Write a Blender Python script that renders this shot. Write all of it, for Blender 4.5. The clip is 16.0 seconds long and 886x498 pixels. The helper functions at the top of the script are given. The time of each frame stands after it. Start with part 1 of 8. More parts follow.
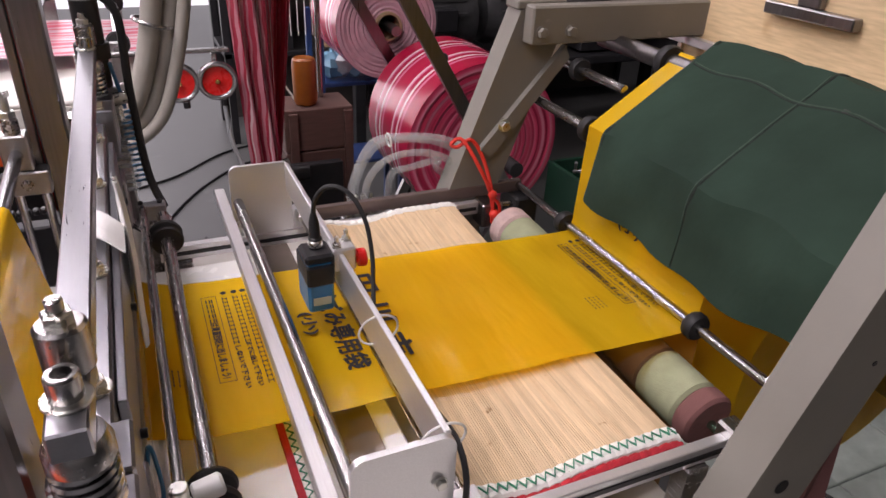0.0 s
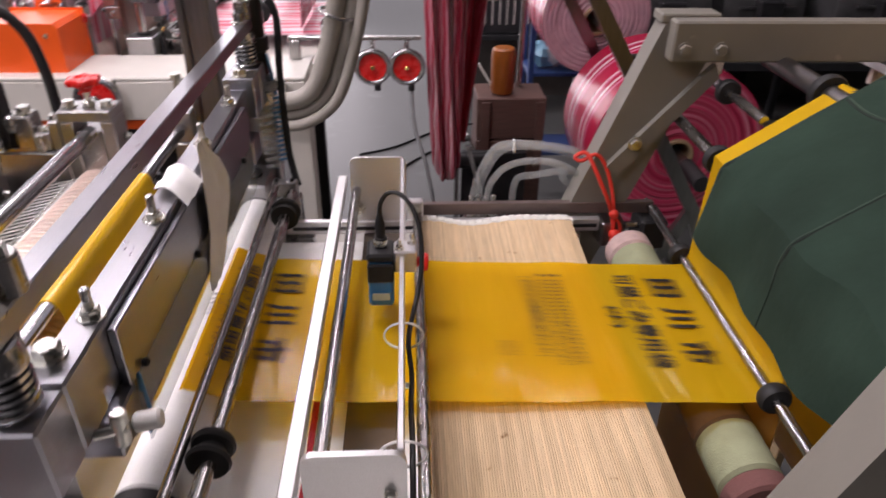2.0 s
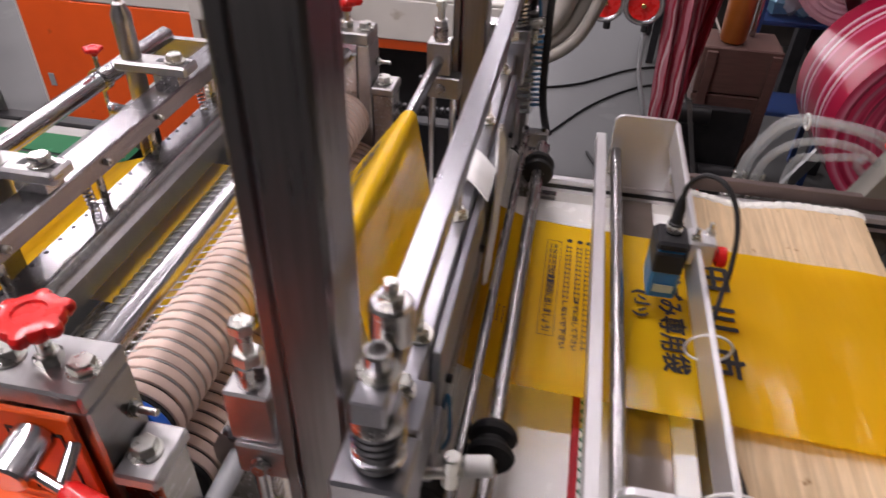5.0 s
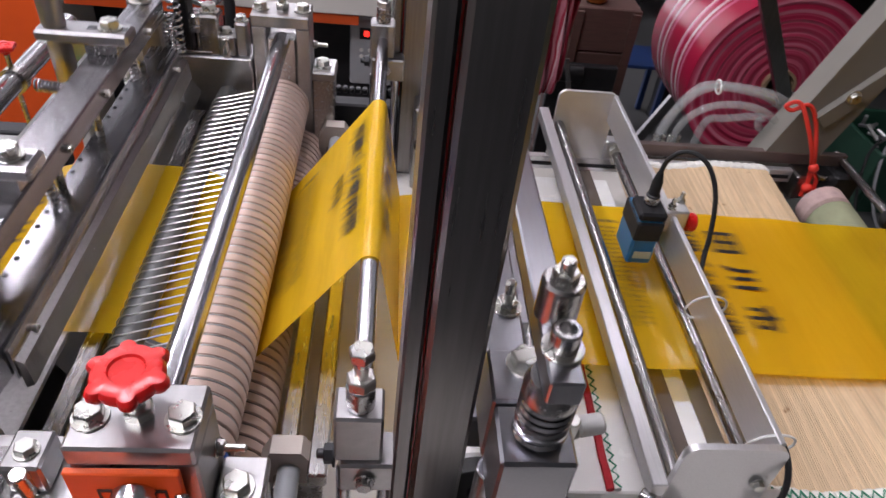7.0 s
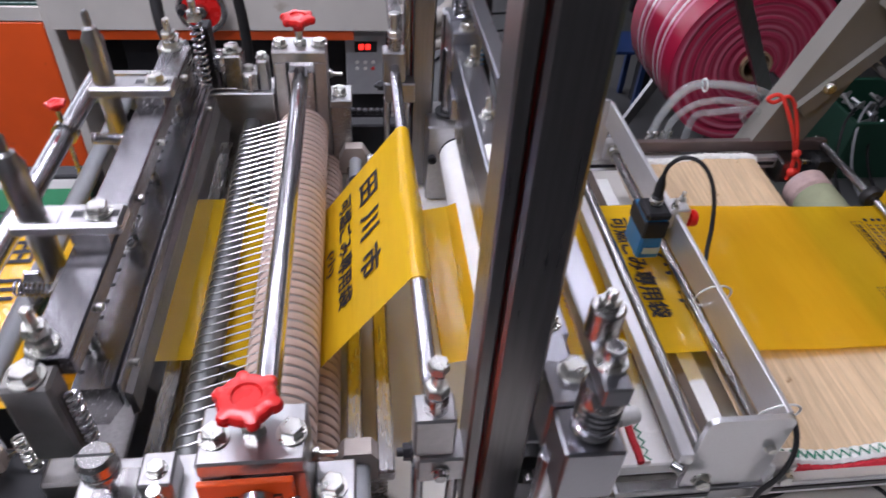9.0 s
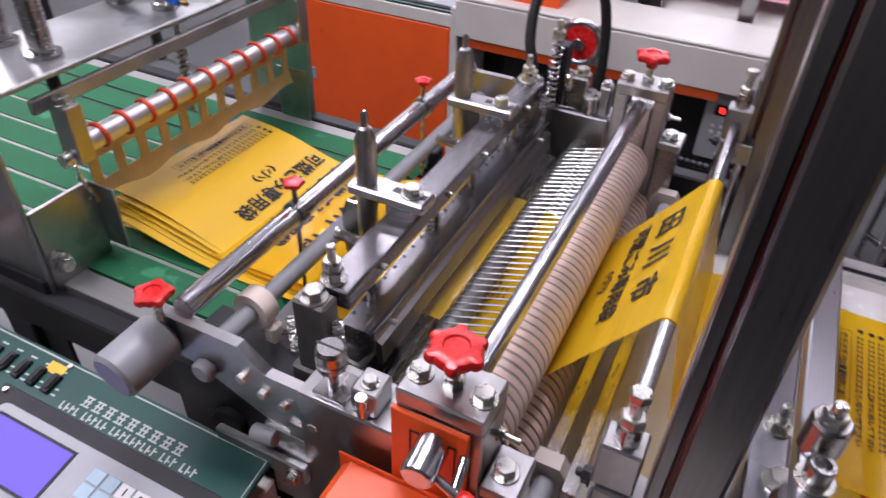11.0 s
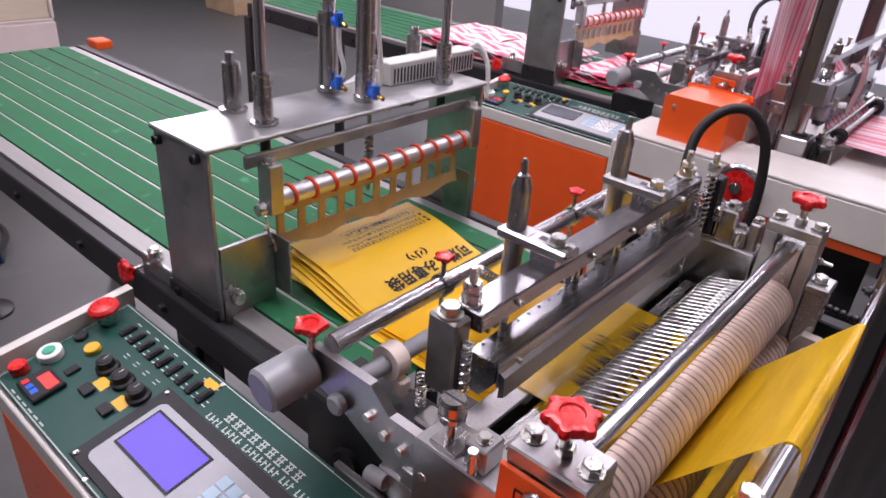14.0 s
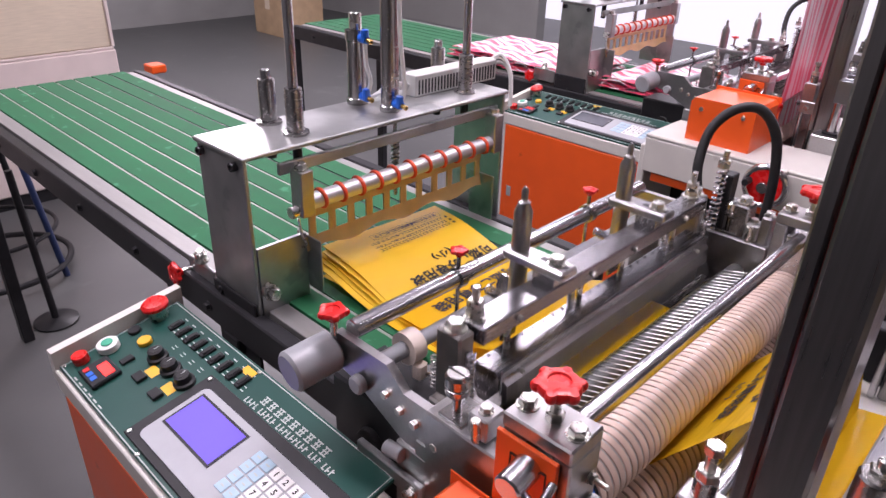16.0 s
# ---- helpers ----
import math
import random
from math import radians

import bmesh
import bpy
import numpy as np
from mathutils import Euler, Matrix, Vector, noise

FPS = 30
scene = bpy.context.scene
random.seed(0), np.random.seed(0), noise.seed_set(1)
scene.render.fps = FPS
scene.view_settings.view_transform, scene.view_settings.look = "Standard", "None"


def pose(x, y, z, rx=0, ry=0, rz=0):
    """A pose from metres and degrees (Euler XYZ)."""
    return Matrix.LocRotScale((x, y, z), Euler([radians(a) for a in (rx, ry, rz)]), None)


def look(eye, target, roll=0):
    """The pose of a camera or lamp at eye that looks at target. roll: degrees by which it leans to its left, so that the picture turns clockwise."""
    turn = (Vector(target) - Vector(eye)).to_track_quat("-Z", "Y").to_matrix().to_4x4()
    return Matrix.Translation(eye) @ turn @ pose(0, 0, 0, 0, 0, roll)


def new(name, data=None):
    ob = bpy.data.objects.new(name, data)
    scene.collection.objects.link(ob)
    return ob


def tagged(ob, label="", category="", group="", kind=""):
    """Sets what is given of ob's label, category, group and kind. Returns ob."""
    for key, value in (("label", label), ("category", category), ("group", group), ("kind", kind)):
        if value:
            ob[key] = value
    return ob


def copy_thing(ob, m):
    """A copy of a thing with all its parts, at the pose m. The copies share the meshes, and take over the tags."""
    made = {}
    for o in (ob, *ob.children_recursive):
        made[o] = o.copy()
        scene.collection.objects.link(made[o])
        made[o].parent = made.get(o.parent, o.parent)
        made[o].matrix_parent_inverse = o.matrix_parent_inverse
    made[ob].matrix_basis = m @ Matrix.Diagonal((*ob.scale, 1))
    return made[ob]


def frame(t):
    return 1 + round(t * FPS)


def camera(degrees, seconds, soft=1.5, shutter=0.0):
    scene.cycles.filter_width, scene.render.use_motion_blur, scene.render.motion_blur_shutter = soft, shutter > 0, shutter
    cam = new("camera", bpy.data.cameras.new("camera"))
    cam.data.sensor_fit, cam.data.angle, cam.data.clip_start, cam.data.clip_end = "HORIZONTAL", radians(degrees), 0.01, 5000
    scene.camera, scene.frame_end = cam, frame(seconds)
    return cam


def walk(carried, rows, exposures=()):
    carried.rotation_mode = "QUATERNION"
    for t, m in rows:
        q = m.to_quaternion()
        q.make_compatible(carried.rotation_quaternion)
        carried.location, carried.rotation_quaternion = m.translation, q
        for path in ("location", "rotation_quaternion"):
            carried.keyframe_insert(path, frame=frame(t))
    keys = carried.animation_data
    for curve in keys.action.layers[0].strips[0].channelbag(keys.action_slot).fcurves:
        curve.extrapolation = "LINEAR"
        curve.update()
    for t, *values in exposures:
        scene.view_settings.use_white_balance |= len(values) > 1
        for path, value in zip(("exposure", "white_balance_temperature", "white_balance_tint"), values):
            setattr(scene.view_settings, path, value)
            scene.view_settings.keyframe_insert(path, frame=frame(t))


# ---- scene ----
cam = camera(65.5, 16.0, shutter=0.5)
PATH = [
    (0, (0.03, 0.032, 1.496), (0.766, 1.618, 0.525), 2.8),
    (0.5, (0.035, 0.028, 1.49), (0.787, 1.605, 0.517), 4.1),
    (1, (0.069, 0.032, 1.51), (0.762, 1.63, 0.528), 3.4),
    (1.5, (0.153, 0.016, 1.532), (0.532, 1.706, 0.531), 0.3),
    (2, (0.225, -0.005, 1.541), (0.318, 1.703, 0.505), 0.8),
    (2.5, (0.25, -0.018, 1.541), (0.191, 1.621, 0.397), 0.5),
    (3, (0.242, -0.019, 1.549), (0.235, 1.562, 0.324), 2.2),
    (3.5, (0.234, -0.017, 1.551), (0.277, 1.545, 0.303), 2.9),
    (4, (0.202, 0.007, 1.545), (0.196, 1.574, 0.302), 2.4),
    (4.5, (0.136, 0.05, 1.539), (-0.093, 1.615, 0.315), 0.1),
    (5, (0.05, 0.09, 1.531), (-0.224, 1.654, 0.314), 2.0),
    (5.2, (0.018, 0.098, 1.528), (-0.23, 1.665, 0.311), 3.3),
    (7.3, (-0.137, 0.081, 1.578), (0.107, 1.581, 0.278), 7.5),
    (7.5, (-0.145, 0.074, 1.592), (0.13, 1.566, 0.29), 7.8),
    (8, (-0.16, 0.049, 1.625), (0.152, 1.538, 0.328), 7.1),
    (8.5, (-0.165, 0.039, 1.636), (0.128, 1.545, 0.353), 5.6),
    (9, (-0.186, 0.047, 1.634), (0.036, 1.539, 0.32), 3.8),
    (9.5, (-0.205, 0.04, 1.631), (-0.143, 1.509, 0.276), 2.2),
    (10, (-0.183, 0.024, 1.625), (-0.348, 1.474, 0.256), 0.4),
    (10.2, (-0.155, 0.024, 1.626), (-0.435, 1.471, 0.274), 0.7),
    (12.3, (-0.117, -0.007, 1.563), (-1.055, 1.402, 0.497), 4.2),
    (12.5, (-0.134, -0.005, 1.56), (-1.064, 1.412, 0.499), 4.7),
    (13, (-0.149, -0.006, 1.56), (-1.105, 1.406, 0.516), 5.2),
    (13.5, (-0.138, -0.02, 1.574), (-1.139, 1.375, 0.548), 5.5),
    (14, (-0.088, -0.058, 1.601), (-1.192, 1.314, 0.652), 4.8),
    (14.5, (-0.039, -0.077, 1.616), (-1.213, 1.278, 0.73), 4.0),
    (15, (-0.004, -0.087, 1.614), (-1.221, 1.254, 0.765), 3.0),
    (15.5, (0.006, -0.085, 1.609), (-1.219, 1.219, 0.715), 1.9),
    (16, (-0.003, -0.081, 1.613), (-1.227, 1.205, 0.693), 1.7),
]
walk(cam, [(t, look(eye, target, roll)) for t, eye, target, roll in PATH], [(0, 0.0, 6850, 27), (1.5, -0.02, 6850, 27), (3, -0.16, 6850, 26), (5, -0.18, 6850, 26), (7.5, -0.28, 6250, 22), (9.5, -0.25, 6000, 23), (12.5, -0.36, 6450, 31), (13.5, -0.37, 6450, 31), (15, -0.20, 6500, 32), (16, -0.13, 6500, 33)])

# ---- world, lights, exposure ----
world = bpy.data.worlds.new("sky")
scene.world = world
world.use_nodes = True
wn = world.node_tree
sky = wn.nodes.new("ShaderNodeTexSky")
sky.sky_type = "NISHITA"
sky.sun_disc = False
sky.sun_elevation, sky.sun_rotation = radians(50), radians(20)
wn.nodes["Background"].inputs[1].default_value = 0.1
wn.links.new(sky.outputs[0], wn.nodes["Background"].inputs[0])


def area_lamp(name, at, size, watts, color=(1, 1, 1), target=None):
    data = bpy.data.lights.new(name, "AREA")
    data.shape, data.size, data.size_y, data.energy, data.color = "RECTANGLE", size[0], size[1], watts, color
    ob = new(name, data)
    ob.matrix_world = look(at, target or (at[0], at[1] + 0.0001, at[2] - 1))
    return ob


CEILING = 3.4
# tubes at x -5.4 and y 4.8 are added to brighten floor and bars
TUBES = [(-2.6, 0.2, 30), (-2.6, 3.2, 52), (-1.3, -0.7, 44), (-0.8, 1.0, 56), (-0.8, 3.0, 28), (0.7, 2.45, 16), (-5.4, 2.6, 170), (-0.8, 4.8, 26)]
for lx, ly, watts in TUBES:
    area_lamp("tube_light", (lx, ly, CEILING - 0.13), (1.25, 0.2), watts, (0.97, 0.98, 1.0))
# daylight that enters through the big shutter door
area_lamp("daylight", (-2.7, 6.3, 1.6), (5.0, 2.9), 115, (0.93, 0.96, 1.0), (-2.2, 1.0, 0.9))

# ---- mesh building ----
ORIGIN = {}


class Build:
    """Collects vertices and faces in world metres."""

    def __init__(self):
        self.v, self.f = [], []

    def add(self, verts, faces):
        k = len(self.v)
        self.v += [tuple(p) for p in verts]
        self.f += [tuple(k + i for i in q) for q in faces]
        return self

    def box(self, x0, x1, y0, y1, z0, z1, bev=0.002, m=None):
        x0, x1, y0, y1, z0, z1 = min(x0, x1), max(x0, x1), min(y0, y1), max(y0, y1), min(z0, z1), max(z0, z1)
        b = min(bev, 0.45 * (x1 - x0), 0.45 * (y1 - y0), 0.45 * (z1 - z0))
        if b <= 0:
            vs = [(x, y, z) for x in (x0, x1) for y in (y0, y1) for z in (z0, z1)]
            fs = [(0, 1, 3, 2), (4, 6, 7, 5), (0, 4, 5, 1), (2, 3, 7, 6), (0, 2, 6, 4), (1, 5, 7, 3)]
        else:
            vs, idx = [], {}
            for i, (x, dx) in enumerate(((x0, b), (x1, -b))):
                for j, (y, dy) in enumerate(((y0, b), (y1, -b))):
                    for k, (z, dz) in enumerate(((z0, b), (z1, -b))):
                        for a, p in enumerate(((x, y + dy, z + dz), (x + dx, y, z + dz), (x + dx, y + dy, z))):
                            idx[i, j, k, a] = len(vs)
                            vs.append(p)
            fs = []
            for s in (0, 1):
                fs.append([idx[s, j, k, 0] for j, k in ((0, 0), (1, 0), (1, 1), (0, 1))])
                fs.append([idx[i, s, k, 1] for i, k in ((0, 0), (1, 0), (1, 1), (0, 1))])
                fs.append([idx[i, j, s, 2] for i, j in ((0, 0), (1, 0), (1, 1), (0, 1))])
            for p in (0, 1):
                for q in (0, 1):
                    fs.append([idx[0, p, q, 1], idx[1, p, q, 1], idx[1, p, q, 2], idx[0, p, q, 2]])
                    fs.append([idx[p, 0, q, 0], idx[p, 1, q, 0], idx[p, 1, q, 2], idx[p, 0, q, 2]])
                    fs.append([idx[p, q, 0, 0], idx[p, q, 1, 0], idx[p, q, 1, 1], idx[p, q, 0, 1]])
                    for r in (0, 1):
                        fs.append([idx[p, q, r, 0], idx[p, q, r, 1], idx[p, q, r, 2]])
        if m is not None:
            vs = [m @ Vector(p) for p in vs]
        return self.add(vs, fs)

    def lathe(self, p, axis, profile, n=24, closed=False):
        """profile: rows of radius and distance along axis from p."""
        axis = Vector(axis).normalized()
        u = axis.orthogonal().normalized()
        w = axis.cross(u)
        p = Vector(p)
        vs = []
        for r, d in profile:
            for i in range(n):
                a = 2 * math.pi * i / n
                vs.append(p + axis * d + (u * math.cos(a) + w * math.sin(a)) * r)
        fs = []
        rows = len(profile)
        for j in range(rows if closed else rows - 1):
            k = (j + 1) % rows
            for i in range(n):
                fs.append((j * n + i, j * n + (i + 1) % n, k * n + (i + 1) % n, k * n + i))
        if not closed:
            fs.append(tuple(range(n))[::-1])
            fs.append(tuple((rows - 1) * n + i for i in range(n)))
        return self.add(vs, fs)

    def cyl(self, p0, p1, r, n=20, bev=0.001):
        p0, p1 = Vector(p0), Vector(p1)
        h = (p1 - p0).length
        b = min(bev, r * 0.4, h * 0.4)
        return self.lathe(p0, p1 - p0, [(r - b, 0), (r, b), (r, h - b), (r - b, h)], n)

    def pipe(self, p0, p1, r, inner, n=24):
        p0, p1 = Vector(p0), Vector(p1)
        h = (p1 - p0).length
        return self.lathe(p0, p1 - p0, [(inner, 0), (r, 0), (r, h), (inner, h)], n, closed=True)

    def hexa(self, p, axis, r, h):
        axis = Vector(axis).normalized()
        return self.lathe(p, axis, [(r, 0), (r, h * 0.85), (r * 0.88, h)], 6)

    def bolt(self, p, axis=(0, 0, 1), r=0.009):
        axis = Vector(axis).normalized()
        p = Vector(p)
        self.cyl(p, p + axis * r * 0.22, r * 1.25, 18, 0.0003)
        return self.hexa(p + axis * r * 0.22, axis, r, r * 0.85)

    def socket(self, p, axis=(0, 0, 1), r=0.007):
        axis = Vector(axis).normalized()
        h = r * 1.3
        return self.lathe(p, axis, [(r, 0), (r, h * 0.9), (r * 0.9, h), (r * 0.55, h), (r * 0.5, h * 0.5)], 16)

    def torus(self, p, axis, R, r, n=32, m=10):
        axis = Vector(axis).normalized()
        u = axis.orthogonal().normalized()
        w = axis.cross(u)
        p = Vector(p)
        vs, fs = [], []
        for i in range(n):
            a = 2 * math.pi * i / n
            d = u * math.cos(a) + w * math.sin(a)
            for j in range(m):
                b = 2 * math.pi * j / m
                vs.append(p + d * (R + r * math.cos(b)) + axis * (r * math.sin(b)))
        for i in range(n):
            for j in range(m):
                fs.append((i * m + j, ((i + 1) % n) * m + j, ((i + 1) % n) * m + (j + 1) % m, i * m + (j + 1) % m))
        return self.add(vs, fs)

    def tube(self, pts, r, n=8, closed=False):
        pts = [Vector(p) for p in pts]
        c = len(pts)
        prev = None
        vs, fs = [], []
        for i in range(c):
            a = pts[(i - 1) % c] if closed or i > 0 else pts[i]
            b = pts[(i + 1) % c] if closed or i < c - 1 else pts[i]
            t = (b - a).normalized()
            if prev is None:
                u = t.orthogonal().normalized()
            else:
                u = prev - t * prev.dot(t)
                u = u.normalized() if u.length > 1e-6 else t.orthogonal().normalized()
            prev = u
            w = t.cross(u)
            for j in range(n):
                q = 2 * math.pi * j / n
                vs.append(pts[i] + (u * math.cos(q) + w * math.sin(q)) * r)
        for i in range(c if closed else c - 1):
            k = (i + 1) % c
            for j in range(n):
                fs.append((i * n + j, i * n + (j + 1) % n, k * n + (j + 1) % n, k * n + j))
        if not closed:
            fs += [tuple(range(n))[::-1], tuple((c - 1) * n + j for j in range(n))]
        return self.add(vs, fs)

    def spring(self, p0, p1, R, r, turns, per=14, m=6):
        p0, p1 = Vector(p0), Vector(p1)
        axis = (p1 - p0).normalized()
        u = axis.orthogonal().normalized()
        w = axis.cross(u)
        pts = []
        total = int(turns * per)
        for i in range(total + 1):
            a = 2 * math.pi * i / per
            pts.append(p0 + (p1 - p0) * (i / total) + (u * math.cos(a) + w * math.sin(a)) * R)
        return self.tube(pts, r, m)

    def prism(self, outline, plane, a, b):
        """Outline in the plane ('xz', 'yz' or 'xy'), pushed from a to b along the third axis."""
        def at(p, d):
            return {"xz": (p[0], d, p[1]), "yz": (d, p[0], p[1]), "xy": (p[0], p[1], d)}[plane]
        n = len(outline)
        vs = [at(p, a) for p in outline] + [at(p, b) for p in outline]
        fs = [tuple(range(n))[::-1], tuple(range(n, 2 * n))]
        fs += [(i, (i + 1) % n, n + (i + 1) % n, n + i) for i in range(n)]
        return self.add(vs, fs)

    def sheet(self, rows, thick=0.0):
        """rows: a grid of points; with thick it is closed into a slab."""
        h, w = len(rows), len(rows[0])
        pts = [Vector(p) for r in rows for p in r]
        fs = [(j * w + i, j * w + i + 1, (j + 1) * w + i + 1, (j + 1) * w + i) for j in range(h - 1) for i in range(w - 1)]
        if thick:
            normals = [Vector() for _ in pts]
            for q in fs:
                nn = (pts[q[1]] - pts[q[0]]).cross(pts[q[3]] - pts[q[0]])
                for i in q:
                    normals[i] += nn
            k = len(pts)
            low = [p - nn.normalized() * thick for p, nn in zip(pts, normals)]
            fs += [tuple(k + i for i in q)[::-1] for q in list(fs)]
            rim = [i for i in range(w)] + [j * w + w - 1 for j in range(1, h)] + [(h - 1) * w + i for i in range(w - 2, -1, -1)] + [j * w for j in range(h - 2, 0, -1)]
            for a, b in zip(rim, rim[1:] + rim[:1]):
                fs.append((b, a, k + a, k + b))
            pts += low
        return self.add(pts, fs)

    def ball(self, p, r, n=14, m=8, squash=1.0):
        prof = [(max(r * math.sin(math.pi * j / m), r * 0.02), -r * squash * math.cos(math.pi * j / m)) for j in range(m + 1)]
        return self.lathe(p, (0, 0, 1), prof, n)

    def mesh(self, name, base=(0, 0, 0), sharp=32):
        me = bpy.data.meshes.new(name)
        bx, by, bz = base
        me.from_pydata([(x - bx, y - by, z - bz) for x, y, z in self.v], [], self.f)
        bm = bmesh.new()
        bm.from_mesh(me)
        bmesh.ops.recalc_face_normals(bm, faces=bm.faces)
        bm.to_mesh(me)
        bm.free()
        me.polygons.foreach_set("use_smooth", [True] * len(me.polygons))
        me.set_sharp_from_angle(angle=radians(sharp))
        me.update()
        return me


def thing(name, base, label, category, group="", kind=""):
    ob = new(name)
    ob.empty_display_size = 0.05
    ob.location = base
    ORIGIN[ob] = Vector(base)
    return tagged(ob, label, category, group, kind)


def solid(name, b, material, label, category, base=None, group="", kind=""):
    """A thing that is one mesh."""
    if base is None:
        xs, ys, zs = zip(*b.v)
        base = ((min(xs) + max(xs)) / 2, (min(ys) + max(ys)) / 2, min(zs))
    me = b.mesh(name, base)
    me.materials.append(material)
    ob = new(name, me)
    ob.location = base
    ORIGIN[ob] = Vector(base)
    return tagged(ob, label, category, group, kind)


def part(name, b, material, parent, label=""):
    me = b.mesh(name, ORIGIN[parent])
    me.materials.append(material)
    ob = new(name, me)
    ob.parent = parent
    ORIGIN[ob] = ORIGIN[parent]
    return tagged(ob, label)


def piece(name, mesh, parent, at=(0, 0, 0)):
    """One more object on a shared mesh, shifted by at."""
    ob = new(name, mesh)
    ob.parent = parent
    ob.location = at
    ORIGIN[ob] = ORIGIN[parent]
    return ob


# ---- materials ----
def surf(name, color, rough=0.5, metal=0.0, var=0.12, scale=25.0, bump=0.0, bscale=180.0, stretch=None, rvar=0.12, specks=None, coat=0.0, island=False):
    m = bpy.data.materials.new(name)
    m.use_nodes = True
    nt = m.node_tree
    bs = nt.nodes["Principled BSDF"]
    tc = nt.nodes.new("ShaderNodeTexCoord")
    mp = nt.nodes.new("ShaderNodeMapping")
    nt.links.new(tc.outputs["Object"], mp.inputs[0])
    if stretch:
        mp.inputs["Scale"].default_value = stretch
    n1 = nt.nodes.new("ShaderNodeTexNoise")
    n1.inputs["Scale"].default_value, n1.inputs["Detail"].default_value = scale, 5
    n2 = nt.nodes.new("ShaderNodeTexNoise")
    n2.inputs["Scale"].default_value, n2.inputs["Detail"].default_value = 3.1, 3
    nt.links.new(mp.outputs[0], n1.inputs["Vector"])
    nt.links.new(tc.outputs["Object"], n2.inputs["Vector"])
    mix = nt.nodes.new("ShaderNodeMath")
    mix.operation = "MULTIPLY_ADD"
    nt.links.new(n2.outputs[0], mix.inputs[0])
    mix.inputs[1].default_value = 0.5
    half = nt.nodes.new("ShaderNodeMath")
    half.operation = "MULTIPLY"
    half.inputs[1].default_value = 0.5
    nt.links.new(n1.outputs[0], half.inputs[0])
    nt.links.new(half.outputs[0], mix.inputs[2])
    ramp = nt.nodes.new("ShaderNodeValToRGB")
    lo, hi = 1 - var * 1.6, 1 + var * 1.2
    ramp.color_ramp.elements[0].position, ramp.color_ramp.elements[1].position = 0.32, 0.68
    ramp.color_ramp.elements[0].color = (*[c * lo for c in color], 1)
    ramp.color_ramp.elements[1].color = (*[min(c * hi, 0.95) for c in color], 1)
    nt.links.new(mix.outputs[0], ramp.inputs[0])
    out = ramp.outputs[0]
    if specks:
        n4 = nt.nodes.new("ShaderNodeTexNoise")
        n4.inputs["Scale"].default_value, n4.inputs["Detail"].default_value = specks[1], 4
        nt.links.new(tc.outputs["Object"], n4.inputs["Vector"])
        r4 = nt.nodes.new("ShaderNodeValToRGB")
        r4.color_ramp.elements[0].position, r4.color_ramp.elements[1].position = specks[2], specks[2] + 0.06
        mx = nt.nodes.new("ShaderNodeMixRGB")
        nt.links.new(n4.outputs[0], r4.inputs[0])
        nt.links.new(r4.outputs[0], mx.inputs[0])
        nt.links.new(out, mx.inputs[1])
        mx.inputs[2].default_value = (*specks[0], 1)
        out = mx.outputs[0]
    if island:
        oi = nt.nodes.new("ShaderNodeObjectInfo")
        hs = nt.nodes.new("ShaderNodeHueSaturation")
        sc = nt.nodes.new("ShaderNodeMapRange")
        sc.inputs[3].default_value, sc.inputs[4].default_value = 0.88, 1.1
        nt.links.new(oi.outputs["Random"], sc.inputs[0])
        nt.links.new(sc.outputs[0], hs.inputs["Value"])
        nt.links.new(out, hs.inputs["Color"])
        out = hs.outputs[0]
    nt.links.new(out, bs.inputs["Base Color"])
    rr = nt.nodes.new("ShaderNodeMapRange")
    rr.inputs[3].default_value, rr.inputs[4].default_value = max(rough - rvar, 0.03), min(rough + rvar, 1)
    nt.links.new(mix.outputs[0], rr.inputs[0])
    nt.links.new(rr.outputs[0], bs.inputs["Roughness"])
    bs.inputs["Metallic"].default_value = metal
    bs.inputs["Coat Weight"].default_value = coat
    if bump:
        n3 = nt.nodes.new("ShaderNodeTexNoise")
        n3.inputs["Scale"].default_value, n3.inputs["Detail"].default_value = bscale, 3
        nt.links.new(mp.outputs[0], n3.inputs["Vector"])
        bp = nt.nodes.new("ShaderNodeBump")
        bp.inputs["Strength"].default_value, bp.inputs["Distance"].default_value = bump, 0.002
        nt.links.new(n3.outputs[0], bp.inputs["Height"])
        nt.links.new(bp.outputs[0], bs.inputs["Normal"])
    return m


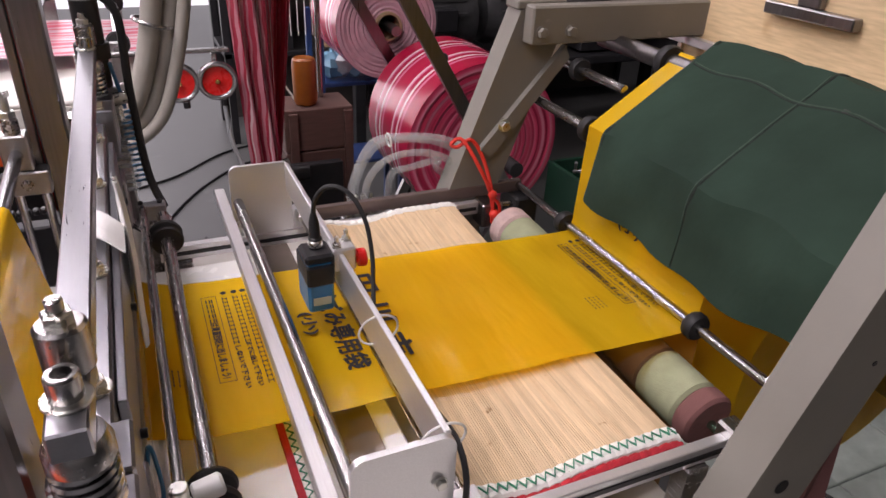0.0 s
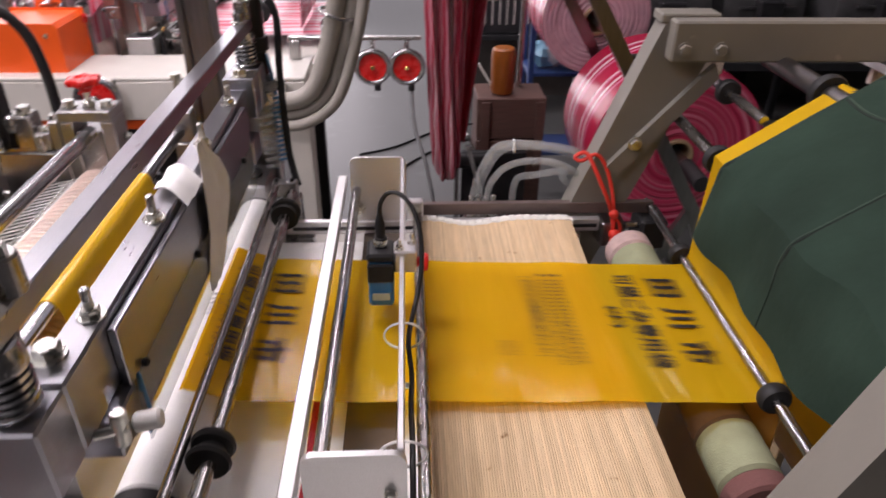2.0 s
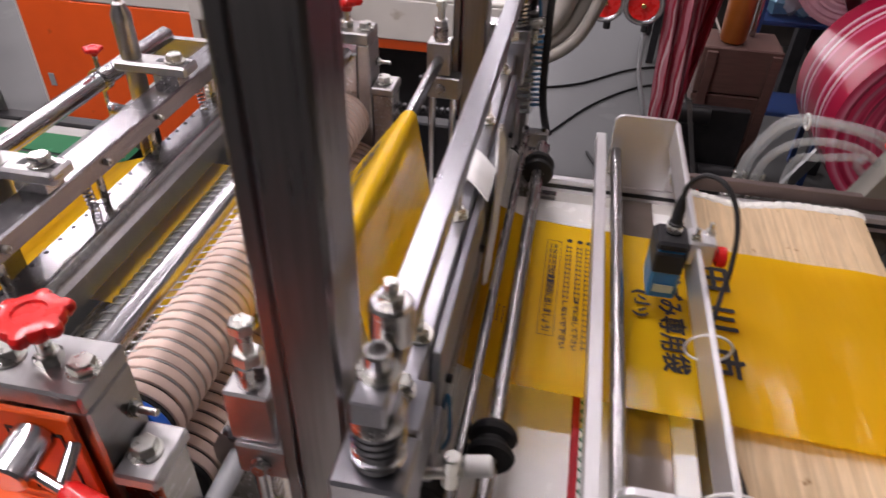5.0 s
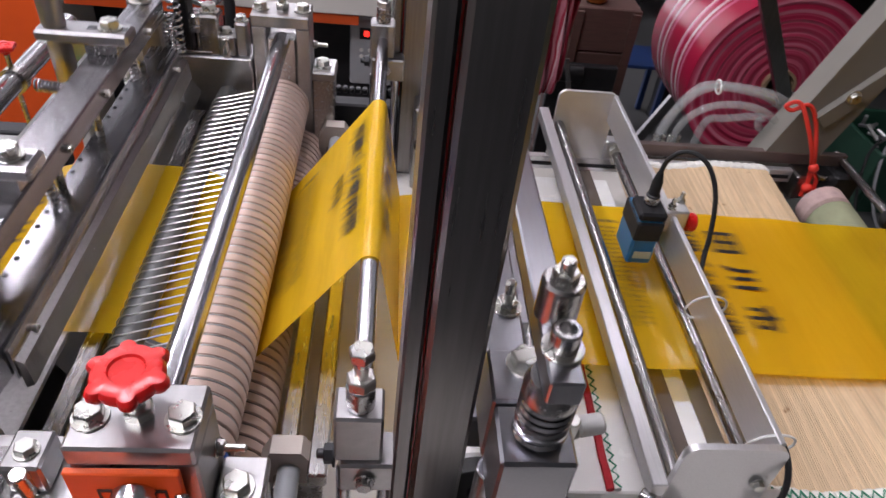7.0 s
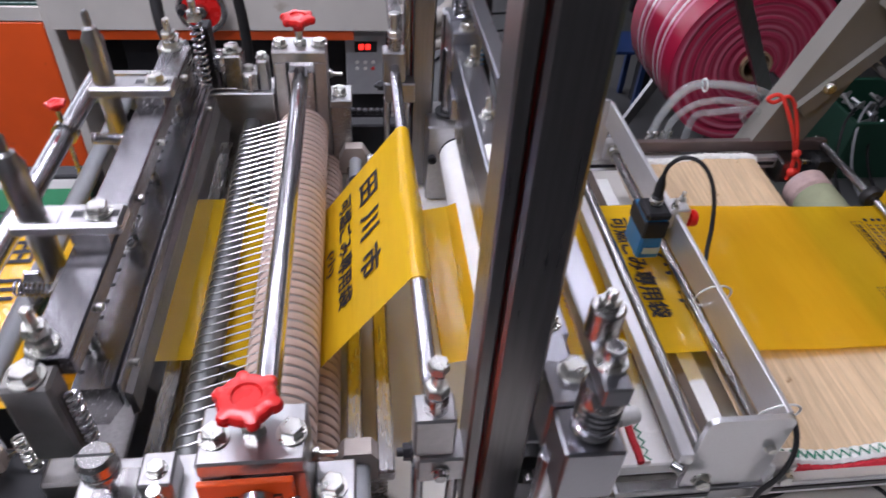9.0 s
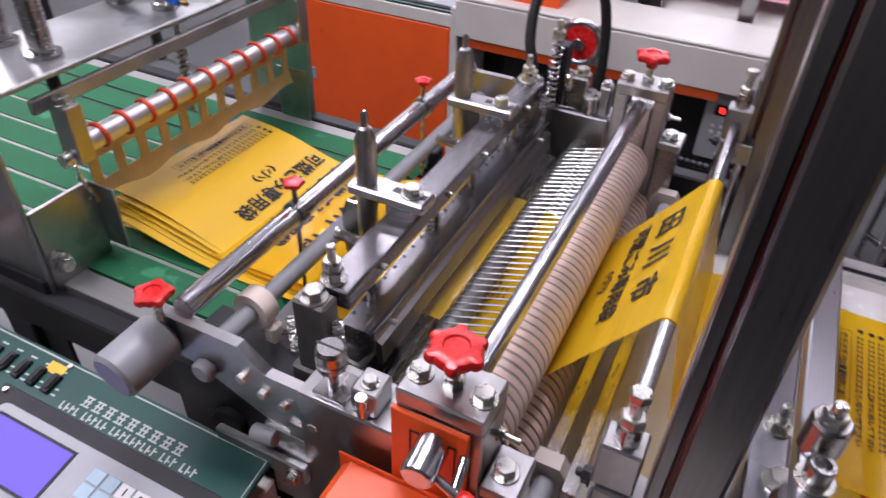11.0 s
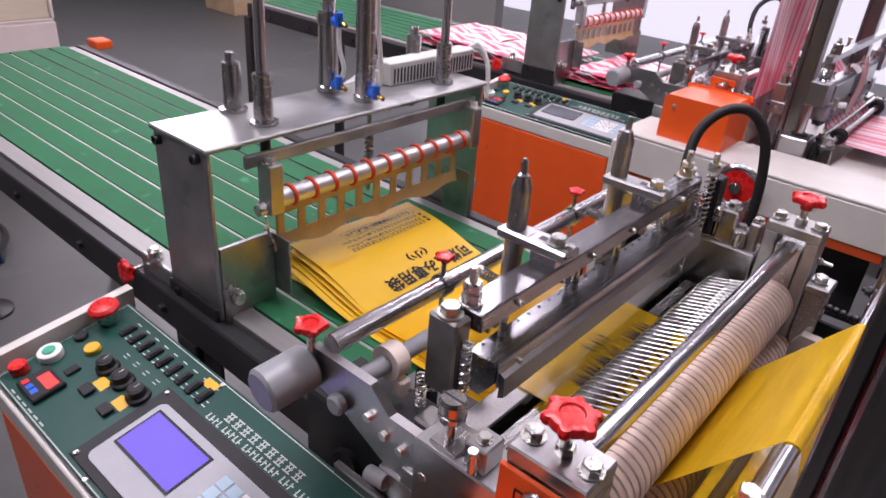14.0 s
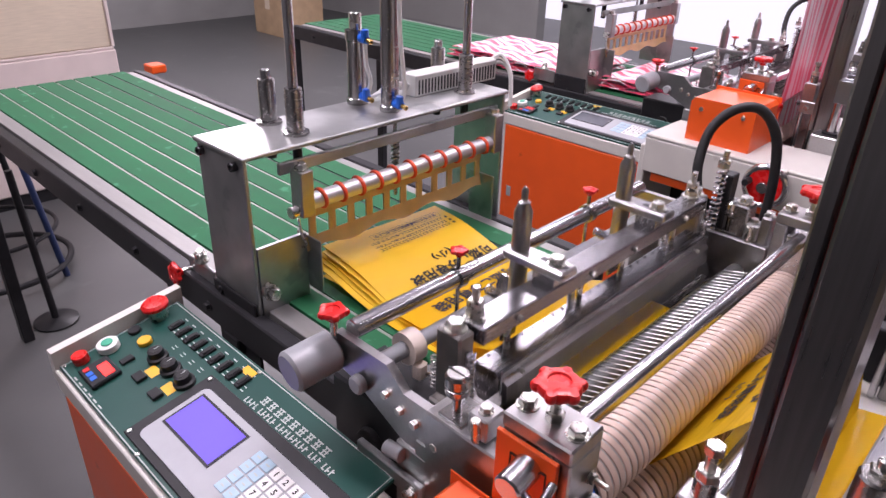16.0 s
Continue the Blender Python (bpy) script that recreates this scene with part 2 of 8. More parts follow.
def striped(name, colors, axis, period, rough=0.3, skew=0.0, wave=0.0, trans=0.0):
    """Stripes of uneven width along one axis, for printed film."""
    m = bpy.data.materials.new(name)
    m.use_nodes = True
    nt = m.node_tree
    bs = nt.nodes["Principled BSDF"]
    tc = nt.nodes.new("ShaderNodeTexCoord")
    sep = nt.nodes.new("ShaderNodeSeparateXYZ")
    nt.links.new(tc.outputs["Object"], sep.inputs[0])
    src = sep.outputs["XYZ".index(axis)]
    if wave:
        nz = nt.nodes.new("ShaderNodeTexNoise")
        nz.inputs["Scale"].default_value = 9
        nt.links.new(tc.outputs["Object"], nz.inputs["Vector"])
        ad = nt.nodes.new("ShaderNodeMath")
        ad.operation = "MULTIPLY_ADD"
        ad.inputs[1].default_value = wave
        nt.links.new(nz.outputs[0], ad.inputs[0])
        nt.links.new(src, ad.inputs[2])
        src = ad.outputs[0]
    dv = nt.nodes.new("ShaderNodeMath")
    dv.operation = "DIVIDE"
    dv.inputs[1].default_value = period
    nt.links.new(src, dv.inputs[0])
    fr = nt.nodes.new("ShaderNodeMath")
    fr.operation = "FRACT"
    nt.links.new(dv.outputs[0], fr.inputs[0])
    ramp = nt.nodes.new("ShaderNodeValToRGB")
    ramp.color_ramp.interpolation = "CONSTANT"
    el = ramp.color_ramp.elements
    el[0].position, el[0].color = 0.0, (*colors[0][1], 1)
    el[1].position, el[1].color = colors[1][0], (*colors[1][1], 1)
    for pos, c in colors[2:]:
        e = el.new(pos)
        e.color = (*c, 1)
    nt.links.new(fr.outputs[0], ramp.inputs[0])
    nt.links.new(ramp.outputs[0], bs.inputs["Base Color"])
    bs.inputs["Roughness"].default_value = rough
    nb = nt.nodes.new("ShaderNodeTexNoise")
    nb.inputs["Scale"].default_value = 14
    nt.links.new(tc.outputs["Object"], nb.inputs["Vector"])
    bp = nt.nodes.new("ShaderNodeBump")
    bp.inputs["Strength"].default_value, bp.inputs["Distance"].default_value = 0.25, 0.01
    nt.links.new(nb.outputs[0], bp.inputs["Height"])
    nt.links.new(bp.outputs[0], bs.inputs["Normal"])
    return m


def glow(name, color, strength):
    m = bpy.data.materials.new(name)
    m.use_nodes = True
    bs = m.node_tree.nodes["Principled BSDF"]
    bs.inputs["Base Color"].default_value = (0.02, 0.02, 0.02, 1)
    bs.inputs["Emission Color"].default_value = (*color, 1)
    bs.inputs["Emission Strength"].default_value = strength
    return m


def film_material(name, color, clear=0.12, rough=0.28, wrinkle=0.25):
    m = bpy.data.materials.new(name)
    m.use_nodes = True
    nt = m.node_tree
    bs = nt.nodes["Principled BSDF"]
    out = nt.nodes["Material Output"]
    tc = nt.nodes.new("ShaderNodeTexCoord")
    nz = nt.nodes.new("ShaderNodeTexNoise")
    nz.inputs["Scale"].default_value, nz.inputs["Detail"].default_value = 7, 3
    mp = nt.nodes.new("ShaderNodeMapping")
    mp.inputs["Scale"].default_value = (2.6, 0.6, 2.6)
    nt.links.new(tc.outputs["Object"], mp.inputs[0])
    nt.links.new(mp.outputs[0], nz.inputs["Vector"])
    ramp = nt.nodes.new("ShaderNodeValToRGB")
    ramp.color_ramp.elements[0].color = (*[c * 0.9 for c in color], 1)
    ramp.color_ramp.elements[1].color = (*[min(c * 1.08, 1) for c in color], 1)
    nt.links.new(nz.outputs[0], ramp.inputs[0])
    nt.links.new(ramp.outputs[0], bs.inputs["Base Color"])
    bs.inputs["Roughness"].default_value = rough
    bp = nt.nodes.new("ShaderNodeBump")
    bp.inputs["Strength"].default_value, bp.inputs["Distance"].default_value = wrinkle, 0.012
    nt.links.new(nz.outputs[0], bp.inputs["Height"])
    nt.links.new(bp.outputs[0], bs.inputs["Normal"])
    tr = nt.nodes.new("ShaderNodeBsdfTranslucent")
    tr.inputs[0].default_value = (*color, 1)
    tp = nt.nodes.new("ShaderNodeBsdfTransparent")
    tp.inputs[0].default_value = (*[min(c * 1.15, 1) for c in color], 1)
    m1, m2 = nt.nodes.new("ShaderNodeMixShader"), nt.nodes.new("ShaderNodeMixShader")
    m1.inputs[0].default_value, m2.inputs[0].default_value = 0.2, clear
    nt.links.new(bs.outputs[0], m1.inputs[1])
    nt.links.new(tr.outputs[0], m1.inputs[2])
    nt.links.new(m1.outputs[0], m2.inputs[1])
    nt.links.new(tp.outputs[0], m2.inputs[2])
    nt.links.new(m2.outputs[0], out.inputs[0])
    return m


def glass(name, color=(1, 1, 1), rough=0.02, clear=0.75):
    m = bpy.data.materials.new(name)
    m.use_nodes = True
    nt = m.node_tree
    bs = nt.nodes["Principled BSDF"]
    bs.inputs["Base Color"].default_value = (*[c * 0.7 for c in color], 1)
    bs.inputs["Roughness"].default_value = rough
    tp = nt.nodes.new("ShaderNodeBsdfTransparent")
    tp.inputs[0].default_value = (*color, 1)
    mx = nt.nodes.new("ShaderNodeMixShader")
    mx.inputs[0].default_value = clear
    nt.links.new(bs.outputs[0], mx.inputs[1])
    nt.links.new(tp.outputs[0], mx.inputs[2])
    nt.links.new(mx.outputs[0], nt.nodes["Material Output"].inputs[0])
    return m


STEEL = surf("brushed_steel", (0.44, 0.43, 0.425), 0.26, 1.0, 0.10, 30, 0.0, 60, (8, 1, 8), rvar=0.10)
PLATE = surf("milled_plate", (0.43, 0.425, 0.425), 0.30, 1.0, 0.07, 22, 0.0, 90, (6, 1, 6), specks=((0.36, 0.355, 0.35), 30, 0.70), rvar=0.08)
CHROME = surf("polished_rod", (0.55, 0.55, 0.57), 0.22, 1.0, 0.03, 30, 0.0, 120, (8, 1, 8), rvar=0.02)
DARKSTEEL = surf("dark_stainless", (0.24, 0.23, 0.23), 0.30, 1.0, 0.12, 20, 0.0, 60, (14, 14, 0.6), rvar=0.1)
ALU = surf("pale_aluminium", (0.72, 0.72, 0.73), 0.36, 0.85, 0.06, 40, 0.0, 120, (20, 1, 20))
GALV = surf("worn_zinc_sheet", (0.46, 0.47, 0.465), 0.38, 0.9, 0.20, 14, 0.05, 40, specks=((0.34, 0.35, 0.35), 11, 0.58))
JAWSTEEL = surf("grey_jaw_steel", (0.30, 0.295, 0.31), 0.26, 1.0, 0.16, 14, 0.0, 70, (20, 1, 20), rvar=0.08)
PRESSSTEEL = surf("ground_press_steel", (0.39, 0.395, 0.425), 0.28, 1.0, 0.03, 40, 0.0, 90, (10, 1, 10), rvar=0.02)
ZINC = surf("zinc_bolt", (0.62, 0.62, 0.58), 0.28, 1.0, 0.15, 90, 0.05, 300)
STRIPSTEEL = surf("dull_strip_steel", (0.27, 0.265, 0.255), 0.5, 0.5, 0.08, 14, 0.0, 60, (1, 8, 8))
BLACKOX = surf("black_oxide_steel", (0.035, 0.035, 0.038), 0.4, 0.6, 0.2, 60)
RUBBER = surf("black_rubber", (0.018, 0.018, 0.019), 0.5, 0.0, 0.2, 60, 0.1, 200)
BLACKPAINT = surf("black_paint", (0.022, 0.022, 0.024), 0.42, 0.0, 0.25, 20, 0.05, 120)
CREAM = surf("cream_machine_paint", (0.58, 0.56, 0.515), 0.42, 0.0, 0.06, 12, 0.05, 160, specks=((0.42, 0.38, 0.32), 10, 0.72))
GREYPAINT = surf("warm_grey_paint", (0.180, 0.169, 0.146), 0.5, 0.0, 0.08, 12, 0.06, 160, specks=((0.25, 0.23, 0.2), 22, 0.7))
ORANGE = surf("orange_enamel", (0.80, 0.10, 0.012), 0.33, 0.0, 0.06, 10, 0.04, 140, specks=((0.55, 0.07, 0.012), 16, 0.72))
REDPLASTIC = surf("red_plastic", (0.62, 0.015, 0.012), 0.28, 0.0, 0.08, 60)
GREENBELT = surf("green_belt", (0.010, 0.115, 0.046), 0.72, 0.0, 0.1, 16, 0.08, 300, specks=((0.03, 0.19, 0.09), 20, 0.66))
GREENCLOTH = surf("green_canvas", (0.019, 0.038, 0.027), 0.95, 0.0, 0.24, 9, 0.9, 26)
GREENCLOTH.node_tree.nodes["Principled BSDF"].inputs["Specular IOR Level"].default_value = 0.15
WHITECLOTH = surf("white_felt", (0.80, 0.80, 0.79), 0.8, 0.0, 0.06, 30, 0.3, 400)
WHITEPLASTIC = surf("white_plastic", (0.72, 0.72, 0.70), 0.35, 0.0, 0.05, 40)
TABLEWHITE = surf("white_table_sheet", (0.84, 0.84, 0.82), 0.25, 0.0, 0.04, 30)
GREYPLASTIC = surf("grey_plastic", (0.28, 0.29, 0.30), 0.4, 0.0, 0.06, 40)
LIGHTGREY = surf("panel_grey", (0.36, 0.37, 0.39), 0.4, 0.0, 0.05, 40)
BLUEPLASTIC = surf("blue_plastic", (0.02, 0.16, 0.34), 0.35, 0.0, 0.1, 60, specks=((0.15, 0.3, 0.42), 60, 0.7))
BRIGHTBLUE = surf("bright_blue_plastic", (0.012, 0.13, 0.62), 0.3, 0.0, 0.08, 60)
BRASS = surf("brass", (0.62, 0.40, 0.14), 0.25, 1.0, 0.1, 80)
PINKRUBBER = surf("pink_rubber", (0.66, 0.50, 0.42), 0.55, 0.0, 0.06, 18, 0.1, 260, specks=((0.50, 0.36, 0.30), 25, 0.70), island=True)
BAMBOO = surf("bamboo", (0.57, 0.415, 0.25), 0.5, 0.0, 0.14, 20, 0.25, 160, (10, 1.2, 10), specks=((0.24, 0.12, 0.04), 46, 0.70), island=True)
WOOD = surf("pine_board", (0.58, 0.43, 0.25), 0.55, 0.0, 0.18, 8, 0.15, 60, (1, 3, 26), specks=((0.36, 0.22, 0.10), 5, 0.66))
CARD = surf("cardboard", (0.42, 0.29, 0.17), 0.85, 0.0, 0.1, 12, 0.15, 200)
PALECARD = surf("pale_board", (0.62, 0.53, 0.40), 0.8, 0.0, 0.08, 14, 0.1, 160, (1, 1, 12))
PINKSHEET = surf("pale_pink_sheet", (0.66, 0.56, 0.52), 0.6, 0.0, 0.06, 8)
FLOOR = surf("painted_concrete", (0.096, 0.098, 0.097), 0.44, 0.0, 0.10, 1.6, 0.08, 40, specks=((0.112, 0.116, 0.113), 4.5, 0.63), rvar=0.10)
WALL = surf("plaster_wall", (0.27, 0.27, 0.26), 0.8, 0.0, 0.06, 3, 0.1, 60)
CEILMAT = surf("ceiling_panel", (0.28, 0.28, 0.275), 0.85, 0.0, 0.05, 3)
FILM = film_material("yellow_film", (0.80, 0.49, 0.012), 0.22, 0.20, 0.6)
SPANFILM = film_material("thin_yellow_film", (0.82, 0.50, 0.012), 0.36, 0.18, 0.6)
BAGFILM = film_material("yellow_bag_film", (0.80, 0.49, 0.014), 0.03, 0.38, 0.35)
INK = surf("black_ink", (0.006, 0.005, 0.004), 0.65, 0.0, 0.2, 60)
PANELGREEN = surf("dark_green_panel", (0.012, 0.065, 0.052), 0.35, 0.0, 0.06, 20)
for dull, level in ((BLACKPAINT, 0.22), (RUBBER, 0.3), (PANELGREEN, 0.25), (LIGHTGREY, 0.3), (GREENBELT, 0.25)):
    dull.node_tree.nodes["Principled BSDF"].inputs["Specular IOR Level"].default_value = level
LCD = glow("lcd_backlight", (0.20, 0.12, 1.0), 1.0)
LEDRED = glow("red_led", (1.0, 0.02, 0.01), 4.0)
LCDOFF = surf("lcd_off", (0.12, 0.13, 0.15), 0.25)
WHITEINK = surf("white_ink", (0.46, 0.50, 0.47), 0.5)
YELLOWPAINT = surf("yellow_label", (0.75, 0.42, 0.02), 0.4)
GREENBTN = surf("green_button", (0.03, 0.36, 0.22), 0.35)
KEYBLUE = surf("pale_blue_key", (0.36, 0.52, 0.62), 0.45)
CLEAR = glass("clear_tube", (0.94, 0.96, 0.96), 0.06, 0.74)
CLEARFILM = glass("clear_film", (0.99, 0.99, 0.98), 0.06, 0.965)
ACRYLIC = glass("acrylic_sheet", (0.88, 0.9, 0.9), 0.02, 0.8)
REDCORD = surf("red_cord", (0.66, 0.03, 0.015), 0.6)
REDYARN = surf("red_yarn", (0.42, 0.02, 0.03), 0.85, 0, 0.2, 120, 0.5, 400)
WHITEYARN = surf("white_yarn", (0.74, 0.74, 0.70), 0.85, 0, 0.1, 120, 0.5, 400)
GREENYARN = surf("green_yarn", (0.04, 0.22, 0.13), 0.85, 0, 0.2, 120)
CRIMSON, PINK, PALE = (0.42, 0.012, 0.05), (0.66, 0.16, 0.28), (0.78, 0.55, 0.60)
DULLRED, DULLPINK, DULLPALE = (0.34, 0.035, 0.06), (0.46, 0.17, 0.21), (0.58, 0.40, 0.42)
ROLLSTRIPE = striped("striped_film_roll", [(0, CRIMSON), (0.28, PINK), (0.36, CRIMSON), (0.44, PALE), (0.52, CRIMSON), (0.66, PINK), (0.72, PALE), (0.78, CRIMSON)], "Y", 0.16, 0.25)
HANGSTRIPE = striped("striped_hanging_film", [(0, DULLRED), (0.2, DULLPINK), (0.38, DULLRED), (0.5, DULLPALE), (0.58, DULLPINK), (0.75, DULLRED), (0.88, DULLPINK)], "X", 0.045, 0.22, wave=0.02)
PINKROLL = surf("pale_pink_roll", (0.60, 0.36, 0.42), 0.4, 0, 0.14, 30, 0.1, 200)
WEBSTRIPE = striped("striped_web_film", [(0, (0.66, 0.06, 0.13)), (0.24, (0.66, 0.42, 0.47)), (0.34, (0.66, 0.06, 0.13)), (0.5, (0.68, 0.48, 0.52)), (0.76, (0.66, 0.08, 0.15)), (0.88, (0.68, 0.46, 0.5))], "Y", 0.13, 0.4)
BAGSTRIPE = striped("striped_bag_film", [(0, (0.80, 0.10, 0.18)), (0.3, (0.84, 0.7, 0.74)), (0.5, (0.8, 0.1, 0.18)), (0.66, (0.85, 0.74, 0.76))], "Y", 0.09, 0.28, wave=0.05)


def roll_face(name):
    """Wound film seen on end: fine rings."""
    m = bpy.data.materials.new(name)
    m.use_nodes = True
    nt = m.node_tree
    bs = nt.nodes["Principled BSDF"]
    tc = nt.nodes.new("ShaderNodeTexCoord")
    sep = nt.nodes.new("ShaderNodeSeparateXYZ")
    nt.links.new(tc.outputs["Object"], sep.inputs[0])
    cm = nt.nodes.new("ShaderNodeCombineXYZ")
    nt.links.new(sep.outputs[0], cm.inputs[0])
    nt.links.new(sep.outputs[2], cm.inputs[1])
    ln = nt.nodes.new("ShaderNodeVectorMath")
    ln.operation = "LENGTH"
    nt.links.new(cm.outputs[0], ln.inputs[0])
    nz = nt.nodes.new("ShaderNodeTexNoise")
    nz.noise_dimensions = "1D"
    nz.inputs["Scale"].default_value, nz.inputs["Detail"].default_value = 60, 4
    nt.links.new(ln.outputs["Value"], nz.inputs["W"])
    ramp = nt.nodes.new("ShaderNodeValToRGB")
    el = ramp.color_ramp.elements
    el[0].position, el[0].color = 0.35, (0.36, 0.012, 0.05, 1)
    el[1].position, el[1].color = 0.68, (0.58, 0.17, 0.24, 1)
    mid = el.new(0.5)
    mid.color = (0.5, 0.04, 0.10, 1)
    nt.links.new(nz.outputs[0], ramp.inputs[0])
    nt.links.new(ramp.outputs[0], bs.inputs["Base Color"])
    bs.inputs["Roughness"].default_value = 0.35
    return m


ROLLFACE = roll_face("wound_film_end")

# ---- the room ----
solid("floor", Build().box(-9, 6, -4, 9, -0.12, 0.0, 0), FLOOR, "smooth grey painted concrete factory floor", "floor", kind="structure")
solid("ceiling", Build().box(-9, 6, -4, 9, CEILING, CEILING + 0.12, 0), CEILMAT, "plain pale factory ceiling", "ceiling", kind="structure")
solid("wall_south", Build().box(-9, 6, -4.15, -4, 0, CEILING, 0), WALL, "plain pale plaster wall", "wall", kind="structure")
solid("wall_west", Build().box(-9.15, -9, -4, 9, 0, CEILING, 0), WALL, "plain pale plaster wall", "wall", kind="structure")
solid("wall_east", Build().box(6, 6.15, -4, 9, 0, CEILING, 0), WALL, "plain pale plaster wall", "wall", kind="structure")
wn_b = Build()
wn_b.box(-9, -4.9, 6.5, 6.65, 0, CEILING, 0).box(1.3, 6, 6.5, 6.65, 0, CEILING, 0).box(-4.9, 1.3, 6.5, 6.65, 3.1, CEILING, 0)
solid("wall_north", wn_b, WALL, "plaster wall with a wide open shutter door", "wall", kind="structure")
solid("backdrop", Build().box(-9.5, 4.5, 8.6, 8.7, 0, 3.4, 0), glow("bright_outdoors", (0.90, 0.95, 1.0), 1.15), "bright overexposed outdoors behind the open door", "backdrop", kind="structure")
for lx, ly, watts in TUBES:
    lamp = thing("ceiling_light", (lx, ly, CEILING - 0.1), "white fluorescent ceiling light with two tubes", "ceiling light", "ceiling lights")
    part("housing", Build().box(lx - 0.65, lx + 0.65, ly - 0.1, ly + 0.1, CEILING - 0.06, CEILING - 0.002, 0.004), WHITEPLASTIC, lamp)
    for s in (-0.05, 0.05):
        part("tube", Build().cyl((lx - 0.6, ly + s, CEILING - 0.08), (lx + 0.6, ly + s, CEILING - 0.08), 0.014, 12), glow("tube_glow", (0.95, 0.97, 1.0), 6.0), lamp)

# ---- the bag machine: body ----
body = thing("machine_body", (-0.15, 0.72, 0.0), "cream painted steel body of the bag making machine", "machine")
part("deck", Build().box(-0.38, 0.50, 0.09, 1.13, 0.86, 0.895, 0.004), CREAM, body)
part("side_panel", Build().box(-0.55, 0.50, 0.33, 0.36, 0.16, 0.855, 0.003), CREAM, body)
part("side_panel", Build().box(-0.55, 0.50, 1.08, 1.11, 0.16, 0.855, 0.003), CREAM, body)
part("cross_panel", Build().box(0.47, 0.50, 0.365, 1.075, 0.16, 0.855, 0.003), CREAM, body)
part("plinth", Build().box(-0.55, 0.50, 0.35, 1.09, 0.0, 0.155, 0.003), BLACKPAINT, body)
part("table_plate", Build().box(-0.02, 0.235, 0.44, 0.99, 0.935, 0.955, 0.002), TABLEWHITE, body, "white plastic sheet on the feed table")
part("table_support", Build().box(0.0, 0.2, 0.46, 0.97, 0.897, 0.934, 0.002), GREYPAINT, body)

# ---- side rails of the feed table ----
rails = thing("table_rails", (0.27, 0.7, 0.90), "pair of aluminium guide rails along the feed table", "rail")
for ry in (0.398, 1.008):
    part("rail", Build().box(0.02, 0.545, ry - 0.006, ry + 0.006, 0.962, 0.985, 0.001), ALU, rails)
    part("rail_slot", Build().box(0.03, 0.54, ry - 0.0075, ry + 0.0075, 0.970, 0.976, 0), BLACKOX, rails)
    for rx in (0.05, 0.50):
        part("rail_foot", Build().box(rx - 0.014, rx + 0.014, ry - 0.012, ry + 0.012, 0.896, 0.961, 0.002), STEEL, rails)
b = Build()
for i in range(60):
    b.box(0.065 + i * 0.0022, 0.066 + i * 0.0022, 0.3925, 0.4035, 0.985, 0.9885, 0)
part("rack_teeth", b, STEEL, rails)
part("scale", Build().box(0.165, 0.235, 0.3895, 0.392, 0.966, 0.983, 0), PLATE, rails)

# ---- bamboo mat over the table ----
MAT_X0, MAT_X1, MAT_N = 0.236, 0.492, 92


def mat_z(x, y):
    edge = min(1.0, abs(y - 0.71) / 0.28) ** 2
    dip = -0.011 * math.exp(-((x - 0.318) / 0.045) ** 2) + 0.004 * math.exp(-((x - 0.41) / 0.04) ** 2)
    return 0.981 + dip * edge + 0.003 * math.sin((x - 0.24) * 24 + 0.6) + 0.009 * max(0.0, (y - 0.71) / 0.28) ** 2 - 0.006 * max(0, (x - 0.475) / 0.02) ** 2


mat = thing("bamboo_mat", (0.36, 0.71, 0.955), "woven bamboo mat with crocheted red and white edging", "mat")
step = (MAT_X1 - MAT_X0) / MAT_N
for i in range(MAT_N):
    x = MAT_X0 + (i + 0.5) * step
    w = step * (0.495 - 0.085 * random.random() ** 3)
    ys = [0.432 + (0.99 - 0.432) * k / 8 for k in range(9)]
    rows = []
    for y in ys:
        z = mat_z(x, y) + 0.0005 * math.sin(i * 7.1 + y * 3)
        rows.append([(x + w, y, z - 0.0002), (x, y, z + 0.0003), (x - w, y, z - 0.0002)])
    ob = part("slat", Build().sheet(rows, 0.0022), BAMBOO, mat)
KNOT = surf("dark_bamboo_knot", (0.13, 0.065, 0.025), 0.6)
CHIP = surf("pale_bamboo_chip", (0.74, 0.58, 0.38), 0.5)
dots = random.Random(5)
for name, mt, count in (("knots", KNOT, 70), ("chips", CHIP, 36)):
    b = Build()
    for _ in range(count):
        x = MAT_X0 + (dots.randrange(2, MAT_N - 2) + 0.5) * step
        y = min(0.975, max(0.445, dots.choice((0.475, 0.525, 0.545, 0.60, 0.80, 0.93)) + dots.gauss(0, 0.018)))
        z = mat_z(x, y)
        b.box(x - step * 0.47, x + step * 0.47, y - dots.uniform(0.0008, 0.0016), y + dots.uniform(0.0008, 0.0020), z - 0.0002, z + 0.0007, 0.0002)
    tagged(part(name, b, mt, mat), kind="stuff")
THREAD = surf("brown_binding_thread", (0.34, 0.22, 0.11), 0.8)
for k in range(11):
    yt = 0.462 + 0.0495 * k
    part("binding_thread", Build().tube([(MAT_X0 + (MAT_X1 - MAT_X0) * i / 46, yt + 0.0010 * (-1) ** i, mat_z(MAT_X0 + (MAT_X1 - MAT_X0) * i / 46, yt) + 0.0006) for i in range(47)], 0.00055, 5), THREAD, mat)
